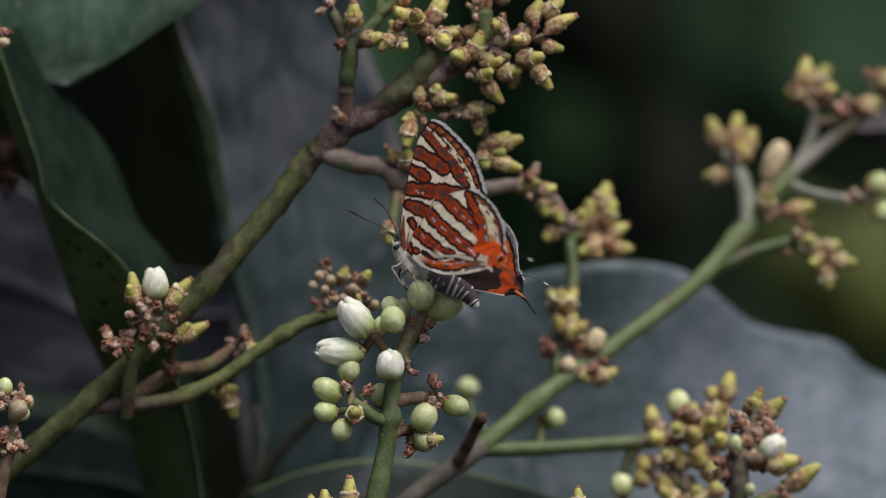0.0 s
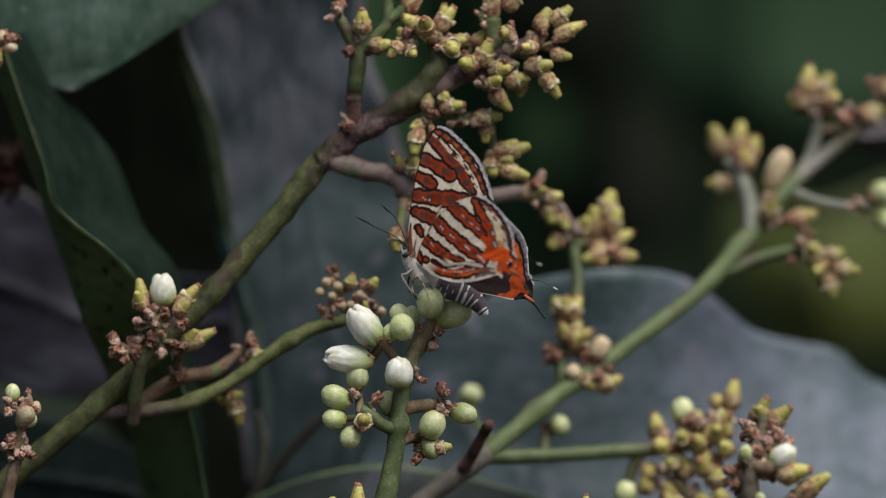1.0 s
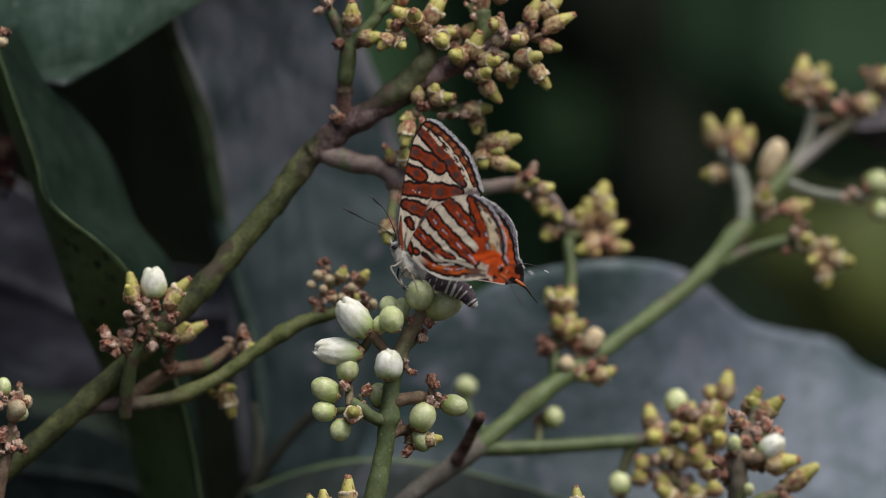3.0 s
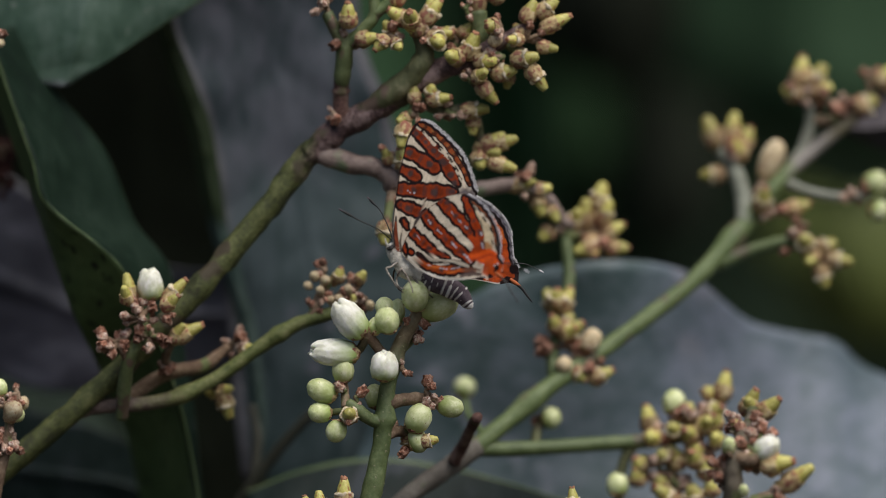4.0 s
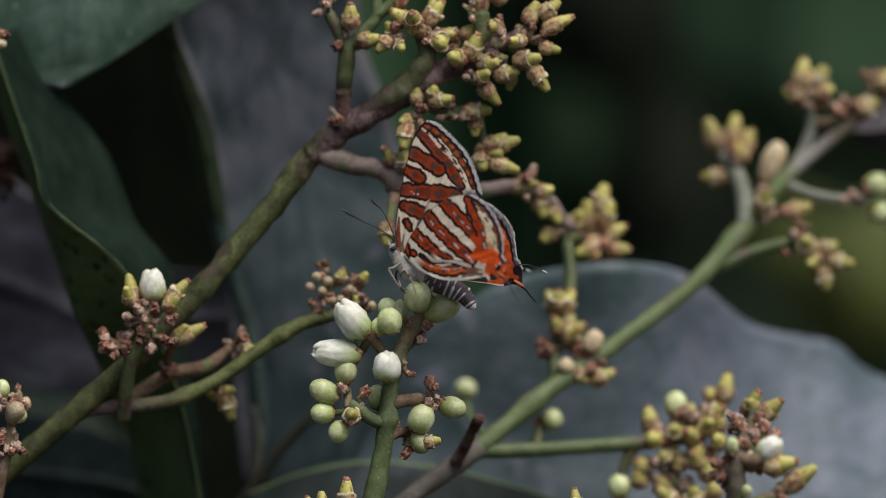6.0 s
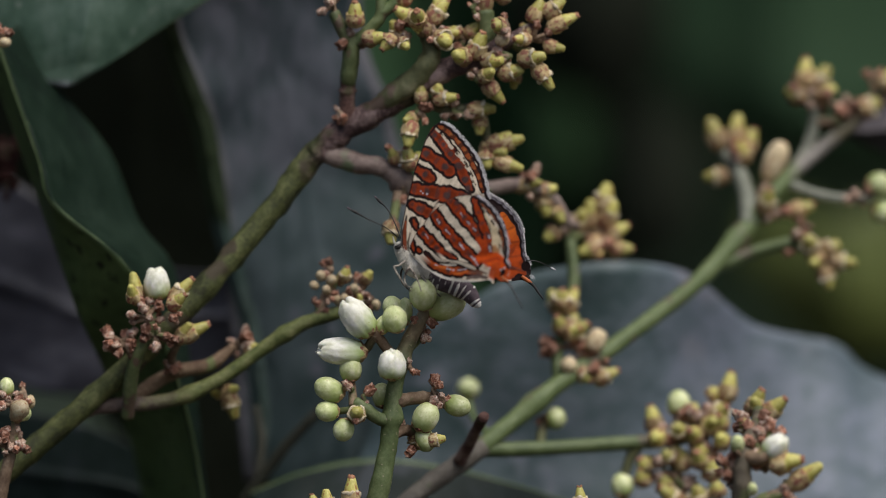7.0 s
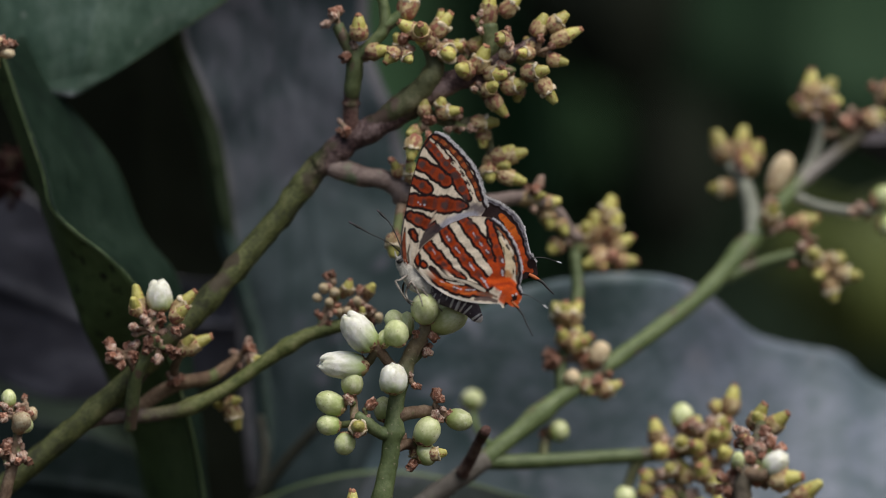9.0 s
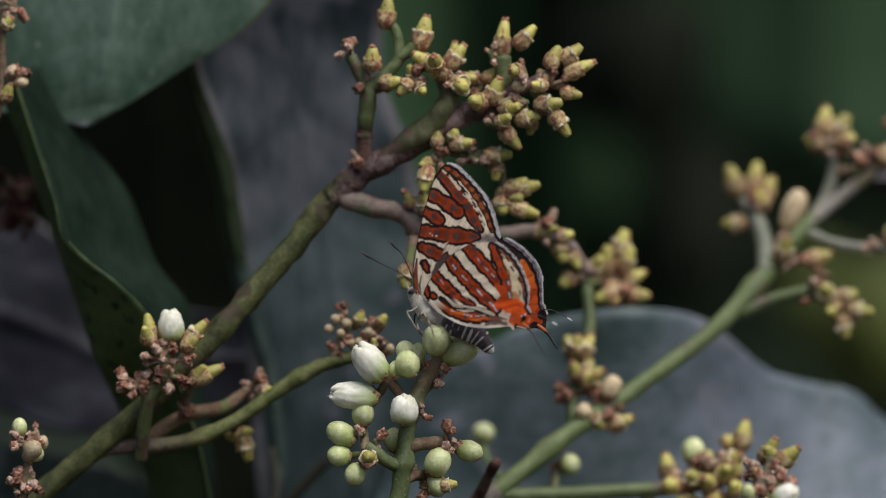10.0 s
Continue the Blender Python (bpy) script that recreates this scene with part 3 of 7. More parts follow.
blade("leaf", [(V(88.22, 77.0, -25.22), V(87.52, 66.0, -43.84), V(82.62, 50.0, -66.57)), (V(61.48, 66.0, -17.80), V(60.45, 57.0, -35.76), V(58.42, 46.0, -54.78)),
               (V(54.45, 62.8, -13.07), V(53.35, 54.8, -32.59), V(50.69, 46.0, -54.78)), (V(42.94, 57.4, -10.21), V(42.37, 51.7, -31.74), V(42.13, 44.0, -54.70)), (V(33.44, 51.5, -3.18), V(26.80, 49.0, -27.80), V(28.20, 42.0, -54.62)),
               (V(23.61, 45.5, -1.62), V(13.62, 48.0, -27.01), V(13.56, 42.0, -54.62)), (V(11.26, 46.0, -3.39), V(2.79, 48.0, -27.03), V(-0.31, 43.0, -50.81)),
               (V(2.78, 47.0, -7.64), V(-4.96, 48.0, -26.25), V(-11.10, 43.0, -43.10)), (V(-6.49, 48.5, -15.38), V(-11.16, 50.0, -27.82), V(-14.21, 45.0, -36.99))],
      LEAF_SHEEN, "large grey-green leaf with a pale sky sheen painted in", rim=False, veins=8, ripple=0.6, rib=LEAF_SHEEN, ribw=0.3, relief=0.25)
blade("leaf", [(V(-20.20, 33.0, 49.05), V(-44.56, 29.0, 50.43), V(-72.24, 33.0, 49.05)), (V(-27.45, 32.0, 37.55), V(-46.81, 28.0, 38.19), V(-72.24, 33.0, 35.28)),
               (V(-37.29, 31.0, 30.33), V(-48.33, 28.0, 29.05), V(-68.41, 33.0, 26.09)), (V(-44.21, 30.0, 25.73), V(-49.74, 29.0, 24.11), V(-59.14, 31.0, 23.30)), (V(-49.93, 30.0, 22.22), V(-50.81, 29.0, 21.97), V(-51.92, 30.0, 21.99))],
      LEAF_GREEN, "green leaf with a pale rim and small scars", veins=6, cross=40, border=1, ripple=0.5, rib=LEAF_GREEN, ribw=0.2, relief=0.3)
# each half has its own green, set by how light falls on the fold
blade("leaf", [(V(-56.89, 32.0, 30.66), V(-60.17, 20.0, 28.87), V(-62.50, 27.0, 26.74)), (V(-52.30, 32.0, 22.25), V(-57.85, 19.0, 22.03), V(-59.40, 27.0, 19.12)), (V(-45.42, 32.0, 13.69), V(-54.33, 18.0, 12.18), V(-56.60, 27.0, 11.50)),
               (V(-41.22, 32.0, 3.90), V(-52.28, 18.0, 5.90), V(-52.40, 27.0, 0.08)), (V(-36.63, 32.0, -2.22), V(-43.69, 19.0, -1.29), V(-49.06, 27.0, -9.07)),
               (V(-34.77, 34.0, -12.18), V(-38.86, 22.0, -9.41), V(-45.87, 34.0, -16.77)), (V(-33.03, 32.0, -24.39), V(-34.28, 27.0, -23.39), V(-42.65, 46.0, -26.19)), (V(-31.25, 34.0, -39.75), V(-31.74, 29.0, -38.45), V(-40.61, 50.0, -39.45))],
      LEAF_SHADED_FACE, "green leaf folded along its pale midrib, shade of the fold put in its colour", under=LEAF_FOLD, half=LEAF_FOLD, ribw=0.75, veins=10)
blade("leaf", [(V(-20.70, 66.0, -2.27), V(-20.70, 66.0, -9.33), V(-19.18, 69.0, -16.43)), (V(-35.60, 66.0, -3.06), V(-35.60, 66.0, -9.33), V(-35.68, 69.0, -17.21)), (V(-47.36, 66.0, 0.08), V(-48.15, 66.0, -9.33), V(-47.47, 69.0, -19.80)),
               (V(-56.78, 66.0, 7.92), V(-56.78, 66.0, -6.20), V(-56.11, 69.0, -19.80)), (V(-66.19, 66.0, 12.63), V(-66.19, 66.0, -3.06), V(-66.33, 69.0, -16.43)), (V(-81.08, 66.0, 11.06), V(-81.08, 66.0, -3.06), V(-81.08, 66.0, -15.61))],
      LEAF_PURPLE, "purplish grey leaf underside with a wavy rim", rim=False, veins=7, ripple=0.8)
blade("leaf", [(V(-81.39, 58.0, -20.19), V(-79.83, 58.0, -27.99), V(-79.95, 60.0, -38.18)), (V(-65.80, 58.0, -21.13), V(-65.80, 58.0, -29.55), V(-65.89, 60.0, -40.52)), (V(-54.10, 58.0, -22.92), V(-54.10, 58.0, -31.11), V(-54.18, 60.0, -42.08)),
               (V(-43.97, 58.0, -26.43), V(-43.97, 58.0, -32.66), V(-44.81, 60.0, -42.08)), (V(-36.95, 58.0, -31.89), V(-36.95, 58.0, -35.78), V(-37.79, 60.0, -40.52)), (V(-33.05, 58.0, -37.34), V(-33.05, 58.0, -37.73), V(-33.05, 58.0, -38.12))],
      LEAF_DIM, "grey-green leaf low in the shrub, its dimness put in the colour", rim=False, veins=6)
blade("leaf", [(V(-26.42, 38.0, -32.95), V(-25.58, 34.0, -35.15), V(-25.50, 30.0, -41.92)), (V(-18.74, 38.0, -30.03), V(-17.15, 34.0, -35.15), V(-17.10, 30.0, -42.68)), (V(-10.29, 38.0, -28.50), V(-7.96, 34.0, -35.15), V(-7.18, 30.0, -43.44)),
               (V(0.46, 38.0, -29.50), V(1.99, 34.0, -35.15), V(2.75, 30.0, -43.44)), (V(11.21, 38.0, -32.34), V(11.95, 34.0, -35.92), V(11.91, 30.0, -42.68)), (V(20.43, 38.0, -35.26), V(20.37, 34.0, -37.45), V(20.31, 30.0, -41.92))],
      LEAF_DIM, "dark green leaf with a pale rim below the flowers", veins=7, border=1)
blade("leaf", [(V(-22.81, 205.0, 60.57), V(-3.89, 240.0, 65.51), V(8.35, 215.0, 60.97)), (V(-21.08, 205.0, 38.10), V(0.53, 240.0, 38.99), V(9.22, 215.0, 38.35)), (V(-15.90, 205.0, 19.09), V(4.07, 240.0, 21.31), V(14.44, 215.0, 21.83)),
               (V(-5.53, 205.0, 1.81), V(6.72, 240.0, 3.62), V(15.74, 215.0, 5.31)), (V(8.35, 215.0, -13.83), V(11.07, 230.0, -13.97), V(14.44, 215.0, -13.83))],
      LEAF_FAR, "green leaf far behind the flowers", rim=False, veins=6)
# blades set where the thicket is dark; their base colour is the shade
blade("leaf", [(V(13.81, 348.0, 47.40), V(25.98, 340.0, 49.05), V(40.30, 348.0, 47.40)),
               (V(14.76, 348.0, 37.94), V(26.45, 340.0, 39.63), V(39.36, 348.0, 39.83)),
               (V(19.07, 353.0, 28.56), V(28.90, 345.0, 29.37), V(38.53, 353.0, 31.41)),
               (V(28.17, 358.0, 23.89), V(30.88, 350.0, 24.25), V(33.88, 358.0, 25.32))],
      LEAF_DEEP, "leaf with the deep shade of the thicket in its colour", rim=False, veins=6)
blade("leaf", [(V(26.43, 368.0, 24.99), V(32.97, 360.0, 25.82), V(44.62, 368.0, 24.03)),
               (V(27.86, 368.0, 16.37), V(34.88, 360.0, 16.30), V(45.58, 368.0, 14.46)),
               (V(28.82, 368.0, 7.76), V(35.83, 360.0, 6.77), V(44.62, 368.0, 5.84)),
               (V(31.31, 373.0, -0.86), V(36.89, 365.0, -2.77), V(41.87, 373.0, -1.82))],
      LEAF_DEEP, "nearly black leaf coloured as the shade of the thicket", rim=False, veins=6)
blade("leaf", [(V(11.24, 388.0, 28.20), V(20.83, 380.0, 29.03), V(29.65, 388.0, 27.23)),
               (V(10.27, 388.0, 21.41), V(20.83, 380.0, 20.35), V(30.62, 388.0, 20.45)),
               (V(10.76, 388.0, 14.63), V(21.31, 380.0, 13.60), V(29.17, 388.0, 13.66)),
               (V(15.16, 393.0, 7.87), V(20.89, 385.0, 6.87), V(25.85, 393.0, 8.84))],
      LEAF_HALF, "green leaf behind the branch, coloured as if in half shade", rim=False, veins=6)
blade("leaf", [(V(46.01, 420.0, 59.34), V(60.12, 400.0, 62.56), V(110.19, 420.0, 61.32)), (V(36.14, 420.0, 38.61), V(60.12, 400.0, 37.18), V(110.19, 420.0, 35.65)), (V(39.10, 420.0, 27.75), V(62.07, 400.0, 24.50), V(110.19, 420.0, 20.83)),
               (V(50.95, 420.0, 18.86), V(65.38, 410.0, 16.79), V(100.32, 420.0, 15.90))],
      LEAF_FAR, "green leaf deep in the thicket", rim=False, veins=6)
blade("leaf", [(V(52.91, 300.0, 10.20), V(65.36, 290.0, 5.57), V(84.14, 300.0, 12.95)), (V(50.15, 300.0, -0.83), V(65.27, 288.0, -3.56), V(85.97, 300.0, -0.83)), (V(54.74, 300.0, -9.09), V(66.27, 290.0, -10.86), V(85.97, 300.0, -10.93)),
               (V(60.25, 300.0, -16.44), V(66.48, 295.0, -17.31), V(79.54, 300.0, -16.44))],
      OLIVE, "yellowish olive leaf in the thicket", rim=False, veins=6)

blade("leaf", [(V(55.04, 62.0, 17.12), V(55.35, 58.0, 16.60), V(55.98, 62.0, 15.72)),
               (V(57.94, 62.0, 18.84), V(58.55, 58.0, 16.29), V(59.50, 62.0, 14.00)),
               (V(61.85, 62.0, 20.56), V(62.44, 58.0, 16.60), V(63.02, 62.0, 12.90)),
               (V(66.93, 62.0, 21.58), V(67.51, 58.0, 16.84), V(68.10, 62.0, 12.20))],
      LEAF_DUSK, "dull purplish brown leaf beside the green branch", rim=False, veins=5)
back = thing("bare_stem", V(-27.23, 40.0, -35.31), "thin dark bare stem low in the shrub", "stem", "bare stems")
stem(back, [V(-29.97, 42.0, -39.98), V(-26.85, 40.0, -34.15), V(-21.43, 38.0, -26.81), V(-14.11, 36.0, -19.10)], [1.0, 0.9, 0.8, 0.7], BACK_STEM, "stem", lumps=0.12)
stem(back, [V(-25.31, 40.0, -31.85), V(-24.79, 41.0, -26.10), V(-25.58, 42.0, -21.49)], [0.7, 0.65, 0.6], BACK_STEM, "twig", lumps=0.12)

# ---- the flowering branch behind the butterfly ----
br = thing("flowering_branch", V(-62.25, 16.0, -31.65), "brown and green flowering branch with clusters of yellow-green buds", "branch", "flowering branches")
stem(br, [Vector((-0.30, 0.10, -0.02)), Vector((-0.26, 0.07, 0.45)), Vector((-0.17, 0.03, 0.95)), V(-91.03, 17.0, -58.14), V(-71.32, 16.0, -39.59), V(-59.08, 16.0, -30.14), V(-44.57, 16.0, -17.75), V(-34.68, 16.0, -8.08), V(-26.31, 17.0, 1.29), V(-18.45, 17.4, 11.27), V(-16.60, 17.0, 13.38), V(-13.30, 16.5, 16.10), V(-7.10, 15.0, 19.40), V(-1.81, 14.0, 22.86), V(3.47, 13.0, 25.33), V(8.74, 13.0, 27.81), V(12.51, 13.0, 29.85)],
     [7, 5.5, 3.6, 2.05, 1.58, 1.5, 1.5, 1.56, 1.58, 1.64, 1.78, 1.75, 1.62, 1.58, 1.4, 1.1, 0.8], BRANCH_STEM, "main_stem", lumps=0.2, steps=12, sides=18)
stem(br, [V(-12.99, 16.0, 17.30), V(-12.98, 15.0, 21.21), V(-12.83, 14.5, 22.87)], [1.25, 1.0, 1.05], BARK, "twig", nodes=(0.5,), lumps=0.15)
stem(br, [V(-12.83, 14.6, 22.26), V(-12.67, 14.0, 23.61), V(-12.37, 13.5, 26.84), V(-12.22, 13.5, 28.58)], [1.0, 1.15, 1.15, 1.0], TWIG_GREEN, "twig")
stem(br, [V(-12.37, 13.5, 27.22), V(-13.72, 13.0, 29.47), V(-14.77, 13.0, 31.58)], [1.0, 0.85, 0.8], TWIG_GREEN, "twig")
stem(br, [V(-12.37, 13.5, 27.07), V(-10.10, 13.0, 29.10), V(-8.44, 13.0, 31.36), V(-8.74, 13.0, 34.75), V(-9.80, 13.0, 36.26)], [1.0, 0.85, 0.8, 0.7, 0.6], PALE_STEM, "twig")
stem(br, [V(-8.44, 13.0, 31.36), V(-6.33, 13.0, 32.86), V(-4.97, 13.0, 33.62)], [0.8, 0.8, 0.7], PALE_STEM, "twig")
stem(br, [V(-10.6, 15.7, 17.7), V(-6.60, 14.2, 20.55), V(-3.30, 13.2, 23.3), V(-1.80, 12.8, 26.6), V(-3.69, 12.5, 30.21), V(-6.33, 12.0, 30.05)], [1.1, 1.6, 1.65, 1.3, 0.9, 0.75], GREEN_STEM, "twig", lumps=0.2)
stem(br, [V(3.47, 13.0, 25.33), V(5.58, 13.0, 27.96), V(5.43, 13.0, 31.73)], [1.0, 1.1, 1.2], TWIG_GREEN, "twig")
stem(br, [V(8.74, 13.0, 27.81), V(11.38, 12.5, 26.07), V(12.88, 12.0, 24.18)], [0.8, 0.7, 0.6], TWIG, "twig")
stem(br, [V(3.84, 13.0, 24.95), V(4.97, 13.0, 22.69), V(5.88, 13.0, 21.56)], [1.0, 0.9, 0.8], BARK, "twig")
stem(br, [V(-12.37, 13.5, 27.22), V(-10.48, 13.0, 27.81), V(-7.09, 13.0, 27.96)], [0.8, 0.7, 0.6], TWIG, "twig")
# buds of the upper clusters
cone(br, V(-11.90, 12.0, 29.60), V(-11.89, 11.0, 32.89), 2.6)
cone(br, V(-10.25, 13.0, 35.35), V(-9.80, 13.0, 39.42), 2.7)
cone(br, V(-5.73, 13.0, 32.49), V(-4.67, 13.0, 37.01), 2.9)
cone(br, V(-3.69, 12.0, 30.20), V(-6.55, 11.0, 31.99), 2.5)
cone(br, V(-3.46, 11.0, 30.03), V(-3.68, 8.0, 31.61), 2.6)
cone(br, V(-2.04, 13.0, 30.08), V(0.38, 13.0, 33.24), 2.6)
cone(br, V(-10.85, 12.0, 27.79), V(-7.90, 11.0, 28.37), 2.4)
cone(br, V(-5.87, 12.0, 28.40), V(-7.07, 11.0, 30.48), 2.0, False)
cone(br, V(-0.68, 13.0, 28.27), V(0.60, 9.5, 27.44), 2.8)
cone(br, V(3.16, 12.0, 25.38), V(1.20, 9.5, 25.94), 2.6)
cone(br, V(3.92, 12.0, 25.38), V(5.19, 11.0, 28.83), 2.9)
cone(br, V(5.12, 12.0, 24.93), V(7.82, 10.0, 25.12), 2.6)
cone(br, V(7.23, 12.0, 23.27), V(10.61, 11.0, 24.01), 2.6, False)
cone(br, V(9.86, 11.0, 25.06), V(13.54, 10.0, 25.72), 2.6)
cone(br, V(12.12, 11.0, 24.54), V(14.45, 11.0, 21.15), 2.4)
cone(br, V(5.57, 12.0, 22.22), V(7.83, 12.0, 19.51), 2.4)
cone(br, V(13.26, 12.0, 27.19), V(16.12, 12.0, 26.59), 2.0, False)
cone(br, V(13.86, 12.0, 29.30), V(17.70, 12.0, 31.18), 2.4)
cone(br, V(11.60, 12.0, 30.20), V(13.03, 12.0, 33.22), 2.4, False)
cone(br, V(13.41, 12.0, 30.96), V(15.97, 12.0, 33.37), 2.5, False)
cone(br, V(5.13, 13.0, 31.43), V(5.73, 13.0, 36.71), 2.6)
cone(br, V(7.24, 13.0, 32.94), V(9.80, 13.0, 35.95), 2.3, False)
cone(br, V(-1.06, 14.0, 30.40), V(-0.91, 14.0, 33.64), 2.2)
cone(br, V(9.66, 14.0, 23.46), V(9.13, 14.0, 21.35), 1.9)
pale(br, V(7.23, 11.0, 27.32), V(8.20, 10.0, 28.50), 1.9)
bits(br, V(-14.77, 12.5, 32.32), 1.6, 9, 1.5)
bits(br, V(-12.59, 13.0, 27.96), 1.2, 5, 1.6)
bits(br, V(-6.32, 11.0, 28.67), 1.4, 3, 1.7)
cones(br, V(-6.32, 11.0, 28.67), 2, 1.3, 2.3, 2.1)
bits(br, V(-1.05, 12.0, 28.70), 2.0, 4, 1.5)
cones(br, V(-1.05, 12.0, 28.70), 2, 1.3, 2.3, 2.1)
bits(br, V(2.72, 14.0, 27.99), 2.4, 3, 1.4)
cones(br, V(2.72, 14.0, 27.99), 2, 1.3, 2.3, 2.1)
bits(br, V(8.35, 11.0, 29.80), 2.0, 4, 1.5)
cones(br, V(8.35, 11.0, 29.80), 2, 1.3, 2.3, 2.1)
bits(br, V(3.84, 12.0, 32.09), 1.2, 4, 1.4)
bits(br, V(11.75, 12.0, 27.94), 3.0, 5, 1.5)
cones(br, V(11.75, 12.0, 27.94), 2, 1.3, 2.3, 2.1)
bits(br, V(8.73, 11.0, 25.66), 1.6, 5, 1.5)
bits(br, V(4.59, 12.0, 22.29), 1.4, 3, 1.4)
cones(br, V(4.59, 12.0, 22.29), 2, 1.3, 2.3, 2.1)
bits(br, V(-13.89, 15.0, 18.19), 1.2, 4, 1.2)
# side shoot behind the wings
stem(br, [V(-16.03, 17.0, 13.08), V(-12.40, 17.0, 11.72), V(-7.86, 17.0, 10.66), V(-5.75, 17.0, 9.15), V(-3.33, 19.0, 7.27), V(1.21, 22.0, 6.91), V(6.54, 24.0, 8.21), V(11.11, 25.0, 8.60), V(14.55, 27.0, 6.78), V(16.71, 29.0, 3.74), V(17.88, 31.0, 3.13)],
     [1.45, 1.4, 1.3, 1.45, 1.1, 1.0, 1.0, 0.9, 0.9, 0.8, 0.7], SHOOT, "side_shoot", nodes=(0.3, 0.72), lumps=0.15)
stem(br, [V(-5.75, 17.0, 9.15), V(-6.35, 16.0, 6.12), V(-6.87, 15.0, 3.47)], [0.9, 0.7, 0.6], TWIG, "twig")
stem(br, [V(-3.70, 14.5, 22.34), V(-2.94, 14.0, 19.69), V(-3.47, 13.0, 17.79)], [0.9, 0.8, 0.7], TWIG, "twig")
stem(br, [V(-2.94, 14.0, 19.69), V(1.21, 15.0, 18.57), V(4.60, 15.0, 18.34), V(5.59, 16.0, 15.19), V(6.35, 16.0, 13.52)], [0.8, 0.9, 0.8, 0.7, 0.7], GREEN_STEM, "twig")
cone(br, V(-4.37, 13.0, 17.03), V(-4.97, 12.0, 13.48), 2.4)
cone(br, V(-3.70, 14.0, 17.80), V(-5.42, 12.0, 17.02), 1.8)
cone(br, V(-1.43, 13.0, 19.97), V(1.81, 12.0, 20.26), 2.2)
cone(br, V(-1.06, 13.0, 20.43), V(-0.68, 12.0, 21.92), 2.0)
cone(br, V(3.09, 14.0, 18.56), V(6.94, 14.0, 18.71), 2.4, False)
cone(br, V(4.83, 15.0, 17.82), V(4.68, 15.0, 15.17), 2.2, False)
cone(br, V(-4.23, 15.0, 10.64), V(-5.13, 14.0, 13.50), 2.6)
cone(br, V(-3.70, 16.0, 10.65), V(-3.32, 15.0, 12.91), 2.6)
cone(br, V(5.74, 16.0, 13.30), V(9.14, 16.0, 15.34), 2.8, False)
cone(br, V(7.10, 16.0, 13.83), V(10.73, 16.0, 14.88), 2.4, False)
cone(br, V(6.65, 16.0, 11.79), V(10.58, 16.0, 10.65), 2.4)
cone(br, V(5.36, 16.0, 12.92), V(5.74, 15.0, 10.64), 2.6, False)
cone(br, V(4.99, 17.0, 13.53), V(8.38, 15.0, 12.91), 2.6, False)
cone(br, V(-7.10, 15.0, 3.70), V(-7.17, 14.0, 0.53), 2.4)
cone(br, V(-6.35, 16.0, 11.41), V(-7.25, 15.0, 13.51), 1.7)
bits(br, V(-2.94, 13.0, 18.54), 1.6, 4, 1.5)
cones(br, V(-2.94, 13.0, 18.54), 2, 1.3, 2.3, 2.1)
bits(br, V(-7.10, 16.0, 12.77), 1.0, 3, 1.6)
bits(br, V(-5.44, 16.0, 8.01), 1.5, 4, 1.5)
bits(br, V(1.21, 14.0, 18.18), 2.0, 5, 1.6)
cone(br, V(9.20, 25.0, 8.29), V(13.23, 24.0, 9.04), 2.0, False)
cone(br, V(12.64, 26.0, 7.69), V(15.30, 26.0, 8.30), 2.2, False)
cone(br, V(13.26, 27.0, 7.31), V(13.85, 26.0, 4.26), 2.6, False)
cone(br, V(14.56, 28.0, 6.18), V(16.07, 27.0, 3.50), 2.4, False)
cone(br, V(15.34, 29.0, 2.75), V(13.57, 28.0, 1.22), 2.6, False)
bits(br, V(11.49, 25.0, 8.44), 2.5, 6, 1.6)

# second branch lower down, with its own shoots
low = thing("flowering_branch", V(-45.63, 16.0, -21.83), "thin green flowering branch with white and yellow buds and dried calyxes", "branch", "flowering branches")
stem(low, [V(-54.72, 16.5, -26.38), V(-50.18, 16.5, -22.75), V(-47.18, 17.0, -21.40), V(-44.53, 17.0, -20.94), V(-36.59, 17.0, -20.19), V(-30.17, 17.0, -17.46), V(-24.50, 17.0, -13.53), V(-19.20, 16.5, -10.13), V(-13.90, 16.0, -8.39)], [0.8, 0.95, 1.0, 1.05, 0.95, 0.92, 0.92, 0.95, 0.9], LOW_STEM, "stem", nodes=(0.55, 0.83))
stem(low, [V(-41.95, 19.0, -19.99), V(-36.68, 20.0, -16.75), V(-31.37, 20.0, -15.46), V(-28.19, 20.0, -12.96)], [1.0, 0.95, 0.9, 0.6], TWIG, "twig", lumps=0.15)
stem(low, [V(-36.27, 19.0, -16.58), V(-36.41, 16.0, -14.28), V(-35.38, 14.0, -11.99)], [0.7, 0.6, 0.6], TWIG, "twig")
stem(low, [V(-42.31, 16.0, -22.59), V(-41.94, 14.0, -18.78), V(-41.27, 12.0, -14.99), V(-39.59, 11.0, -11.21), V(-38.83, 11.0, -8.35)], [0.85, 0.95, 0.9, 0.8, 0.8], TWIG_GREEN, "shoot")
stem(low, [V(-41.27, 12.0, -14.99), V(-42.30, 11.0, -13.10), V(-43.35, 11.0, -12.72)], [0.6, 0.5, 0.5], TWIG, "twig")
stem(low, [V(-16.93, 16.5, -9.14), V(-16.02, 16.0, -6.72), V(-14.66, 16.0, -4.46)], [0.9, 0.7, 0.6], TWIG, "twig", lumps=0.2)
stem(low, [V(-13.90, 16.0, -8.39), V(-12.01, 16.0, -6.35), V(-10.50, 16.0, -4.46)], [0.8, 0.6, 0.5], TWIG, "twig", lumps=0.2)
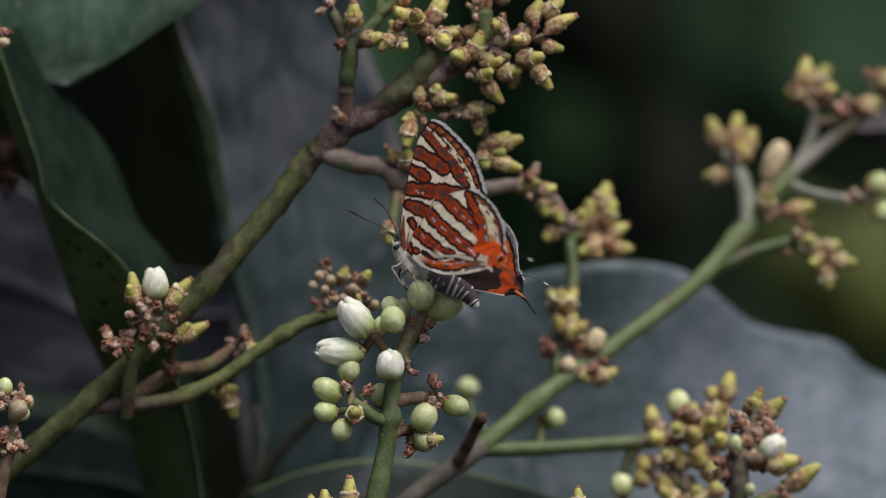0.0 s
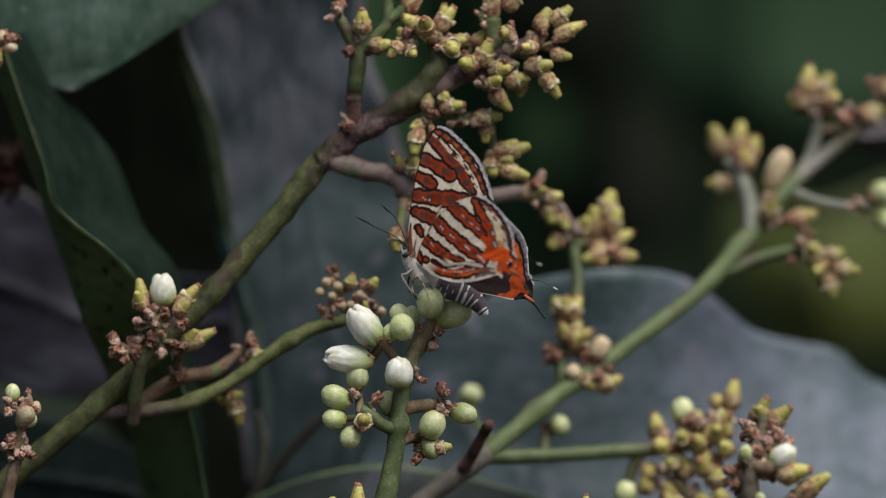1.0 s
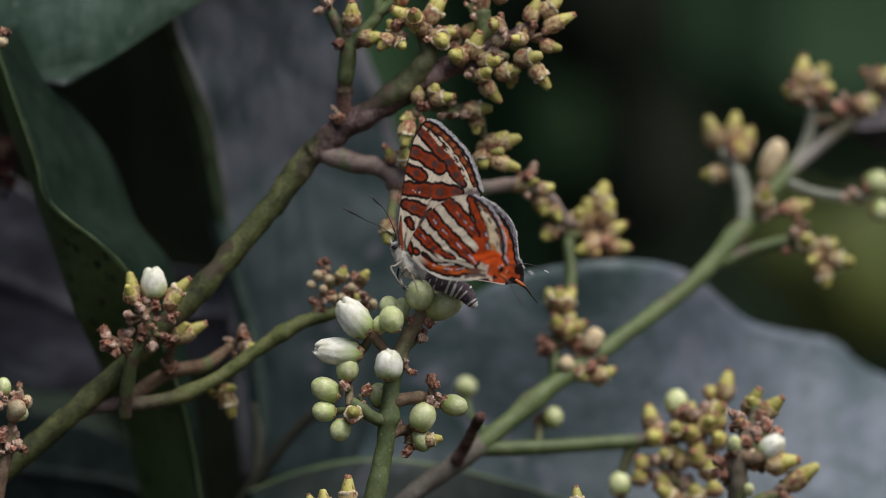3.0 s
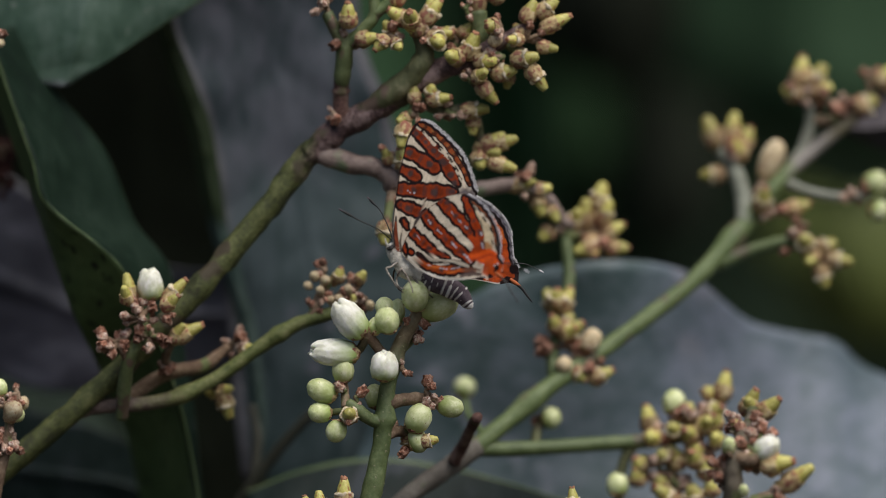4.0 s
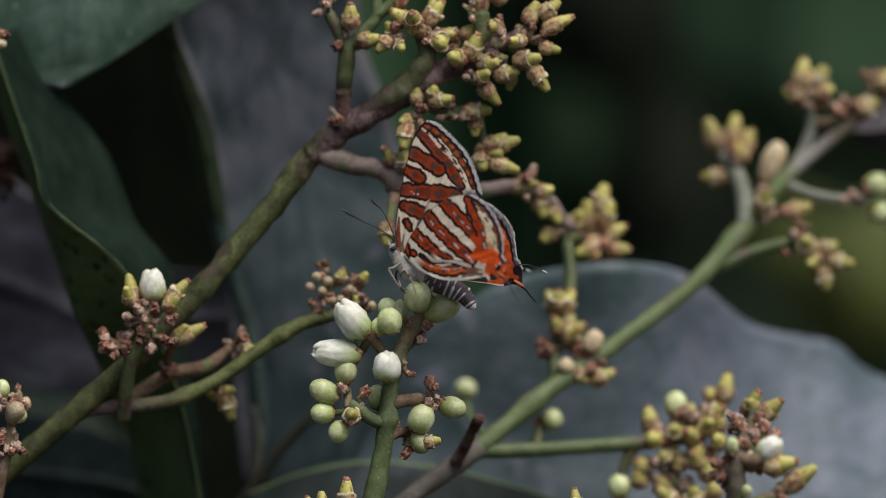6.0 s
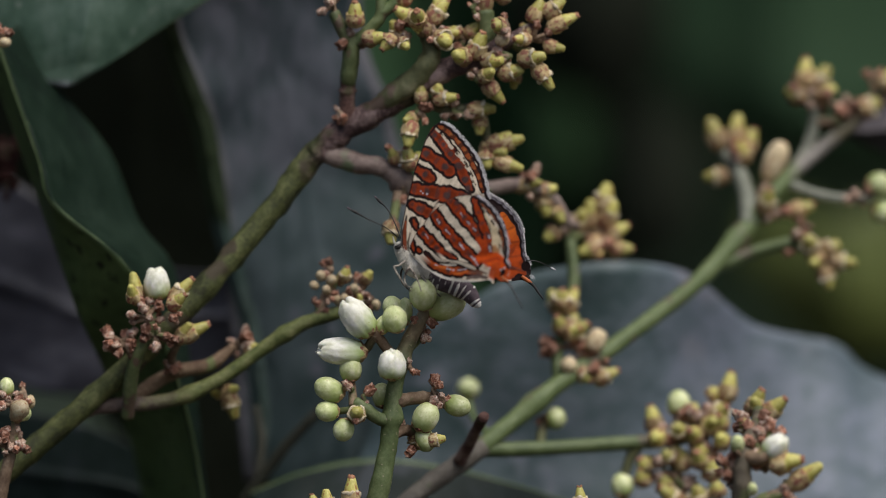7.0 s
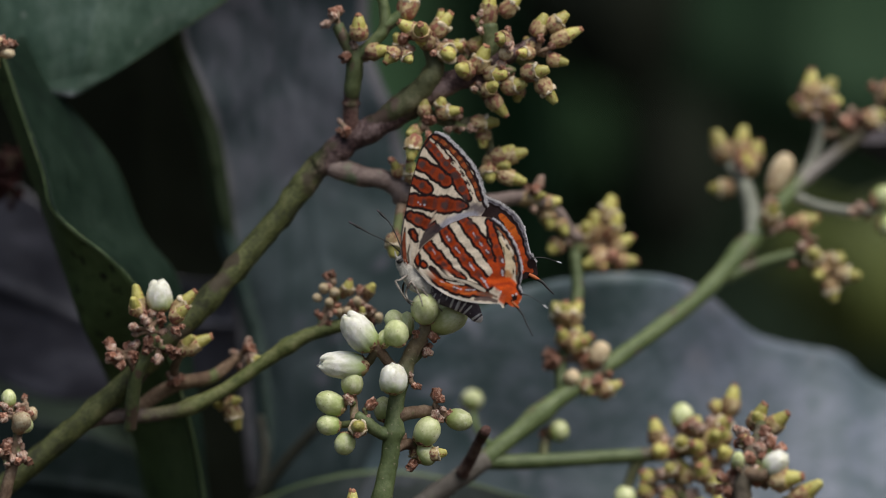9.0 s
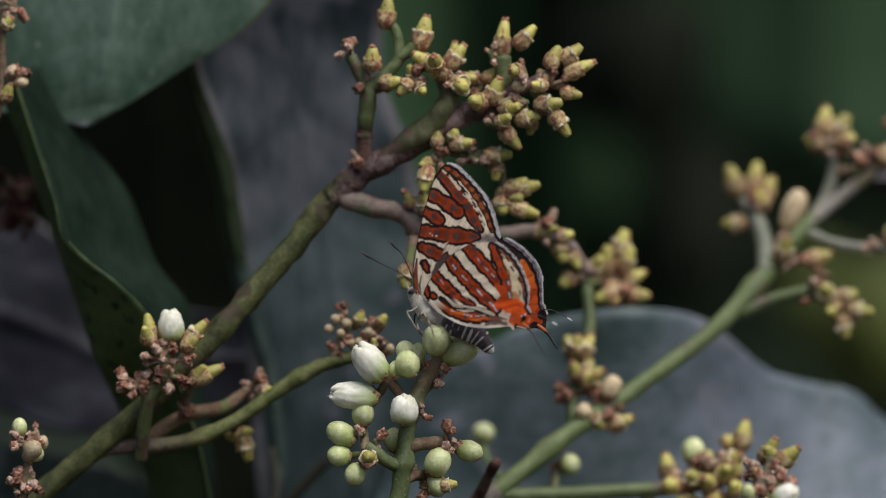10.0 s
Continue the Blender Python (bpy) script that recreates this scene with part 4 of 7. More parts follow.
white(low, V(-38.23, 11.0, -6.70), V(-38.37, 10.5, -2.56), 3.4)
cone(low, V(-40.72, 11.0, -7.45), V(-41.54, 11.0, -3.01), 2.3)
cone(low, V(-41.21, 10.0, -7.07), V(-41.75, 8.0, -4.81), 2.0, False)
cone(low, V(-36.58, 11.0, -7.15), V(-33.57, 11.0, -3.99), 2.3)
cone(low, V(-36.70, 10.0, -7.82), V(-34.49, 9.0, -6.09), 2.1)
cone(low, V(-35.35, 13.0, -11.98), V(-31.43, 13.0, -10.03), 2.5)
cone(low, V(-35.58, 13.0, -12.44), V(-33.82, 12.0, -9.87), 2.2, False)
bits(low, V(-39.56, 10.0, -9.10), 2.6, 16, 1.6)
bits(low, V(-43.05, 11.0, -12.34), 2.2, 15, 1.6)
bits(low, V(-38.28, 10.0, -11.58), 2.4, 9, 1.4)
bits(low, V(-36.02, 10.0, -8.57), 1.0, 3, 1.3)
bits(low, V(-36.59, 17.0, -15.80), 1.0, 4, 1.4)
cone(low, V(-29.73, 21.0, -18.88), V(-31.22, 20.0, -19.25), 2.4, False)
cone(low, V(-29.12, 21.0, -18.88), V(-27.91, 21.0, -22.83), 2.6, False)
cone(low, V(-29.50, 21.0, -19.19), V(-27.58, 20.0, -18.57), 1.9, False)
stem(low, [V(-30.19, 18.0, -17.48), V(-29.88, 21.0, -19.03)], [0.5, 0.5], TWIG, "pedicel")
bits(low, V(-27.73, 20.0, -12.65), 2.2, 8, 1.7)
cone(low, V(-26.65, 19.0, -13.71), V(-24.82, 18.0, -12.94), 1.8, False)
pale(low, V(-16.31, 15.6, -4.15), V(-16.68, 14.8, -3.02), 1.35)
pale(low, V(-15.40, 15.4, -4.68), V(-14.79, 14.6, -3.62), 1.4)
pale(low, V(-16.92, 15.8, -5.06), V(-17.82, 15.0, -4.60), 1.2)
pale(low, V(-15.63, 15.2, -5.96), V(-15.85, 14.4, -4.98), 1.2)
pale(low, V(-14.13, 16.0, -7.33), V(-14.50, 15.2, -6.27), 1.2)
pale(low, V(-9.07, 16.0, -8.08), V(-9.21, 15.2, -6.87), 1.2)
cone(low, V(-13.45, 15.9, -4.46), V(-12.98, 15.1, -2.42), 1.9)
cone(low, V(-10.88, 15.9, -4.46), V(-9.74, 15.1, -2.94), 1.8)
cone(low, V(-14.06, 16.9, -4.84), V(-13.75, 16.1, -3.10), 1.5)
bits(low, V(-15.18, 15.5, -2.79), 1.0, 3, 1.4)
bits(low, V(-15.78, 15.5, -6.12), 1.6, 3, 1.3)
bits(low, V(-13.59, 15.5, -6.27), 1.5, 3, 1.3)
bits(low, V(-12.23, 15.5, -5.06), 1.3, 5, 1.4)
bits(low, V(-11.18, 15.5, -6.12), 2.0, 5, 1.3)
bits(low, V(-9.74, 15.5, -6.57), 1.2, 4, 1.4)
pale(low, V(-11.78, 15.4, -5.97), V(-12.23, 14.6, -4.75), 1.3)
cone(low, V(-10.87, 15.4, -7.48), V(-11.32, 14.6, -5.96), 1.6)
pale(low, V(-12.99, 15.4, -7.17), V(-13.43, 14.6, -6.11), 1.3)
bits(low, V(-16.92, 16.0, -8.08), 1.2, 3, 1.6)

# sprigs beside the branch
sprig = thing("bud_sprig", V(-58.12, 8.0, -34.47), "brown sprig with small round yellow-green buds", "sprig", "bud sprigs")
stem(sprig, [V(-71.26, 15.0, -39.93), V(-63.47, 10.0, -40.91), V(-60.00, 8.0, -36.72), V(-58.49, 8.0, -30.71), V(-57.52, 8.0, -26.21), V(-56.99, 8.0, -22.45), V(-57.82, 8.0, -19.07)], [1.0, 1.0, 0.9, 0.8, 0.7, 0.6, 0.5], TWIG, "stem", lumps=0.2)
pale(sprig, V(-56.99, 8.0, -22.60), V(-55.93, 6.0, -20.32), 2.6)
ball(sprig, V(-58.12, 8.0, -19.45), V(-58.27, 8.0, -17.05), 1.9)
pale(sprig, V(-55.91, 9.0, -20.36), V(-54.41, 9.0, -20.36), 1.9)
ball(sprig, V(-56.62, 8.0, -21.70), V(-55.07, 7.0, -22.06), 2.0)
bits(sprig, V(-55.87, 8.0, -19.07), 1.4, 6, 1.5)
bits(sprig, V(-57.70, 7.0, -20.56), 1.6, 7, 1.4)
bits(sprig, V(-56.99, 8.0, -25.08), 2.4, 12, 1.5)
bits(sprig, V(-58.72, 8.0, -26.21), 2.4, 8, 1.5)
up = thing("bud_sprig", V(-63.67, 14.0, 13.65), "pale sprig with small yellowish buds", "sprig", "bud sprigs")
stem(up, [V(-81.96, 17.0, -48.69), V(-75.79, 15.0, -19.55), V(-64.42, 14.0, 10.64), V(-62.53, 14.0, 21.20), V(-61.40, 14.0, 27.23), V(-61.40, 14.0, 31.76), V(-61.25, 14.0, 37.04)], [1.2, 1.0, 0.7, 0.65, 0.6, 0.5, 0.4], TWIG, "stem", lumps=0.15)
pale(up, V(-59.52, 14.0, 27.53), V(-57.89, 13.0, 27.71), 1.5)
pale(up, V(-60.60, 14.0, 28.60), V(-59.50, 13.0, 29.60), 1.5)
cone(up, V(-61.10, 14.0, 24.97), V(-60.15, 13.0, 27.36), 2.0)
bits(up, V(-58.90, 13.4, 28.40), 0.8, 4, 1.3)
cone(up, V(-61.25, 14.0, 34.77), V(-60.00, 13.0, 36.26), 2.0)
bits(up, V(-60.05, 14.0, 37.79), 2.4, 8, 1.5)
bits(up, V(-60.65, 14.0, 28.74), 1.6, 5, 1.5)
stem(up, [V(-61.86, 14.0, 25.72), V(-60.27, 14.0, 27.23), V(-59.44, 14.0, 27.53)], [0.4, 0.4, 0.4], TWIG, "pedicel")
dry = thing("dead_sprig", V(-62.71, 42.0, 8.55), "dark reddish brown dead flower sprig", "sprig", "bud sprigs")
stem(dry, [V(-84.29, 18.0, -51.38), V(-78.54, 36.0, -24.47), V(-66.56, 42.0, 3.16), V(-62.71, 42.0, 9.32), V(-60.40, 42.0, 13.94)], [1.2, 1.0, 0.8, 0.7, 0.5], BARK, "stem", lumps=0.2)
bits(dry, V(-60.79, 42.0, 13.17), 4.0, 26, 2.0, True)
bits(dry, V(-60.00, 42.0, 9.60), 2.6, 12, 1.8, True)

# ---- the green branch further back ----
rb = thing("flowering_branch", V(-6.37, 20.0, -36.30), "smooth green flowering branch forking into bud clusters", "branch", "flowering branches")
stem(rb, [Vector((-0.10, 0.12, -0.02)), Vector((-0.09, 0.09, 0.5)), Vector((-0.06, 0.05, 0.95)), V(-23.79, 20.0, -54.48), V(-12.42, 19.0, -40.81), V(-4.09, 20.0, -33.27), V(1.21, 22.0, -29.37), V(5.17, 24.0, -26.53)], [7, 5, 3, 1.6, 1.4, 1.3, 1.4, 1.35], BROWN_STEM, "lower_stem", lumps=0.14)
stem(rb, [V(4.64, 24.0, -26.98), V(8.83, 25.5, -23.51), V(15.32, 28.0, -18.37), V(24.16, 32.0, -12.31), V(34.21, 36.0, -4.68), V(41.08, 40.0, 2.77), V(46.72, 43.0, 9.48), V(54.55, 46.0, 16.15), V(63.15, 48.0, 23.29)],
     [1.3, 1.25, 1.25, 1.12, 1.2, 1.28, 1.12, 1.0, 0.95], FORK_STEM, "stem", nodes=(0.2, 0.6))
stem(rb, [V(2.12, 21.0, -28.36), V(3.18, 19.0, -26.43), V(4.23, 15.0, -24.23), V(5.19, 10.0, -22.34)], [1.0, 0.8, 0.72, 0.74], BARK, "stub", lumps=0.15)
stem(rb, [V(4.26, 24.0, -26.91), V(11.11, 26.0, -26.95), V(20.28, 28.0, -26.45), V(27.92, 29.0, -26.02), V(35.58, 30.0, -25.12)], [1.15, 1.05, 1.0, 1.0, 0.8], PALE_STEM, "side_shoot")
stem(rb, [V(13.03, 27.0, -26.59), V(13.28, 29.0, -24.34), V(14.19, 29.0, -22.96)], [0.7, 0.7, 0.6], GREEN_STEM, "twig")
stem(rb, [V(15.72, 29.0, -18.23), V(15.35, 30.0, -14.43), V(16.35, 31.0, -9.86), V(17.60, 33.0, -4.51), V(17.32, 35.0, 0.84), V(18.10, 36.0, 3.14)], [1.0, 0.85, 0.8, 0.85, 0.8, 0.7], PALE_STEM, "shoot")
stem(rb, [V(17.32, 35.0, 1.61), V(20.02, 36.0, 2.38), V(22.32, 36.0, 3.14)], [0.8, 0.7, 0.6], TWIG, "twig")
stem(rb, [V(37.71, 38.0, -2.23), V(42.35, 39.0, -0.31), V(47.35, 39.0, 0.85), V(50.43, 39.0, -0.31)], [1.0, 0.9, 0.8, 0.7], PALE_STEM, "twig")
stem(rb, [V(41.62, 40.0, 3.15), V(41.48, 43.0, 7.02), V(40.23, 45.0, 10.89), V(38.33, 46.0, 13.37)], [1.35, 1.25, 1.1, 0.8], GREY_STEM, "shoot")
stem(rb, [V(40.23, 45.0, 10.89), V(41.26, 46.0, 12.83), V(41.26, 46.0, 13.99)], [0.7, 0.6, 0.5], GREY_STEM, "twig")
stem(rb, [V(47.11, 43.0, 9.71), V(49.49, 45.0, 13.20), V(50.65, 45.0, 17.06), V(50.50, 45.0, 20.54)], [1.0, 0.9, 0.8, 0.7], GREY_STEM, "shoot")
stem(rb, [V(47.11, 43.0, 8.94), V(51.35, 43.0, 7.40), V(56.74, 43.0, 6.86), V(61.37, 43.0, 8.56)], [0.8, 0.75, 0.75, 0.6], GREY_STEM, "shoot")
stem(rb, [V(50.65, 45.0, 17.45), V(53.78, 46.0, 17.46), V(56.87, 46.0, 18.62)], [0.8, 0.7, 0.6], TWIG, "twig")
# middle cluster
cone(rb, V(19.63, 36.0, 2.76), V(19.93, 35.0, 6.82), 2.8)
cone(rb, V(21.17, 36.0, 4.83), V(22.40, 36.0, 9.05), 3.0)
cone(rb, V(21.78, 36.0, 3.14), V(23.30, 35.0, 6.59), 2.6)
cone(rb, V(21.94, 36.0, 1.61), V(25.16, 36.0, 3.30), 2.5)
cone(rb, V(21.54, 35.0, 0.23), V(18.23, 34.0, -0.54), 2.6)
cone(rb, V(22.32, 36.0, -0.08), V(25.77, 36.0, 0.08), 2.7)
cone(rb, V(20.25, 36.0, 1.61), V(21.14, 34.0, -1.07), 2.8)
cone(rb, V(18.25, 36.0, 2.76), V(18.84, 34.0, 5.28), 2.4)
bits(rb, V(20.78, 36.0, 2.38), 3.0, 4, 1.7)
bits(rb, V(17.32, 35.0, 3.53), 1.6, 2, 1.5)
# lower middle cluster
cone(rb, V(15.89, 31.0, -8.79), V(14.36, 31.0, -5.43), 2.7)
cone(rb, V(16.35, 31.0, -8.79), V(17.88, 31.0, -5.27), 2.7)
cone(rb, V(15.73, 30.0, -7.56), V(16.02, 29.0, -5.42), 2.7)
cone(rb, V(16.49, 30.0, -11.99), V(19.53, 29.0, -9.99), 2.8)
pale(rb, V(19.68, 29.0, -13.81), V(21.36, 29.0, -10.91), 2.7)
pale(rb, V(17.24, 29.0, -15.18), V(16.45, 27.0, -16.07), 2.2)
cone(rb, V(18.01, 29.0, -16.33), V(19.90, 28.0, -17.84), 2.4)
cone(rb, V(20.29, 29.0, -17.85), V(23.50, 29.0, -16.33), 2.4)
bits(rb, V(16.87, 30.0, -13.29), 3.0, 8, 1.9)
cones(rb, V(16.34, 30.0, -12.14), 3, 1.5, 2.4, 2.2)
bits(rb, V(18.39, 29.0, -16.33), 2.6, 3, 1.7)
bits(rb, V(21.84, 30.0, -15.96), 2.0, 2, 1.7)
ball(rb, V(13.89, 29.0, -23.12), V(16.47, 28.5, -22.50), 2.9)
bits(rb, V(13.28, 29.0, -22.66), 1.2, 2, 1.4)
ball(rb, V(3.23, 41.0, -20.25), V(3.54, 41.0, -17.48), 3.0)
stem(rb, [V(6.54, 25.0, -25.41), V(4.14, 36.0, -22.93), V(3.39, 41.0, -20.40)], [0.5, 0.45, 0.45], PALE_STEM, "pedicel")
# far clusters
cone(rb, V(38.02, 46.0, 13.68), V(36.32, 46.0, 18.00), 3.2)
cone(rb, V(39.95, 46.0, 13.99), V(40.34, 46.0, 18.62), 2.9)
cone(rb, V(41.26, 46.0, 13.21), V(42.50, 46.0, 16.46), 2.9)
cone(rb, V(39.07, 45.0, 9.96), V(35.52, 45.0, 9.96), 2.6)
cone(rb, V(41.42, 46.0, 12.05), V(39.78, 43.0, 14.73), 2.9)
bits(rb, V(39.69, 45.0, 13.20), 2.4, 3, 1.9)
pale(rb, V(44.25, 43.0, 9.48), V(46.34, 43.0, 14.73), 3.2)
stem(rb, [V(43.22, 42.0, 7.01), V(44.56, 43.0, 9.48)], [0.7, 0.7], TWIG, "pedicel")
cone(rb, V(43.54, 40.0, 4.85), V(44.40, 38.0, 8.14), 2.6)
cone(rb, V(47.11, 41.0, 4.85), V(50.50, 41.0, 6.08), 2.8)
bits(rb, V(45.50, 41.0, 4.31), 2.0, 3, 1.7)
cone(rb, V(49.42, 45.0, 22.08), V(49.57, 45.0, 26.18), 3.0)
cone(rb, V(50.65, 45.0, 21.70), V(52.66, 45.0, 25.09), 3.2)
cone(rb, V(50.65, 45.0, 20.92), V(53.70, 44.0, 22.07), 2.6)
cone(rb, V(49.49, 45.0, 20.54), V(46.76, 44.0, 21.84), 2.6)
bits(rb, V(48.45, 44.0, 21.29), 2.6, 3, 1.9)
bits(rb, V(52.16, 44.0, 20.91), 2.6, 3, 1.9)
cone(rb, V(56.87, 46.0, 19.01), V(59.96, 46.0, 20.32), 3.2)
cone(rb, V(59.96, 46.0, 21.71), V(62.28, 46.0, 24.80), 3.2)
bits(rb, V(55.33, 46.0, 18.24), 2.6, 4, 1.9)
bits(rb, V(58.80, 46.0, 21.71), 2.6, 3, 1.9)
cone(rb, V(50.27, 39.0, -0.31), V(49.39, 36.0, 1.61), 2.8)
cone(rb, V(51.58, 39.0, -0.54), V(53.96, 39.0, 1.00), 2.9)
cone(rb, V(52.12, 39.0, -1.61), V(56.27, 39.0, -1.92), 2.6)
cone(rb, V(51.81, 39.0, -2.23), V(52.58, 39.0, -5.46), 2.6)
cone(rb, V(51.04, 39.0, -0.69), V(50.04, 37.0, -2.23), 2.4)
bits(rb, V(48.89, 39.0, 0.46), 2.8, 4, 1.9)
bits(rb, V(50.04, 39.0, 3.15), 1.8, 2, 1.7)
ball(rb, V(57.90, 43.0, 8.56), V(61.37, 43.0, 9.17), 3.2)
ball(rb, V(58.67, 43.0, 5.32), V(61.37, 43.0, 4.70), 3.0)
bits(rb, V(57.52, 43.0, 5.86), 2.4, 3, 1.9)
# lower cluster at the end of the side shoot
for b, t in ((V(28.71, 30.0, -24.74), V(27.94, 30.0, -21.15)), (V(29.07, 29.0, -25.48), V(28.47, 26.0, -25.42)), (V(33.65, 29.0, -23.96), V(33.65, 29.0, -20.68)), (V(34.38, 28.0, -25.46), V(33.01, 25.0, -24.42)),
             (V(36.70, 29.0, -22.43), V(38.17, 27.0, -21.25)), (V(37.99, 29.0, -20.68), V(38.91, 29.0, -16.56)), (V(35.96, 30.0, -20.16), V(37.46, 29.0, -19.00))):
    cone(rb, b, t, 2.8)
for b, t in ((V(32.88, 29.0, -29.68), V(30.95, 28.0, -26.61)), (V(33.62, 28.0, -27.75), V(35.50, 27.0, -26.59)), (V(27.92, 29.0, -29.68), V(26.38, 28.0, -28.28)), (V(36.26, 27.0, -31.16), V(36.08, 26.0, -28.24)),
             (V(30.21, 29.0, -32.73), V(29.43, 28.0, -30.27)), (V(34.74, 27.0, -34.20), V(33.95, 26.0, -31.90)), (V(32.48, 28.0, -34.99), V(29.00, 26.0, -32.05))):
    cone(rb, b, t, 3.0)
for b, t in ((V(35.53, 28.0, -24.32), V(36.36, 25.0, -22.90)), (V(32.10, 28.0, -25.08), V(31.29, 26.0, -23.67)), (V(37.43, 28.0, -24.32), V(37.00, 26.0, -22.38)), (V(34.74, 27.0, -29.25), V(34.08, 25.0, -27.31)),
             (V(30.95, 28.0, -28.51), V(29.56, 27.0, -27.35)), (V(37.02, 27.0, -33.44), V(36.39, 26.0, -31.13)), (V(27.16, 29.0, -31.97), V(26.53, 28.0, -29.66)), (V(37.81, 28.0, -26.61), V(37.15, 26.0, -24.89))):
    cone(rb, b, t, 2.7)
ball(rb, V(31.61, 30.0, -22.45), V(31.92, 30.0, -19.01), 3.0)
ball(rb, V(24.11, 29.0, -33.49), V(24.11, 29.0, -30.14), 2.9)
stem(rb, [V(26.40, 29.0, -26.25), V(24.87, 29.0, -28.92), V(24.26, 29.0, -33.49), V(27.92, 29.0, -39.60)], [0.8, 0.7, 0.6, 0.6], GREEN_STEM, "shoot")
stem(rb, [V(30.98, 29.0, -25.86), V(31.36, 29.0, -29.68), V(32.50, 29.0, -35.02), V(33.26, 29.0, -41.12)], [0.8, 0.8, 0.8, 0.8], GREEN_STEM, "shoot")
stem(rb, [V(34.82, 30.0, -25.27), V(36.47, 29.0, -22.81), V(37.99, 29.0, -20.14)], [0.6, 0.6, 0.5], TWIG, "twig")
bits(rb, V(32.50, 29.0, -23.58), 3.6, 10, 2.0)
bits(rb, V(35.53, 28.0, -24.70), 3.4, 9, 2.0)
bits(rb, V(30.95, 28.0, -30.42), 3.6, 5, 2.0)

# ---- the sprig in front of it, nearer than the focus ----
fs = thing("bud_sprig", V(38.60, -12.0, -33.94), "reddish brown sprig with one white bud and yellow-green buds", "sprig", "bud sprigs")
stem(fs, [V(-23.21, 30.0, -67.88), V(8.74, 12.0, -63.95), V(34.24, -6.0, -45.24), V(38.03, -11.0, -36.55), V(38.71, -13.0, -32.43), V(38.94, -13.0, -28.74), V(39.19, -12.0, -26.54), V(40.20, -8.0, -24.55), V(41.26, 2.0, -23.10), V(41.94, 14.0, -21.65)], [1.6, 1.5, 1.4, 1.3, 1.25, 1.2, 1.15, 1.0, 0.85, 0.7], SPRIG_STEM, "stem", lumps=0.2)
stem(fs, [V(39.45, -13.0, -27.41), V(40.90, -14.0, -27.39), V(41.93, -14.0, -27.09)], [1.0, 0.9, 0.9], TWIG, "twig")
stem(fs, [V(39.48, -12.0, -34.31), V(41.45, -13.0, -32.88), V(43.44, -13.0, -32.14), V(45.51, -13.0, -30.96)], [0.9, 0.9, 0.85, 0.8], TWIG, "twig", lumps=0.25)
stem(fs, [V(38.79, -13.0, -27.41), V(38.31, -14.0, -26.80), V(38.09, -14.0, -26.28)], [0.35, 0.3, 0.3], TWIG, "pedicel")
stem(fs, [V(39.16, -13.0, -32.43), V(39.72, -14.0, -32.26), V(40.09, -14.0, -31.82)], [0.35, 0.3, 0.3], TWIG, "pedicel")
white(fs, V(41.82, -13.0, -26.97), V(44.42, -14.5, -24.79), 3.0)
cone(fs, V(42.41, -13.0, -28.30), V(46.64, -14.5, -27.60), 3.1)
cone(fs, V(45.07, -13.0, -31.18), V(49.22, -14.5, -28.19), 2.8)
ball(fs, V(38.12, -13.0, -26.45), V(38.23, -14.5, -24.50), 1.75)
ball(fs, V(40.04, -13.0, -32.14), V(40.14, -14.5, -30.77), 1.4)
cone(fs, V(40.93, 18.0, -22.32), V(42.55, 16.5, -18.82), 2.7)
cone(fs, V(42.97, 18.0, -22.47), V(45.65, 16.5, -20.03), 2.7)
cone(fs, V(41.85, 16.0, -21.68), V(41.35, 14.5, -19.85), 2.3, False)
cone(fs, V(40.74, -12.0, -28.17), V(41.43, -13.5, -26.51), 2.2)
cone(fs, V(39.96, -6.0, -24.07), V(38.88, -7.5, -22.48), 2.2)
cone(fs, V(44.44, -12.0, -31.87), V(45.35, -13.5, -30.35), 2.1)
bits(fs, V(41.24, -8.0, -24.03), 2.0, 12, 1.9)
bits(fs, V(39.67, -6.0, -23.32), 1.6, 9, 1.8)
bits(fs, V(42.36, -10.0, -24.73), 1.6, 9, 1.8)
bits(fs, V(40.81, -12.0, -25.80), 1.5, 6, 1.8)
bits(fs, V(37.04, -12.0, -28.91), 1.4, 6, 1.7)
bits(fs, V(37.41, -12.0, -27.14), 0.9, 3, 1.5)
bits(fs, V(42.77, -11.0, -26.56), 1.0, 3, 1.6)
bits(fs, V(43.89, -13.0, -31.99), 1.2, 5, 1.7)
bits(fs, V(41.85, -12.0, -29.13), 1.2, 4, 1.6)
bits(fs, V(37.17, -10.0, -30.88), 1.2, 4, 1.6)
ls = thing("bud_sprig", V(17.61, 0.0, -40.97), "single yellow-green bud on a brown stalk", "sprig", "bud sprigs")
stem(ls, [V(8.74, 12.0, -63.57), V(16.89, 2.0, -50.75), V(18.73, 0.0, -41.72), V(18.36, 0.0, -37.24), V(17.99, 0.0, -34.26)], [0.9, 0.85, 0.8, 0.7, 0.7], TWIG, "stem")
cone(ls, V(18.06, 0.0, -34.63), V(17.76, 0.0, -31.42), 2.0)

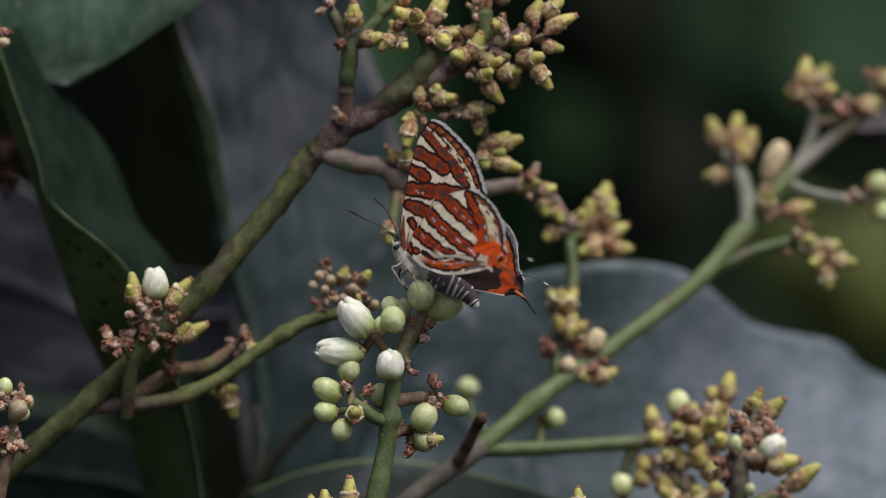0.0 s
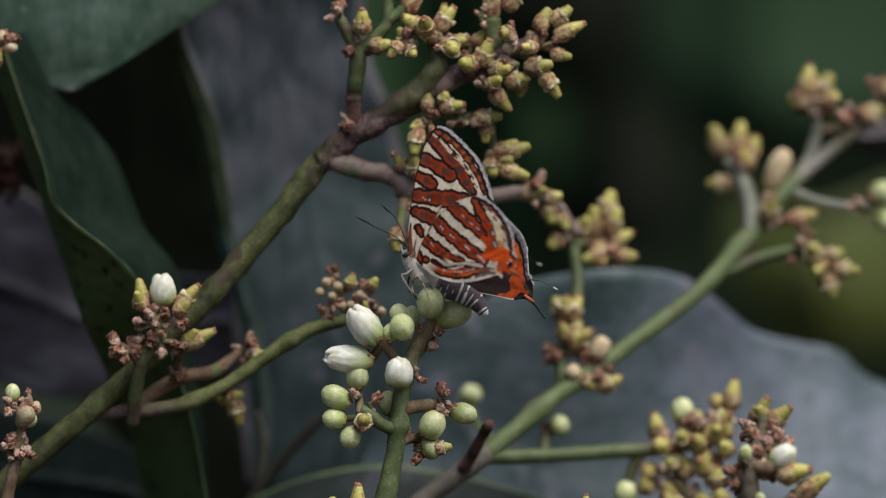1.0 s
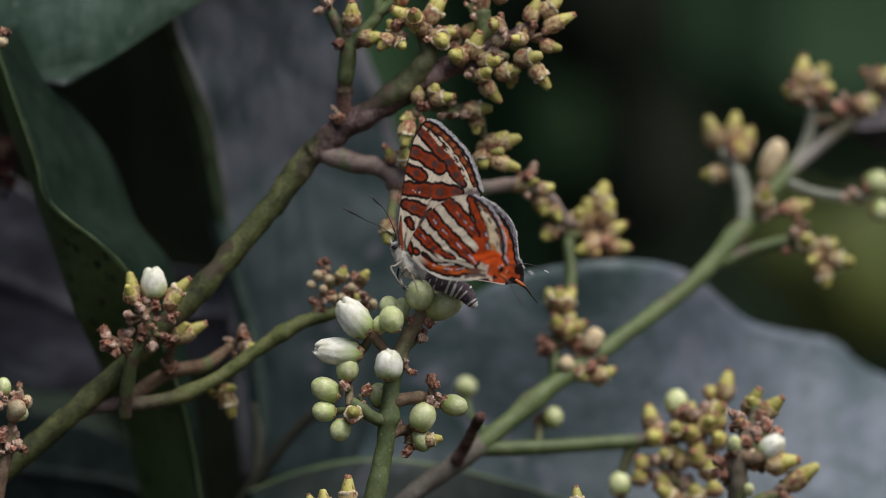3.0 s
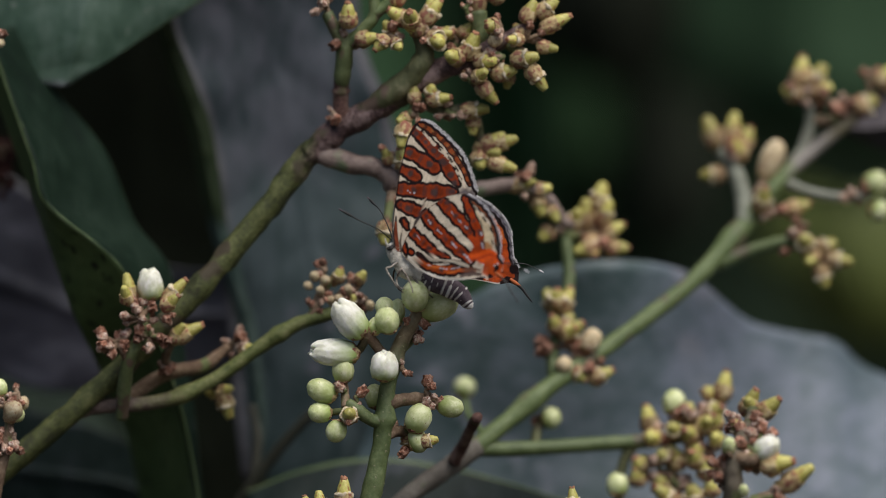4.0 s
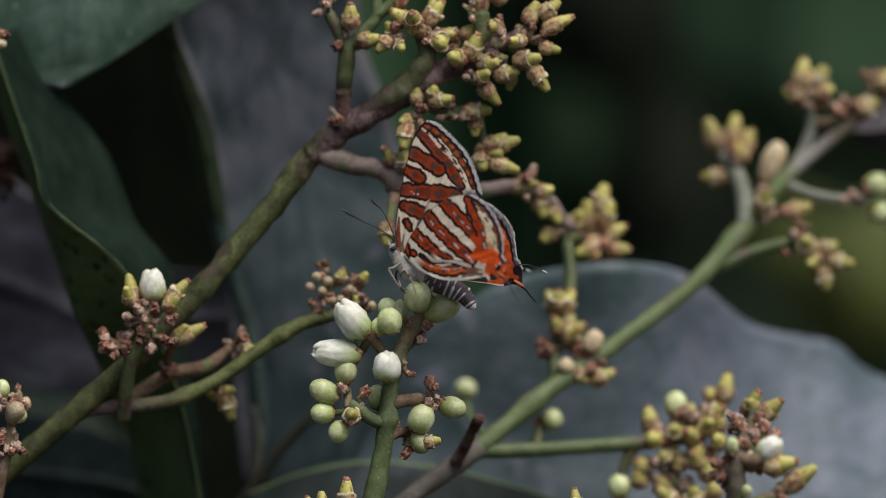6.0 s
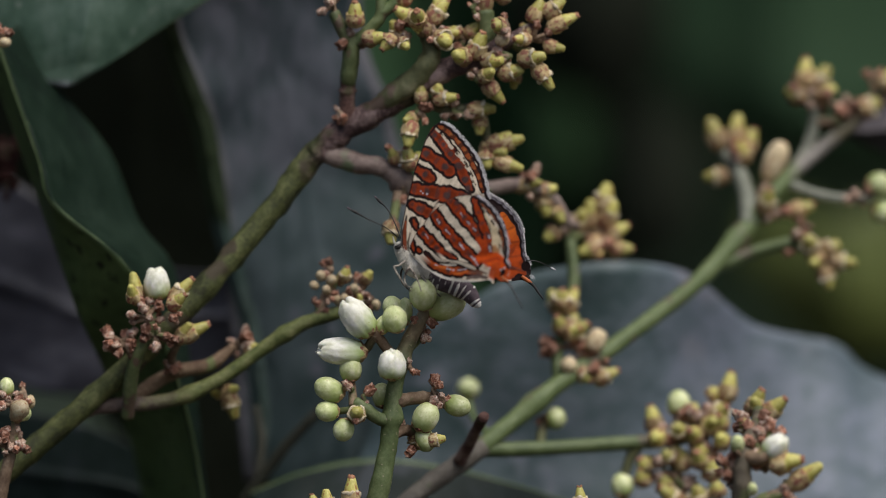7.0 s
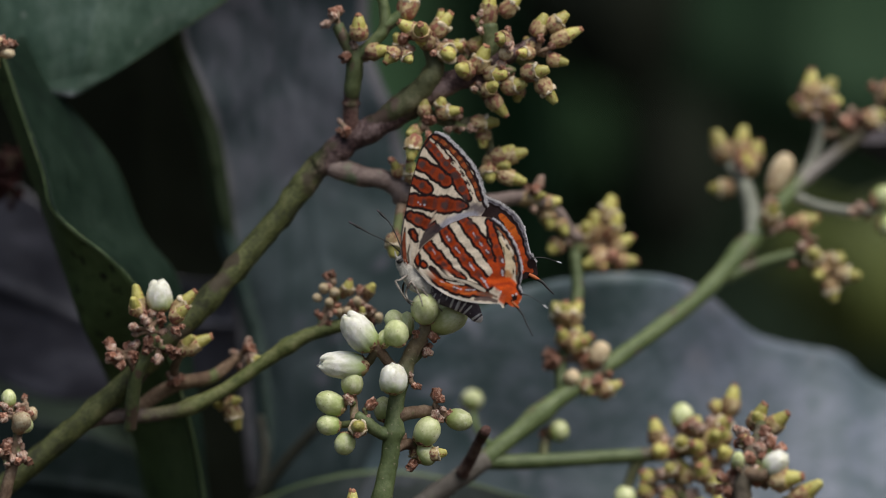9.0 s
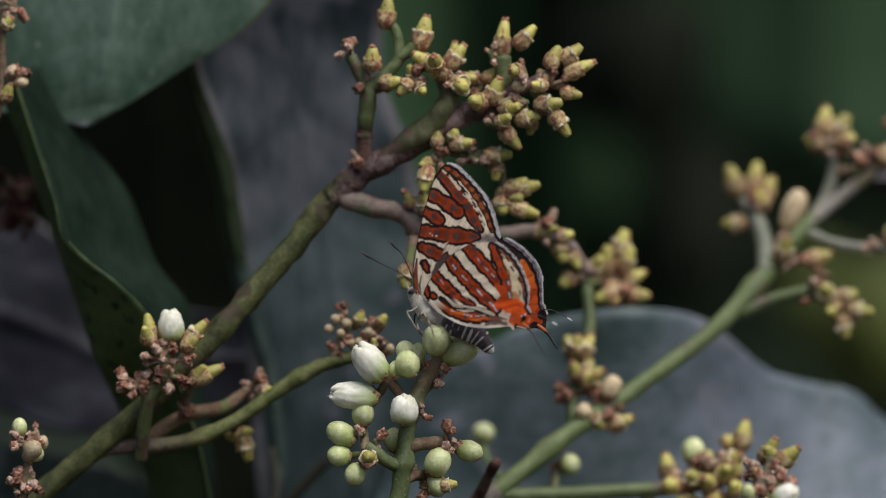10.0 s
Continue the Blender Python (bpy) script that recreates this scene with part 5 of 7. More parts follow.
# ---- the spike of round buds on which the butterfly sits ----
sp = thing("flower_spike", V(-10.02, 2.0, -41.03), "green flower spike with round green buds and white opening buds", "flower spike")
stem(sp, [V(-23.04, 20.0, -56.00), V(-14.59, 10.0, -48.81), V(-10.77, 3.0, -41.81), V(-8.89, 2.0, -32.96), V(-7.62, 2.0, -26.83), V(-7.03, 2.0, -22.35), V(-6.65, 2.0, -18.61), V(-5.68, 2.0, -14.50), V(-4.19, 2.0, -11.14), V(-2.91, 1.5, -8.89), V(-2.39, 1.5, -7.40)],
     [1.6, 1.6, 1.5, 1.4, 1.25, 1.2, 1.1, 1.05, 1.0, 0.8, 0.6], SPIKE_STEM, "stem", nodes=(0.5, 0.7), lumps=0.12, sides=18, steps=12)
stem(sp, [V(-6.28, 2.0, -14.87), V(-8.07, 1.0, -12.62), V(-9.63, 0.0, -10.97)], [0.75, 0.7, 0.8], TWIG, "side_stalk", lumps=0.2)
stem(sp, [V(-9.25, 0.0, -11.27), V(-10.01, 1.0, -12.77), V(-10.76, 2.0, -13.53)], [0.6, 0.6, 0.6], SPIKE_STEM, "side_stalk")
stem(sp, [V(-6.88, 2.0, -22.95), V(-8.89, 1.0, -22.33), V(-10.37, 0.0, -21.19), V(-11.87, 0.0, -20.22)], [1.0, 0.9, 0.8, 0.7], SPIKE_STEM, "side_stalk", lumps=0.15)
stem(sp, [V(-6.43, 2.0, -20.26), V(-3.67, 3.0, -19.75), V(-1.42, 4.0, -19.76), V(0.07, 5.0, -20.60)], [0.95, 0.85, 0.75, 0.6], TWIG, "side_stalk", lumps=0.2)
stem(sp, [V(-7.03, 2.0, -24.59), V(-5.17, 4.0, -24.03), V(-3.67, 5.0, -24.65)], [0.8, 0.7, 0.6], TWIG, "side_stalk", lumps=0.2)
stem(sp, [V(-5.16, 2.0, -13.53), V(-3.89, 4.0, -12.28), V(-2.84, 4.0, -11.15)], [0.7, 0.7, 0.6], TWIG, "side_stalk", lumps=0.2)
stem(sp, [V(-12.09, 0.0, -20.82), V(-12.25, 1.0, -18.60), V(-12.40, 1.0, -17.25)], [0.6, 0.55, 0.5], TWIG, "pedicel", lumps=0.2)
stem(sp, [V(-12.09, 0.0, -21.19), V(-13.74, 1.0, -21.44), V(-14.34, 1.0, -21.44)], [0.5, 0.5, 0.5], TWIG, "pedicel", lumps=0.2)
stem(sp, [V(-12.09, 0.0, -21.42), V(-12.62, 1.0, -22.48), V(-12.85, 1.0, -22.93)], [0.5, 0.5, 0.5], TWIG, "pedicel", lumps=0.2)
ball(sp, V(-2.84, 0.5, -7.62), V(-2.90, -2.5, -4.25), 3.5)
ball(sp, V(-2.39, 3.0, -8.38), V(2.69, 1.0, -6.20), 4.0)
ball(sp, V(-6.27, 0.0, -10.82), V(-7.01, -1.5, -7.60), 3.1)
ball(sp, V(-6.43, 3.0, -8.90), V(-7.48, 3.0, -6.28), 2.5)
ball(sp, V(-5.39, 3.0, -10.02), V(-5.24, 3.0, -6.43), 2.0)
ball(sp, V(-8.66, 0.0, -11.12), V(-7.62, 1.0, -8.89), 2.0)
ball(sp, V(-12.40, 1.0, -17.40), V(-12.46, 0.0, -14.33), 2.85)
ball(sp, V(-13.59, 1.0, -19.42), V(-17.16, 0.0, -17.69), 3.05)
ball(sp, V(-14.12, 1.0, -21.58), V(-17.09, 0.0, -21.34), 2.65)
ball(sp, V(-12.85, 1.0, -22.70), V(-13.96, 0.0, -25.30), 2.65)
cone(sp, V(-11.43, 1.0, -22.11), V(-11.77, -2.4, -21.38), 2.5, False)
ball(sp, V(-8.08, 4.0, -21.04), V(-8.53, 4.0, -17.74), 2.5)
ball(sp, V(-3.37, 3.0, -23.94), V(-1.57, 2.0, -20.48), 3.3)
ball(sp, V(0.07, 5.0, -20.38), V(3.44, 4.0, -21.26), 2.7)
ball(sp, V(-3.67, 4.0, -25.75), V(-1.42, 3.5, -24.77), 3.2)
cone(sp, V(-2.39, 3.0, -25.51), V(0.15, 3.0, -25.06), 2.0, False)
cone(sp, V(-3.67, 5.0, -24.50), V(-3.67, 5.0, -26.75), 2.6, False)
white(sp, V(-9.85, 0.0, -11.30), V(-13.35, -1.0, -6.95), 4.0)
white(sp, V(-10.70, 1.0, -13.75), V(-16.75, 0.0, -13.35), 3.7)
white(sp, V(-6.95, -0.5, -17.15), V(-7.0, -1.6, -13.45), 3.7)
bits(sp, V(-9.10, 0.0, -10.22), 1.3, 4, 1.8)
bits(sp, V(-4.63, 1.0, -15.76), 0.9, 3, 1.6)
bits(sp, V(-12.24, 0.0, -18.58), 0.9, 2, 1.7)
bits(sp, V(-10.75, 0.0, -19.48), 0.9, 2, 1.6)
bits(sp, V(-1.50, 3.0, -18.78), 1.3, 4, 1.6)
bits(sp, V(-0.30, 4.0, -20.51), 0.7, 2, 1.5)
bits(sp, V(-3.14, 3.0, -11.15), 1.3, 4, 1.5)
bits(sp, V(-2.39, 2.0, -9.04), 1.2, 3, 1.5)
bits(sp, V(-5.17, 4.0, -24.25), 1.5, 4, 1.6)
bits(sp, V(-4.42, 5.0, -26.52), 1.2, 2, 1.5)
bits(sp, V(-11.86, -1.0, -22.45), 1.0, 2, 1.4)
bits(sp, V(-8.66, 1.0, -22.70), 0.8, 2, 1.3)
lo = thing("bud_sprig", V(-13.73, 0.0, -40.97), "short sprig with ringed yellow-green buds", "sprig", "bud sprigs")
stem(lo, [V(-16.87, 12.0, -50.39), V(-14.51, 3.0, -45.55), V(-13.73, 0.0, -41.72), V(-13.36, 0.0, -37.99), V(-12.61, 0.0, -34.63)], [0.9, 0.9, 0.9, 0.8, 0.8], TWIG, "stem")
stem(lo, [V(-13.43, 0.0, -37.99), V(-14.85, 0.0, -35.75), V(-15.37, 0.0, -34.26)], [0.6, 0.5, 0.5], TWIG, "twig")
cone(lo, V(-12.46, 0.0, -34.63), V(-12.39, 0.0, -30.15), 2.6)
cone(lo, V(-15.37, 0.0, -34.63), V(-15.75, 0.0, -31.72), 2.0)
cone(lo, V(-16.72, 0.0, -35.00), V(-17.61, 0.0, -32.46), 1.8)
cone(lo, V(-13.73, 0.0, -36.12), V(-11.33, -1.0, -33.86), 2.2)

# ---- the butterfly ----
HINGE = V(-3.88, -1.5, -1.04)
fly = thing("butterfly", HINGE, "rust and cream banded butterfly with orange lobes on a bud", "butterfly")
RED, EDGE, CREAM, SILVER = (0.375, 0.045, 0.006), (0.013, 0.006, 0.006), (0.65, 0.55, 0.42), (0.48, 0.46, 0.5)
BROWN, RUSTY, SMOKE = (0.27, 0.037, 0.008), (0.42, 0.068, 0.010), (0.058, 0.036, 0.034)
ORANGE, UPPER, GOLD, WHITE = (0.60, 0.075, 0.007), (0.026, 0.015, 0.015), (0.55, 0.115, 0.014), (0.62, 0.6, 0.6)


def reach_to(p, line):
    """Signed distance of points p from a line of (x, z, half width), and how far along it they lie."""
    best, where, run = np.full(len(p), 1e9), np.zeros(len(p)), 0.0
    for a, b in zip(line, line[1:] if len(line) > 1 else line):
        a, b = np.array((*a, 0.0)[:3]), np.array((*b, 0.0)[:3])
        ab = (b - a)[:2]
        t = np.clip(((p - a[:2]) @ ab) / max(ab @ ab, 1e-9), 0, 1)
        d = np.linalg.norm(p - a[:2] - t[:, None] * ab, axis=1) - (a[2] + t * (b[2] - a[2]))
        near = d < best
        best = np.where(near, d, best)
        where = np.where(near, run + t * np.linalg.norm(ab), where)
        run += np.linalg.norm(ab)
    return best, where


def wobble(p, k, seed):
    return np.array([noise.noise((x * k + seed, z * k, seed * 1.7)) for x, z in p])


def lay(col, mask, c):
    col[:] = col * (1 - mask[:, None]) + np.array(c) * mask[:, None]


def soft_step(a, b, x):
    t = np.clip((x - a) / (b - a), 0, 1)
    return t * t * (3 - 2 * t)


def inside(d, soft=0.07):
    return 1 - soft_step(-soft, soft, d)


def band(col, p, line, j, fill):
    """A rust band with a dark, uneven border and a smoky, broken middle."""
    d, s = reach_to(p, line)
    d = d + j + 0.06 * np.sin(s * 3.1 + line[0][1]) + 0.03 * np.sin(s * 7.7 + line[0][0])
    lay(col, inside(d - 0.22, 0.08), EDGE)
    lay(col, inside(d + 0.17, 0.13), fill)
    lay(col, inside(d + 0.42, 0.24) * (0.45 + 0.3 * np.sin(s * 2.3 + line[0][0] * 5)), tuple(c * 0.42 for c in fill))
    lay(col, inside(d + 0.3, 0.2) * soft_step(0.2, 0.9, np.sin(s * 4.1 + line[0][0] * 7)) * 0.5, SMOKE)


def dots(col, p, j, places, colour, strength=0.8, soft=0.12):
    for q in places:
        d, s = reach_to(p, [q])
        lay(col, inside(d + j, soft) * strength, colour)


def stroke(col, p, j, line, colour, strength=1.0, soft=0.07):
    d, s = reach_to(p, line)
    lay(col, inside(d + j, soft) * strength, colour)


def veins(col, p, angles, strength=0.2):
    """Fine dark veins that run outwards from the wing's root."""
    a = np.degrees(np.arctan2(p[:, 1], p[:, 0]))
    r = np.linalg.norm(p, axis=1)
    for k in angles:
        d = np.abs(np.radians(a - k - 2.0 * np.sin(r * 0.35 + k))) * r
        lay(col, (1 - soft_step(0.02, 0.08, d)) * strength * soft_step(2, 4, r), (0.09, 0.05, 0.03))


def margin(col, p, line, dark=0.3, fringe=0.08, lilac=0.0):
    """Black line inside the outer rim, lilac grey scales in it, and pale scales on the very edge."""
    d, s = reach_to(p, line)
    d = d + 0.05 * np.sin(s * 5.2)
    lay(col, 1 - soft_step(dark - 0.06, dark + 0.08, d), EDGE)
    lay(col, (1 - soft_step(lilac - 0.12, lilac + 0.05, d)) * (0.62 + 0.25 * np.sin(s * 6.1)), (0.26, 0.235, 0.27))
    lay(col, (1 - soft_step(fringe - 0.03, fringe + 0.05, d)) * 0.6, WHITE)


FORE = [(-0.05, 0.08), (-1.48, 1.54), (-1.75, 4.02), (-1.47, 7.00), (-1.11, 9.36), (-0.80, 11.60), (-0.32, 13.47), (0.26, 15.83), (1.00, 17.45), (1.69, 18.15), (2.43, 18.35), (3.68, 17.67), (5.18, 16.36), (6.68, 14.88), (7.73, 13.40), (8.49, 11.54), (9.02, 9.93), (9.25, 9.06), (8.71, 7.69), (6.99, 6.06), (4.27, 3.81), (1.80, 1.56)]
FORE_TERMEN = [(2.06, 18.30), (2.80, 18.21), (3.68, 17.67), (5.18, 16.36), (6.68, 14.88), (7.73, 13.40), (8.49, 11.54), (9.02, 9.93), (9.25, 9.06)]
HIND = [(-0.03, -0.05), (-0.33, 1.23), (0.98, 3.05), (2.2, 3.95), (3.5, 5.08), (4.72, 5.78), (5.95, 6.2), (7.35, 6.62), (9.08, 6.5), (10.33, 6.19), (11.2, 5.55), (12.22, 4.4), (13.0, 3.05), (13.5, 1.65), (13.82, 0.2), (13.92, -1.0), (13.78, -2.05), (13.5, -3.0), (13.72, -3.82), (13.6, -4.71), (13.1, -5.38), (12.48, -5.68), (11.69, -5.31), (11.09, -5.76), (10.63, -5.17), (8.98, -5.07), (7.25, -4.85), (5.59, -4.4), (3.92, -3.7), (2.56, -2.75), (1.26, -1.68)]
HIND_TERMEN = HIND[9:19]


# the far wing is seen whole: its lobe hangs lower and its rim stands further out
HIND_FAR = [(x + 0.45 * min(1, max(0, x - 11) / 2) * min(1, max(0, z + 5) / 3), z) for x, z in [(-0.03, -0.05), (-0.33, 1.23), (0.85, 3.53), (1.91, 4.41), (3.30, 5.47), (4.61, 6.08), (5.91, 6.35), (7.35, 6.71), (9.08, 6.54), (10.23, 6.09), (11.05, 5.39), (12.03, 4.25), (12.93, 2.52), (13.41, 0.90), (13.51, -0.79), (13.34, -2.57), (13.44, -3.65), (13.79, -4.80), (13.56, -5.89), (13.34, -6.45), (12.72, -6.58), (12.07, -6.30), (10.61, -6.11), (8.76, -5.25), (6.59, -4.35), (4.11, -3.23), (2.44, -2.32), (0.96, -1.19)]]
FAR_TERMEN = [q for q in HIND_FAR[9:18]]


def fore_under(p):
    col = np.tile(np.array(CREAM), (len(p), 1))
    j = 0.13 * wobble(p, 1.3, 3.0) + 0.06 * wobble(p, 3.6, 8.0)
    # pale, unmarked field that the hindwing covers, smoky towards the root
    stroke(col, p, j, [(3.13, 5.64, 0.46), (4.59, 6.45, 0.84), (6.20, 7.27, 0.77), (7.82, 7.78, 0.61)], (0.34, 0.335, 0.38), 0.95, 0.35)
    stroke(col, p, j, [(6.74, 8.63, 0.38), (7.77, 8.83, 0.61), (8.69, 8.42, 0.69), (9.09, 9.33, 0.46)], (0.10, 0.082, 0.092), 0.9, 0.5)
    band(col, p, [(0.96, 17.28, 0.50), (1.59, 16.64, 0.71), (2.61, 15.73, 0.81), (3.57, 14.59, 0.86), (4.45, 13.60, 0.86), (5.18, 12.59, 0.86), (5.83, 11.51, 0.81), (6.49, 10.50, 0.60), (6.97, 9.85, 0.30)], j, BROWN)
    band(col, p, [(-0.44, 14.29, 0.71), (0.47, 14.04, 0.86), (1.77, 13.37, 0.76), (2.93, 12.69, 0.91), (3.79, 12.06, 0.81)], j, BROWN)
    band(col, p, [(-0.53, 11.82, 0.60), (0.54, 11.36, 0.81), (1.39, 10.81, 0.71), (1.86, 10.39, 0.20)], j, BROWN)
    band(col, p, [(-0.84, 9.27, 0.81), (0.89, 9.14, 0.86), (2.62, 8.94, 1.06), (4.42, 8.82, 1.06), (5.61, 8.88, 0.76), (6.58, 8.86, 0.40)], j, BROWN)
    band(col, p, [(-0.65, 7.19, 0.65), (0.50, 6.73, 0.81), (1.64, 6.27, 0.86), (2.72, 5.73, 0.50)], j, BROWN)
    band(col, p, [(-0.31, 5.12, 0.30), (-0.06, 4.61, 0.45), (0.20, 4.10, 0.30)], j, BROWN)
    # striped root: white, black and rust lines along the front edge, a smoky wedge behind
    stroke(col, p, j, [(0.72, 2.93, 0.11), (1.26, 4.07, 0.46), (1.97, 4.99, 0.69), (2.76, 5.63, 0.69), (3.43, 5.65, 0.38)], (0.045, 0.034, 0.038), 0.95, 0.12)
    stroke(col, p, 0, [(-1.27, 5.60, 0.11), (-1.39, 3.36, 0.31), (-1.16, 1.50, 0.34), (-0.51, 0.26, 0.27)], EDGE, 0.95)
    stroke(col, p, j, [(-1.31, 4.85, 0.09), (-1.32, 3.36, 0.18), (-1.09, 1.51, 0.21), (-0.52, 0.41, 0.15)], (0.22, 0.05, 0.02), 0.95)
    stroke(col, p, 0, [(-1.62, 5.21, 0.06), (-1.76, 3.34, 0.11), (-1.53, 1.41, 0.12), (-0.96, 0.24, 0.10)], (0.62, 0.57, 0.5))
    stroke(col, p, 0, [(-0.57, 3.39, 0.08), (-0.75, 2.19, 0.15), (-0.55, 1.01, 0.14)], EDGE, 0.85)
    stroke(col, p, 0, [(-0.19, 3.26, 0.06), (-0.44, 2.06, 0.08), (-0.23, 0.72, 0.09)], (0.6, 0.54, 0.46))
    # rust patches along the outer margin, parted by dark veins
    rim = [(1.98, 17.79, 0.31), (3.13, 17.18, 0.39), (4.29, 16.42, 0.39), (5.49, 15.07, 0.39), (6.46, 13.71, 0.35), (7.28, 12.41, 0.35), (7.95, 11.10, 0.31), (8.54, 9.79, 0.23)]
    d, s = reach_to(p, rim)
    lay(col, inside(d + j - 0.12), EDGE)
    beads = soft_step(-0.6, 0.1, np.sin(s * 4.6 + 0.6 + 0.8 * np.sin(s * 1.3)))
    lay(col, inside(d + j + 0.08, 0.09) * (0.3 + 0.7 * beads), (0.27, 0.062, 0.017))
    lay(col, inside(d + 0.3, 0.12) * soft_step(0.3, 0.9, np.sin(s * 4.6 - 0.7)) * 0.5, (0.4, 0.2, 0.07))
    for check in ([(1.47, 17.46, 0.17), (1.94, 17.04, 0.17)], [(2.41, 16.69, 0.20), (2.81, 16.27, 0.20)], [(2.97, 16.05, 0.20), (3.28, 15.77, 0.20)], [(3.52, 15.48, 0.22), (3.84, 15.13, 0.22)], [(4.63, 14.43, 0.25), (5.17, 14.01, 0.25)], [(5.34, 13.65, 0.22), (5.73, 13.37, 0.22)], [(6.06, 12.86, 0.23), (6.54, 12.29, 0.23)], [(6.80, 11.64, 0.22), (7.13, 11.06, 0.22)], [(7.15, 10.69, 0.17), (7.47, 10.26, 0.17)], [(7.57, 9.89, 0.14), (7.82, 9.45, 0.14)]):
        stroke(col, p, j, check, CREAM, 0.95, 0.09)
    for check in ([(2.17, 16.90, 0.12), (2.49, 16.62, 0.12)], [(4.16, 14.85, 0.12), (4.63, 14.43, 0.12)], [(5.73, 13.44, 0.12), (6.13, 12.87, 0.12)], [(6.54, 12.29, 0.12), (6.95, 11.64, 0.12)], [(7.05, 11.05, 0.12), (7.38, 10.55, 0.12)]):
        stroke(col, p, j, check, EDGE, 0.85, 0.08)
    dots(col, p, j, [(0.47, 14.04, 0.39), (3.24, 12.56, 0.43), (0.62, 11.29, 0.35), (1.45, 16.56, 0.35), (2.70, 15.44, 0.31), (3.74, 14.30, 0.35), (4.94, 12.88, 0.46), (6.01, 11.07, 0.43), (3.75, 8.78, 0.46), (1.12, 9.08, 0.31), (0.28, 6.72, 0.39), (2.18, 6.00, 0.46), (6.44, 10.05, 0.39), (6.13, 8.91, 0.39)], SMOKE, 0.9, 0.2)
    dots(col, p, j, [(0.31, 9.00, 0.15), (0.61, 8.80, 0.15), (1.15, 8.73, 0.15)], SILVER, 0.8, 0.06)
    stroke(col, p, 0, [(-1.48, 1.54, 0.1), (-1.75, 4.02, 0.1), (-1.47, 7.0, 0.12), (-0.8, 11.6, 0.14), (0.26, 15.83, 0.15), (1.69, 18.15, 0.16)], EDGE, 0.95)
    veins(col, p, (96, 88, 81, 74, 67, 60, 53, 46, 39))
    margin(col, p, FORE_TERMEN, 0.42, 0.05, 0.14)
    return col


def hind_under(p):
    col = np.tile(np.array(CREAM), (len(p), 1))
    j = 0.13 * wobble(p, 1.3, 9.0) + 0.06 * wobble(p, 3.6, 4.0)
    band(col, p, [(-0.05, 2.46, 0.23), (0.08, 1.68, 0.37), (0.19, 0.75, 0.32)], j, RED)
    band(col, p, [(0.88, 0.71, 0.41), (1.01, 0.54, 0.41)], j, RED)
    band(col, p, [(1.88, 0.10, 0.18), (2.30, -0.20, 0.14)], j, RED)
    band(col, p, [(1.40, 3.52, 0.50), (1.91, 2.76, 0.69), (2.56, 1.82, 0.73), (3.23, 1.03, 0.73), (3.83, 0.32, 0.64), (4.58, -0.40, 0.37), (5.43, -0.99, 0.37), (6.35, -1.59, 0.14)], j, RED)
    band(col, p, [(3.73, 5.51, 0.69), (4.09, 4.69, 0.73), (4.57, 3.63, 0.73), (5.61, 2.17, 0.78), (6.58, 0.80, 0.78), (7.76, -0.83, 0.78), (8.50, -1.63, 0.73), (9.23, -2.50, 0.64)], j, RED)
    band(col, p, [(6.50, 6.14, 0.69), (7.03, 5.44, 0.78), (7.61, 4.59, 0.82), (8.25, 3.58, 0.82), (8.77, 2.81, 0.78), (9.49, 1.86, 0.78), (10.05, 0.86, 0.64), (10.46, -0.11, 0.46)], j, RED)
    band(col, p, [(9.98, 5.66, 0.46), (10.25, 4.17, 0.55), (10.66, 2.59, 0.59), (11.07, 1.01, 0.73), (11.32, -0.55, 0.78), (11.34, -1.62, 0.73)], j, RED)
    band(col, p, [(1.38, -0.81, 0.23), (2.30, -1.41, 0.41), (3.66, -2.23, 0.59), (5.11, -2.91, 0.69), (6.59, -3.30, 0.69), (7.95, -3.51, 0.50), (9.10, -3.54, 0.23)], j, RUSTY)
    stroke(col, p, j, [(9.69, 0.46, 0.23), (10.37, -0.25, 0.54), (10.70, -1.21, 0.62), (9.68, -1.96, 0.46)], RED, 1.0, 0.12)
    # rust, black and cream lines inside the outer rim, with short black dashes
    stroke(col, p, j, [(11.17, 3.57, 0.12), (11.64, 2.51, 0.23), (12.18, 1.29, 0.54), (12.41, 0.11, 0.66), (12.26, -1.00, 0.62), (12.05, -1.43, 0.39)], (0.56, 0.45, 0.29))
    stroke(col, p, j, [(10.63, 5.33, 0.19), (11.43, 4.44, 0.27), (12.35, 3.23, 0.27), (13.14, 1.59, 0.25), (13.30, -0.10, 0.23), (13.18, -1.60, 0.23), (13.22, -2.52, 0.15)], EDGE, 0.9)
    stroke(col, p, j, [(10.82, 5.07, 0.07), (11.49, 4.28, 0.11), (12.34, 3.16, 0.11), (13.07, 1.68, 0.10), (13.24, 0.06, 0.09), (13.13, -1.44, 0.08)], (0.30, 0.075, 0.02), 0.95)
    for dash in ([(10.93, 4.68, 0.08), (11.28, 3.86, 0.08)], [(11.46, 4.06, 0.09), (11.81, 3.17, 0.09)], [(12.03, 2.53, 0.14), (12.34, 1.95, 0.14)], [(12.81, 0.88, 0.14), (12.97, 0.33, 0.14)], [(10.94, 3.61, 0.06), (11.13, 2.67, 0.06)], [(12.76, -0.70, 0.09), (12.76, -1.31, 0.09)], [(11.62, 2.29, 0.06), (11.73, 1.36, 0.06)]):
        stroke(col, p, j, dash, EDGE, 0.9, 0.06)
    stroke(col, p, j, [(11.86, -1.17, 0.39), (12.19, -1.60, 0.39)], (0.5, 0.19, 0.05), 0.8, 0.2)
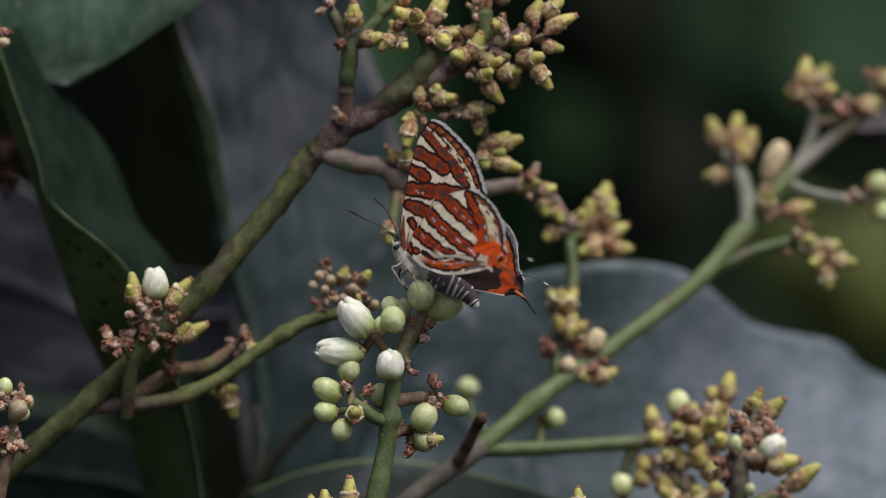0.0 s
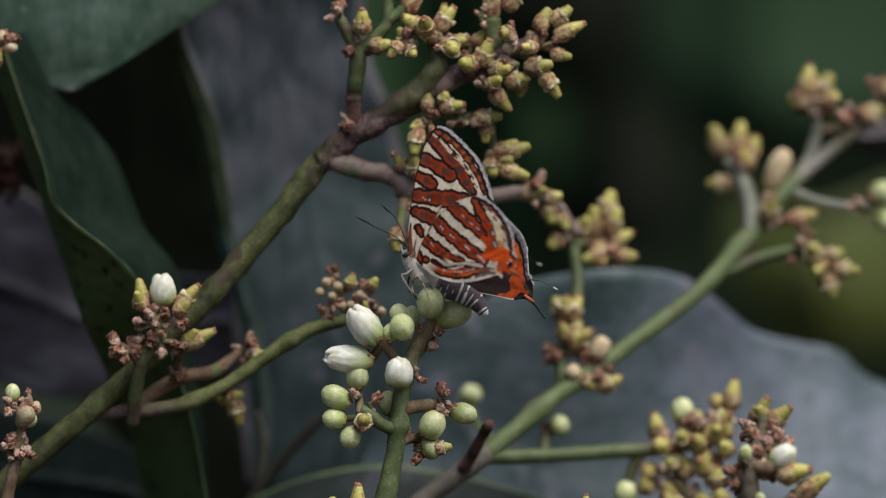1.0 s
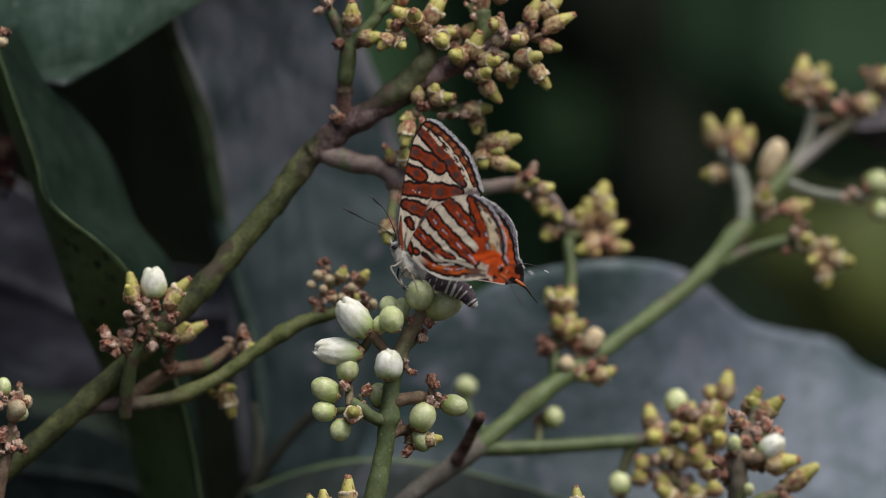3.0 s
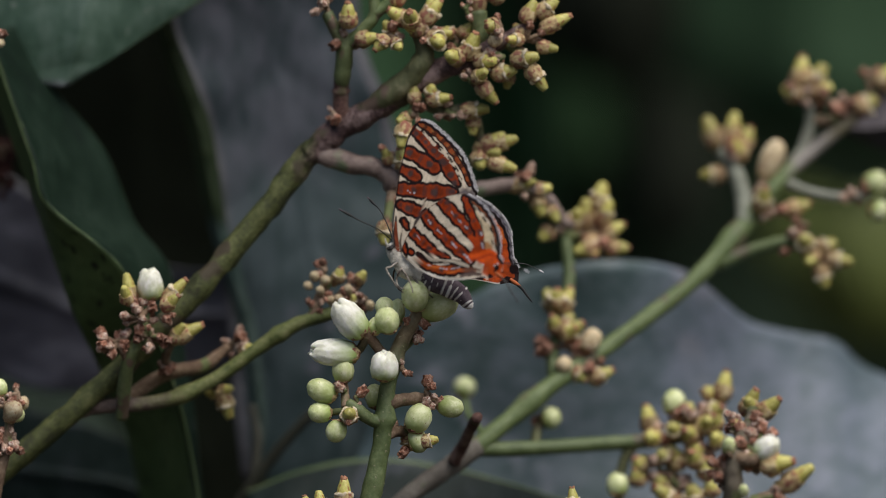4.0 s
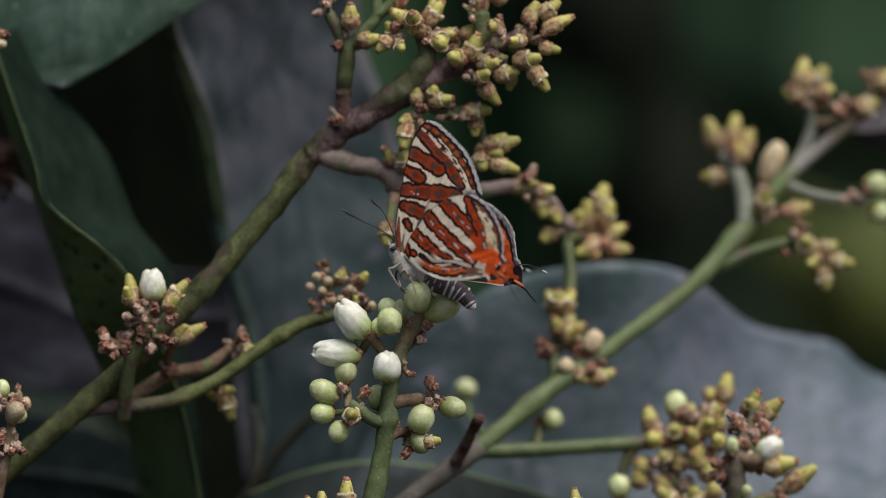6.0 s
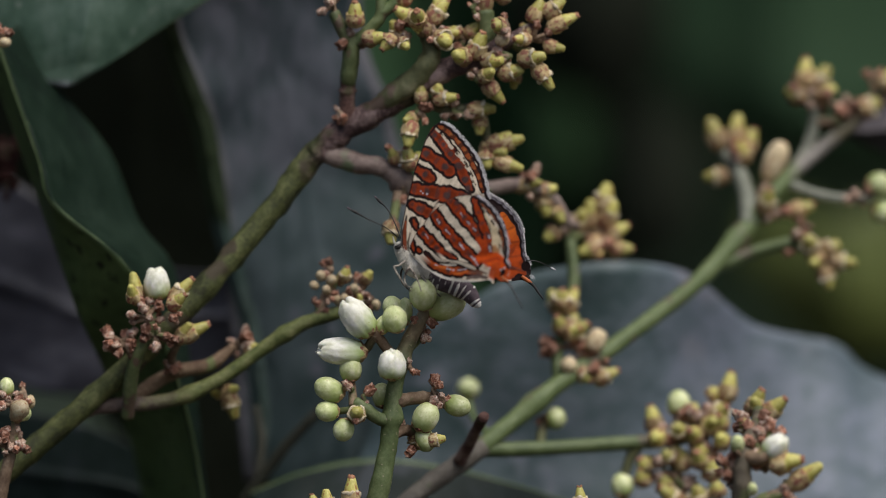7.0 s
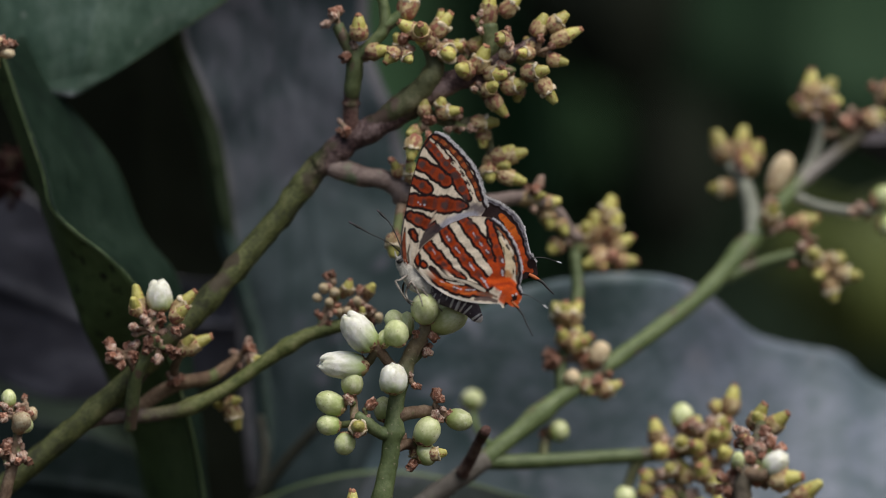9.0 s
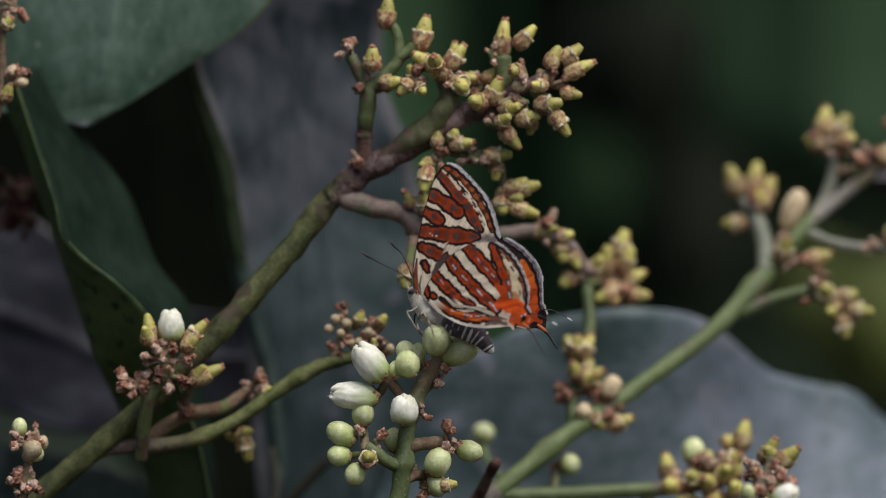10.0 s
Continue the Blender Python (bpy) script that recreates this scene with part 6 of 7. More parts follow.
    stroke(col, p, j, [(7.37, -3.19, 0.23), (8.54, -3.68, 0.39), (9.56, -4.07, 0.39)], (0.24, 0.07, 0.03), 0.85, 0.15)
    for streak in ([(3.15, -1.98, 0.17), (4.21, -2.31, 0.21), (5.28, -2.57, 0.15)], [(5.62, -3.52, 0.12), (6.67, -3.55, 0.17), (7.71, -3.37, 0.11)]):
        stroke(col, p, j, streak, (0.5, 0.11, 0.016), 0.85, 0.12)
    # folds along the inner margin: cream creases between black lines, brown patches, pale edge
    for w, c in ((2.6, EDGE), (1.7, (0.56, 0.48, 0.37))):
        stroke(col, p, j * 0.4, [(x, z, q * w) for x, z, q in [(1.30, -0.19, 0.03), (2.32, -0.65, 0.05), (4.02, -1.22, 0.06), (5.65, -1.71, 0.06), (6.96, -2.22, 0.12), (8.03, -2.84, 0.15), (8.81, -3.34, 0.10)]], c, 0.95)
    stroke(col, p, j * 0.5, [(1.95, -0.52, 0.06), (3.23, -1.33, 0.10), (5.08, -1.92, 0.10), (6.70, -2.48, 0.11), (8.12, -3.39, 0.11)], EDGE, 0.9, 0.06)
    stroke(col, p, j * 0.5, [(3.87, -1.73, 0.05), (4.90, -2.12, 0.12), (6.11, -2.31, 0.09)], (0.6, 0.53, 0.43))
    stroke(col, p, j, [(7.52, -4.43, 0.15), (8.45, -4.35, 0.31), (9.37, -4.42, 0.35), (10.24, -4.78, 0.23)], (0.07, 0.042, 0.04), 0.9, 0.1)
    stroke(col, p, j, [(8.39, -3.66, 0.19), (9.44, -3.82, 0.23), (10.32, -4.19, 0.19)], (0.13, 0.07, 0.05), 0.8, 0.1)
    stroke(col, p, j * 0.5, [(1.73, -1.70, 0.06), (3.43, -2.80, 0.07), (5.39, -3.72, 0.07), (7.74, -3.93, 0.07)], EDGE, 0.7, 0.08)
    stroke(col, p, j * 0.5, [(1.35, -1.64, 0.09), (2.46, -2.57, 0.12), (4.53, -3.81, 0.13), (6.66, -4.60, 0.14), (9.27, -5.16, 0.14), (10.64, -5.22, 0.12)], (0.62, 0.57, 0.5))
    dots(col, p, j, [(0.12, 0.15, 0.23), (0.58, -0.46, 0.23), (1.22, -0.86, 0.19), (0.79, -1.17, 0.14)], EDGE, 0.85, 0.08)
    dots(col, p, j, [(0.48, 0.02, 0.12), (0.84, -0.80, 0.14), (0.28, -0.41, 0.09)], (0.66, 0.63, 0.58), 0.9, 0.06)
    # orange lobe with its dark eyes
    k2 = wobble(p, 0.7, 21.0)
    stroke(col, p, j + k2 * 0.35, [(9.36, -2.06, 0.31), (10.40, -2.38, 0.70), (11.72, -2.81, 1.01), (12.71, -3.50, 1.01), (12.73, -4.49, 0.93), (11.92, -4.82, 0.62), (12.93, -5.28, 0.62)], ORANGE, 1.0, 0.25)
    stroke(col, p, j + k2 * 0.2, [(11.75, -3.80, 0.62), (11.03, -4.60, 0.46), (12.04, -5.06, 0.62), (13.38, -4.21, 0.54)], (0.5, 0.07, 0.009), 0.95, 0.2)
    stroke(col, p, j, [(9.74, -2.73, 0.12), (10.83, -2.60, 0.12), (12.22, -2.51, 0.14), (12.91, -3.08, 0.09)], (0.30, 0.03, 0.008), 0.7, 0.2)
    dots(col, p, j + k2 * 0.3, [(10.93, -4.21, 0.23), (11.60, -3.78, 0.19), (10.41, -3.44, 0.23), (12.42, -3.30, 0.19)], (0.26, 0.03, 0.01), 0.35, 0.3)
    dots(col, p, j, [(1.90, 2.68, 0.31), (3.54, 0.45, 0.39), (4.09, 4.69, 0.31), (4.57, 3.63, 0.35), (6.30, 1.00, 0.31), (7.46, 5.76, 0.43), (8.13, 3.83, 0.31), (8.62, 2.91, 0.31), (9.54, 1.70, 0.35), (11.32, 0.59, 0.39), (11.34, -1.01, 0.43), (4.97, -2.74, 0.35), (6.93, -3.05, 0.35), (8.29, -1.44, 0.31), (5.58, -1.01, 0.19)], SMOKE, 0.8, 0.2)
    margin(col, p, HIND_TERMEN, 0.5, 0.06, 0.2)
    # dark line added along the front edge as shadow against the forewing
    stroke(col, p, 0, [(x, z, 0.07) for x, z in HIND[1:10]], (0.10, 0.055, 0.04), 0.85, 0.08)
    dots(col, p, j * 2, [(12.66, -4.48, 0.35), (12.37, -4.89, 0.27), (11.54, -5.37, 0.31)], EDGE, 1.0, 0.1)
    dots(col, p, j, [(12.95, -3.99, 0.12), (12.47, -4.15, 0.11), (10.93, -3.60, 0.14), (10.79, -5.25, 0.19)], WHITE, 0.8, 0.06)
    veins(col, p, (36, 25, 14, 4, -5, -13, -20, -27), 0.16)
    hind_glints(col, p)
    return col


def hind_glints(col, p):
    """Metallic silver scales in broken strokes along the middle of the bands."""
    speck = wobble(p, 4.2, 12.0)
    for line in ([(2.20, 2.56, 0.08), (2.58, 1.97, 0.08)], [(4.25, 4.14, 0.12), (4.49, 3.64, 0.12)], [(5.35, 2.52, 0.10), (5.80, 1.84, 0.10)], [(7.19, 0.10, 0.12), (7.57, -0.49, 0.12)], [(7.00, 0.43, 0.07), (7.19, 0.10, 0.07)], [(8.50, -1.63, 0.12), (8.96, -2.23, 0.12)], [(9.08, -2.48, 0.11), (9.26, -2.88, 0.11)], [(7.73, 4.34, 0.08), (7.98, 3.85, 0.08)], [(8.50, 3.16, 0.08), (8.82, 2.65, 0.08)], [(9.36, 2.04, 0.08), (9.61, 1.62, 0.08)], [(11.40, 0.65, 0.12), (11.36, 0.35, 0.12)], [(11.29, -0.85, 0.14), (11.37, -1.39, 0.14)], [(4.77, -2.56, 0.07), (5.72, -2.93, 0.07)], [(6.32, -3.03, 0.08), (7.53, -3.14, 0.08)], [(2.96, -1.67, 0.07), (3.54, -1.91, 0.07)]):
        stroke(col, p, 0.14 * speck, line, SILVER, 0.75, 0.09)


def fore_upper(p):
    col = np.tile(np.array(UPPER), (len(p), 1))
    stroke(col, p, 0, [(4.33, 10.08, 0.8), (6.19, 8.21, 0.8)], GOLD, 1.0, 0.2)
    margin(col, p, FORE_TERMEN, 0.5, 0.1)
    return col


def hind_upper(p):
    col = np.tile(np.array(UPPER), (len(p), 1))
    j = 0.25 * wobble(p, 0.9, 5.0) + 0.1 * wobble(p, 2.8, 6.0)
    gold = [(11.71, 2.82, 0.25), (12.12, 1.65, 0.42), (12.41, 0.36, 0.55), (12.40, -0.98, 0.66), (12.30, -2.30, 0.82), (12.20, -3.60, 1.10), (12.00, -4.80, 1.10), (11.30, -5.60, 0.75), (10.20, -5.65, 0.45), (9.20, -5.30, 0.25)]
    d, s = reach_to(p, gold)
    j = j * (1 + 0.6 * soft_step(4.5, 7.0, s))
    lay(col, inside(d + j, 0.12), GOLD)
    lay(col, inside(d + j, 0.12) * soft_step(2.5, 5.0, s) * 0.8, (0.42, 0.05, 0.008))
    lay(col, inside(d + j, 0.12) * 0.5 * soft_step(0.75, 0.95, np.sin(s * 3.4)), (0.2, 0.035, 0.01))
    margin(col, p, FAR_TERMEN, 0.75, 0.12, 0.5)
    lay(col, inside(d + j, 0.12) * soft_step(-0.05, 0.35, wobble(p, 1.1, 17.0)) * soft_step(3.0, 5.5, s) * 0.5, (0.07, 0.02, 0.012))
    stroke(col, p, 0, [(4.1, -3.2, 0.06), (6.6, -4.3, 0.07), (8.8, -5.25, 0.1), (10.6, -6.05, 0.12), (11.6, -6.15, 0.1)], (0.5, 0.44, 0.38))
    dots(col, p, j * 0.4, [(13.22, -4.66, 0.65), (11.89, -6.07, 0.65), (11.32, -6.15, 0.43)], EDGE, 1.0, 0.1)
    return col


def wing(name, outline, front, back, bulge, label, around=460, deep=104):
    """A thin scaled membrane; front faces -y. Colours are the wing's own banding, laid scale by scale."""
    ring = [Vector((x, z, 0)) for x, z in outline]
    ring = spline(ring[-2:] + ring + ring[:2], 24)[48:-48]
    pts = np.array([(q.x, q.y) for q in ring])
    pick = np.linspace(0, len(pts), around, endpoint=False)
    edge = np.stack([np.interp(pick, np.arange(len(pts) + 1), np.append(pts[:, k], pts[0, k])) for k in (0, 1)], 1)
    mid = edge.mean(0)
    s = np.linspace(0, 1, deep)[1:] ** 0.75
    flat = np.concatenate([[mid]] + [mid + k * (edge - mid) for k in s])
    n = len(flat)
    r = np.linalg.norm(flat, axis=1)
    y = bulge * np.sin(np.clip(r / 17, 0, 1) * math.pi) + 0.05 * np.sin(np.arctan2(flat[:, 1], flat[:, 0] + 1e-6) * 26) * np.clip(r / 8, 0, 1)
    co = np.concatenate([np.stack([flat[:, 0], y - 0.03, flat[:, 1]], 1), np.stack([flat[:, 0], y + 0.03, flat[:, 1]], 1)]) * 0.001
    m = around
    faces = []
    for k in range(m):
        q = (k + 1) % m
        faces += [(0, 1 + k, 1 + q), (n, n + 1 + q, n + 1 + k)]
        for i in range(deep - 2):
            a, b, c, d = 1 + i * m + k, 1 + i * m + q, 1 + (i + 1) * m + q, 1 + (i + 1) * m + k
            faces += [(a, d, c, b), (n + a, n + b, n + c, n + d)]
        e, f = 1 + (deep - 2) * m + k, 1 + (deep - 2) * m + q
        faces.append((e, n + e, n + f, f))
    me = bpy.data.meshes.new(name)
    me.from_pydata([tuple(v) for v in co], [], faces)
    rr, aa = np.linalg.norm(flat, axis=1), np.arctan2(flat[:, 1], flat[:, 0] + 1e-6)
    streak = wobble(np.stack([rr * 0.8, aa * 26], 1), 1.0, 51.0)
    grain = 1 + 0.14 * wobble(flat, 1.6, 31.0) + 0.16 * wobble(flat, 7.1, 41.0) + 0.2 * streak
    col = np.clip(np.concatenate([front(flat) * grain[:, None], back(flat) * grain[:, None]]), 0, 1)
    layer = me.color_attributes.new("scales", "FLOAT_COLOR", "POINT")
    layer.data.foreach_set("color", np.concatenate([col, np.ones((2 * n, 1))], 1).ravel())
    me.materials.append(WING)
    me.polygons.foreach_set("use_smooth", [True] * len(me.polygons))
    ob = new(name, me)
    ob.parent = fly
    return tagged(ob, label)


def fringe(parent, line, y, count, size=0.24):
    """The pale hair scales along a wing's outer rim."""
    bm = bmesh.new()
    pts = spline([Vector((x, y, z)) for x, z in line], 40)
    for i in range(count):
        f = i / count * (len(pts) - 2)
        a = pts[int(f)].lerp(pts[int(f) + 1], f % 1)
        t = (pts[int(f) + 1] - pts[int(f)]).normalized()
        out = Vector((-t.z, 0, t.x)) * -1
        if out.x < 0 and out.z < 0:
            out.negate()
        if rnd.random() < 0.2:
            continue
        w = t * 0.035
        tip = a + out * size * rnd.uniform(0.6, 1.2) + t * rnd.uniform(-0.12, 0.12) + Vector((0, rnd.uniform(-0.08, 0.08), 0))
        q = [a - w, a + w, tip + w * 0.5, tip - w * 0.5]
        lo_, hi_ = [bm.verts.new((c + Vector((0, -0.025, 0))) * 0.001) for c in q], [bm.verts.new((c + Vector((0, 0.025, 0))) * 0.001) for c in q]
        bm.faces.new(lo_)
        bm.faces.new(hi_)
        for k in range(4):
            bm.faces.new((lo_[k], lo_[(k + 1) % 4], hi_[(k + 1) % 4], hi_[k]))
    ob = part("fringe", finish(bm, "fringe", FRINGE, False), parent)
    return tagged(ob, "white hair fringe", kind="stuff")


def tail(parent, points, radii, mat, name="tail", label=""):
    me = finish(sweep([Vector((x, y, z)) * 0.001 for x, y, z in points], radii, 8, 6, 0.1), name, mat)
    return part(name, me, parent, None, label)


far_hind = wing("hindwing", HIND_FAR, hind_upper, hind_under, 0.35, "hindwing showing its dark and orange upper side")
far_fore = wing("forewing", FORE, fore_upper, fore_under, 0.25, "forewing mostly hidden behind the other")
near_fore = wing("forewing", FORE, fore_under, fore_upper, -0.25, "cream forewing with rust and black bands")
near_hind = wing("hindwing", HIND, hind_under, hind_upper, -0.35, "cream hindwing with rust bands and orange lobe")
for w_ in (far_fore, near_fore):
    fringe(w_, FORE_TERMEN, 0, 230, 0.22)
for w_, far in ((far_hind, 1), (near_hind, 0)):
    fringe(w_, FAR_TERMEN if far else HIND_TERMEN, 0, 240, 0.24 if far else 0.18)
    x0, z0 = (13.30, -6.75) if far else (13.15, -5.70)
    k = 0.68 if far else 1.0
    tail(w_, [(x0 - 0.5, 0, z0 + 0.4), (x0 + 0.45 * k, 0, z0 - 1.0 * k), (x0 + 1.0 * k, -0.1, z0 - 2.4 * k), (x0 + 1.7 * k, -0.1, z0 - 4.0 * k)],
         [0.26, 0.19, 0.15, 0.09] if far else [0.2, 0.1, 0.08, 0.06], BLACK)
    x1, z1 = (13.60, -3.95)
    tail(w_, [(x1 - 0.2, 0, z1), (x1 + 1.3, 0.1, z1 - 0.5), (x1 + 2.9, 0.1, z1 - 1.7)], [0.13, 0.05, 0.035], BLACK)
    tail(w_, [(x1 + 2.8, 0.1, z1 - 1.62), (x1 + 3.05, 0.1, z1 - 1.85), (x1 + 3.4, 0.1, z1 - 2.15)], [0.05, 0.12, 0.04], FRINGE, "tail_tip", "white tail tip")
    x2, z2 = (13.35, -6.95) if far else (13.10, -5.75)
    tail(w_, [(x2 - 1.0, 0, z2 + 1.1), (x2 - 0.45, 0, z2 + 0.45), (x2 + 0.1, -0.05, z2 - 0.1)], [0.2, 0.3, 0.12], RUST, "lobe", "rust lobe at the tail")


# body, in the thing's space
def body(name, points, radii, mat, label="", sides=16, steps=6, lumps=0.1, parent=None):
    me = finish(sweep([p - HINGE for p in points], radii, sides, steps, lumps), name, mat)
    return part(name, me, parent or fly, None, label)


body("thorax", [V(-5.97, -1.0, 0.97), V(-5.37, -1.0, -0.30), V(-4.18, -1.0, -2.01), V(-2.68, -1.0, -3.36), V(-1.79, -1.0, -3.95)], [0.7, 1.15, 1.45, 1.15, 0.7], FUR, "pale grey furry thorax", lumps=0.25)
body("head", [V(-6.41, -1.0, 0.82), V(-6.04, -1.0, 0.22), V(-5.37, -1.0, -0.52)], [0.35, 0.75, 0.8], FUR, lumps=0.2)
body("eye", [V(-6.26, -1.8, 0.52), V(-6.04, -1.8, 0.15)], [0.52, 0.52], BLACK, lumps=0.0, steps=3)
ab = [V(-2.16, -1.0, -3.50), V(-0.67, -1.0, -4.18), V(1.34, -1.0, -4.85), V(3.06, -1.0, -5.82), V(4.10, -1.0, -7.16), V(4.55, -1.0, -7.68)]
body("abdomen", ab, [0.9, 1.25, 1.38, 1.2, 0.75, 0.2], SLATE, "dark purplish abdomen", lumps=0.05)
line = spline(ab, 10)
for i in range(6, 48, 4):
    q, d = line[i], (line[i + 1] - line[i - 1]).normalized()
    r = float(np.interp(i, [0, 10, 20, 30, 40, 50], [0.93, 1.26, 1.39, 1.21, 0.76, 0.21]))
    tilt = Vector((0.00004 * rnd.uniform(-1, 1), 0, 0))
    body("abdomen_ring", [q - d * 0.00017 - tilt, q, q + d * 0.00017 + tilt], [r * 0.985, r * 1.025, r * 0.985], RING, "white ring", lumps=0.12, steps=3)


def fuzz(name, core, radii, count, size, mat, seed, label):
    """Short hairs that stand off a body part, lying back along it."""
    g = random.Random(seed)
    bm = bmesh.new()
    axis = spline([q - HINGE for q in core], 8)
    for _ in range(count):
        f = g.random() * (len(axis) - 2)
        k = int(f)
        d = (axis[k + 1] - axis[k]).normalized()
        w = Vector((g.gauss(0, 1), g.gauss(-0.5, 1), g.gauss(0, 1)))
        w = (w - d * w.dot(d)).normalized()
        r = float(np.interp(f / (len(axis) - 1), np.linspace(0, 1, len(radii)), radii)) * 0.001
        root = axis[k].lerp(axis[k + 1], f % 1) + w * r * 0.92
        tip = root + (w * 0.55 + d * g.uniform(0.2, 1.0) + Vector((g.gauss(0, 0.25), g.gauss(0, 0.25), g.gauss(0, 0.25)))).normalized() * size * 0.001 * g.uniform(0.5, 1.1)
        side = (tip - root).cross(w).normalized() * 0.000035
        other = w * 0.00003
        a, b, c, t = (bm.verts.new(q) for q in (root - side, root + side, root + other, tip))
        for tri in ((a, b, t), (b, c, t), (c, a, t)):
            bm.faces.new(tri)
    tagged(part(name, finish(bm, name, mat, False), fly, None, label), kind="stuff")


fuzz("fur", [V(-5.97, -1.0, 0.97), V(-5.37, -1.0, -0.30), V(-4.18, -1.0, -2.01), V(-2.68, -1.0, -3.36), V(-1.79, -1.0, -3.95)], [0.7, 1.15, 1.45, 1.15, 0.7], 420, 0.75, FUR, 5, "pale grey hair on the thorax")
fuzz("head_fur", [V(-6.41, -1.0, 0.82), V(-6.04, -1.0, 0.22), V(-5.37, -1.0, -0.52)], [0.35, 0.75, 0.8], 110, 0.4, FRINGE, 6, "white hair between dark lines")
body("palp", [V(-6.41, -1.2, 0.37), V(-6.71, -1.4, 0.97), V(-6.86, -1.5, 1.57)], [0.2, 0.16, 0.08], FUR, sides=8)
for pts, y in (([V(-5.96, -1.4, 1.27), V(-7.75, -2.2, 2.76), V(-9.98, -3.0, 3.80), V(-11.31, -3.4, 4.54)], 0), ([V(-5.82, 0.0, 1.42), V(-6.73, 2.0, 3.66), V(-7.64, 4.0, 5.32), V(-8.39, 5.0, 6.07)], 1)):
    ant = body("antenna", pts, [0.09, 0.07, 0.08, 0.12], BLACK, lumps=0.05, sides=8)
    d = (pts[-1] - pts[-2])
    body("club", [pts[-1] - d * 0.1, pts[-1] + d * 0.4, pts[-1] + d * 0.9], [0.12, 0.2, 0.1], BLACK, sides=8, parent=ant, lumps=0.05)
    body("club_tip", [pts[-1] + d * 0.85, pts[-1] + d * 1.05, pts[-1] + d * 1.2], [0.12, 0.12, 0.05], SLATE, sides=8, parent=ant, lumps=0.05)
for pts in ([V(-5.14, -2.0, -1.56), V(-6.11, -2.6, -2.23), V(-6.70, -2.8, -2.46), V(-5.96, -3.0, -3.80), V(-5.21, -2.6, -4.99), V(-4.47, -2.2, -5.59)],
            [V(-4.62, -2.2, -2.31), V(-5.06, -2.8, -3.05), V(-5.36, -2.6, -3.95), V(-5.06, -2.8, -4.84), V(-4.32, -2.6, -5.14)],
            [V(-4.62, -2.2, -2.61), V(-4.32, -3.0, -2.90), V(-3.87, -3.6, -3.65), V(-3.42, -3.8, -4.61), V(-3.13, -3.7, -5.66)],
            [V(-3.28, -2.0, -3.35), V(-2.38, -2.4, -4.54), V(-1.49, -1.8, -5.44), V(-0.60, -0.6, -6.34)],
            [V(-4.78, 0.0, -2.16), V(-5.68, 1.0, -2.76), V(-5.68, 1.5, -4.41), V(-4.63, 2.0, -5.53)], [V(-2.91, 0.0, -3.51), V(-1.79, 1.0, -4.78), V(-0.67, 2.0, -6.28)]):
    body("leg", pts, [0.17, 0.14, 0.12, 0.1, 0.08], LEG, sides=8, lumps=0.12, steps=5)


# ---- motions ----
def swing(ob, y, rows):
    """Rows: seconds, turn in the wing's plane, lean, opening (degrees), and the shift of the wing's root along x and z (mm)."""
    walk(ob, [(s, pose(dx * 0.001, y * 0.001, dz * 0.001) @ pose(0, 0, 0, tx) @ pose(0, 0, 0, 0, 0, ty) @ pose(0, 0, 0, 0, -th)) for s, th, tx, ty, dx, dz in rows])


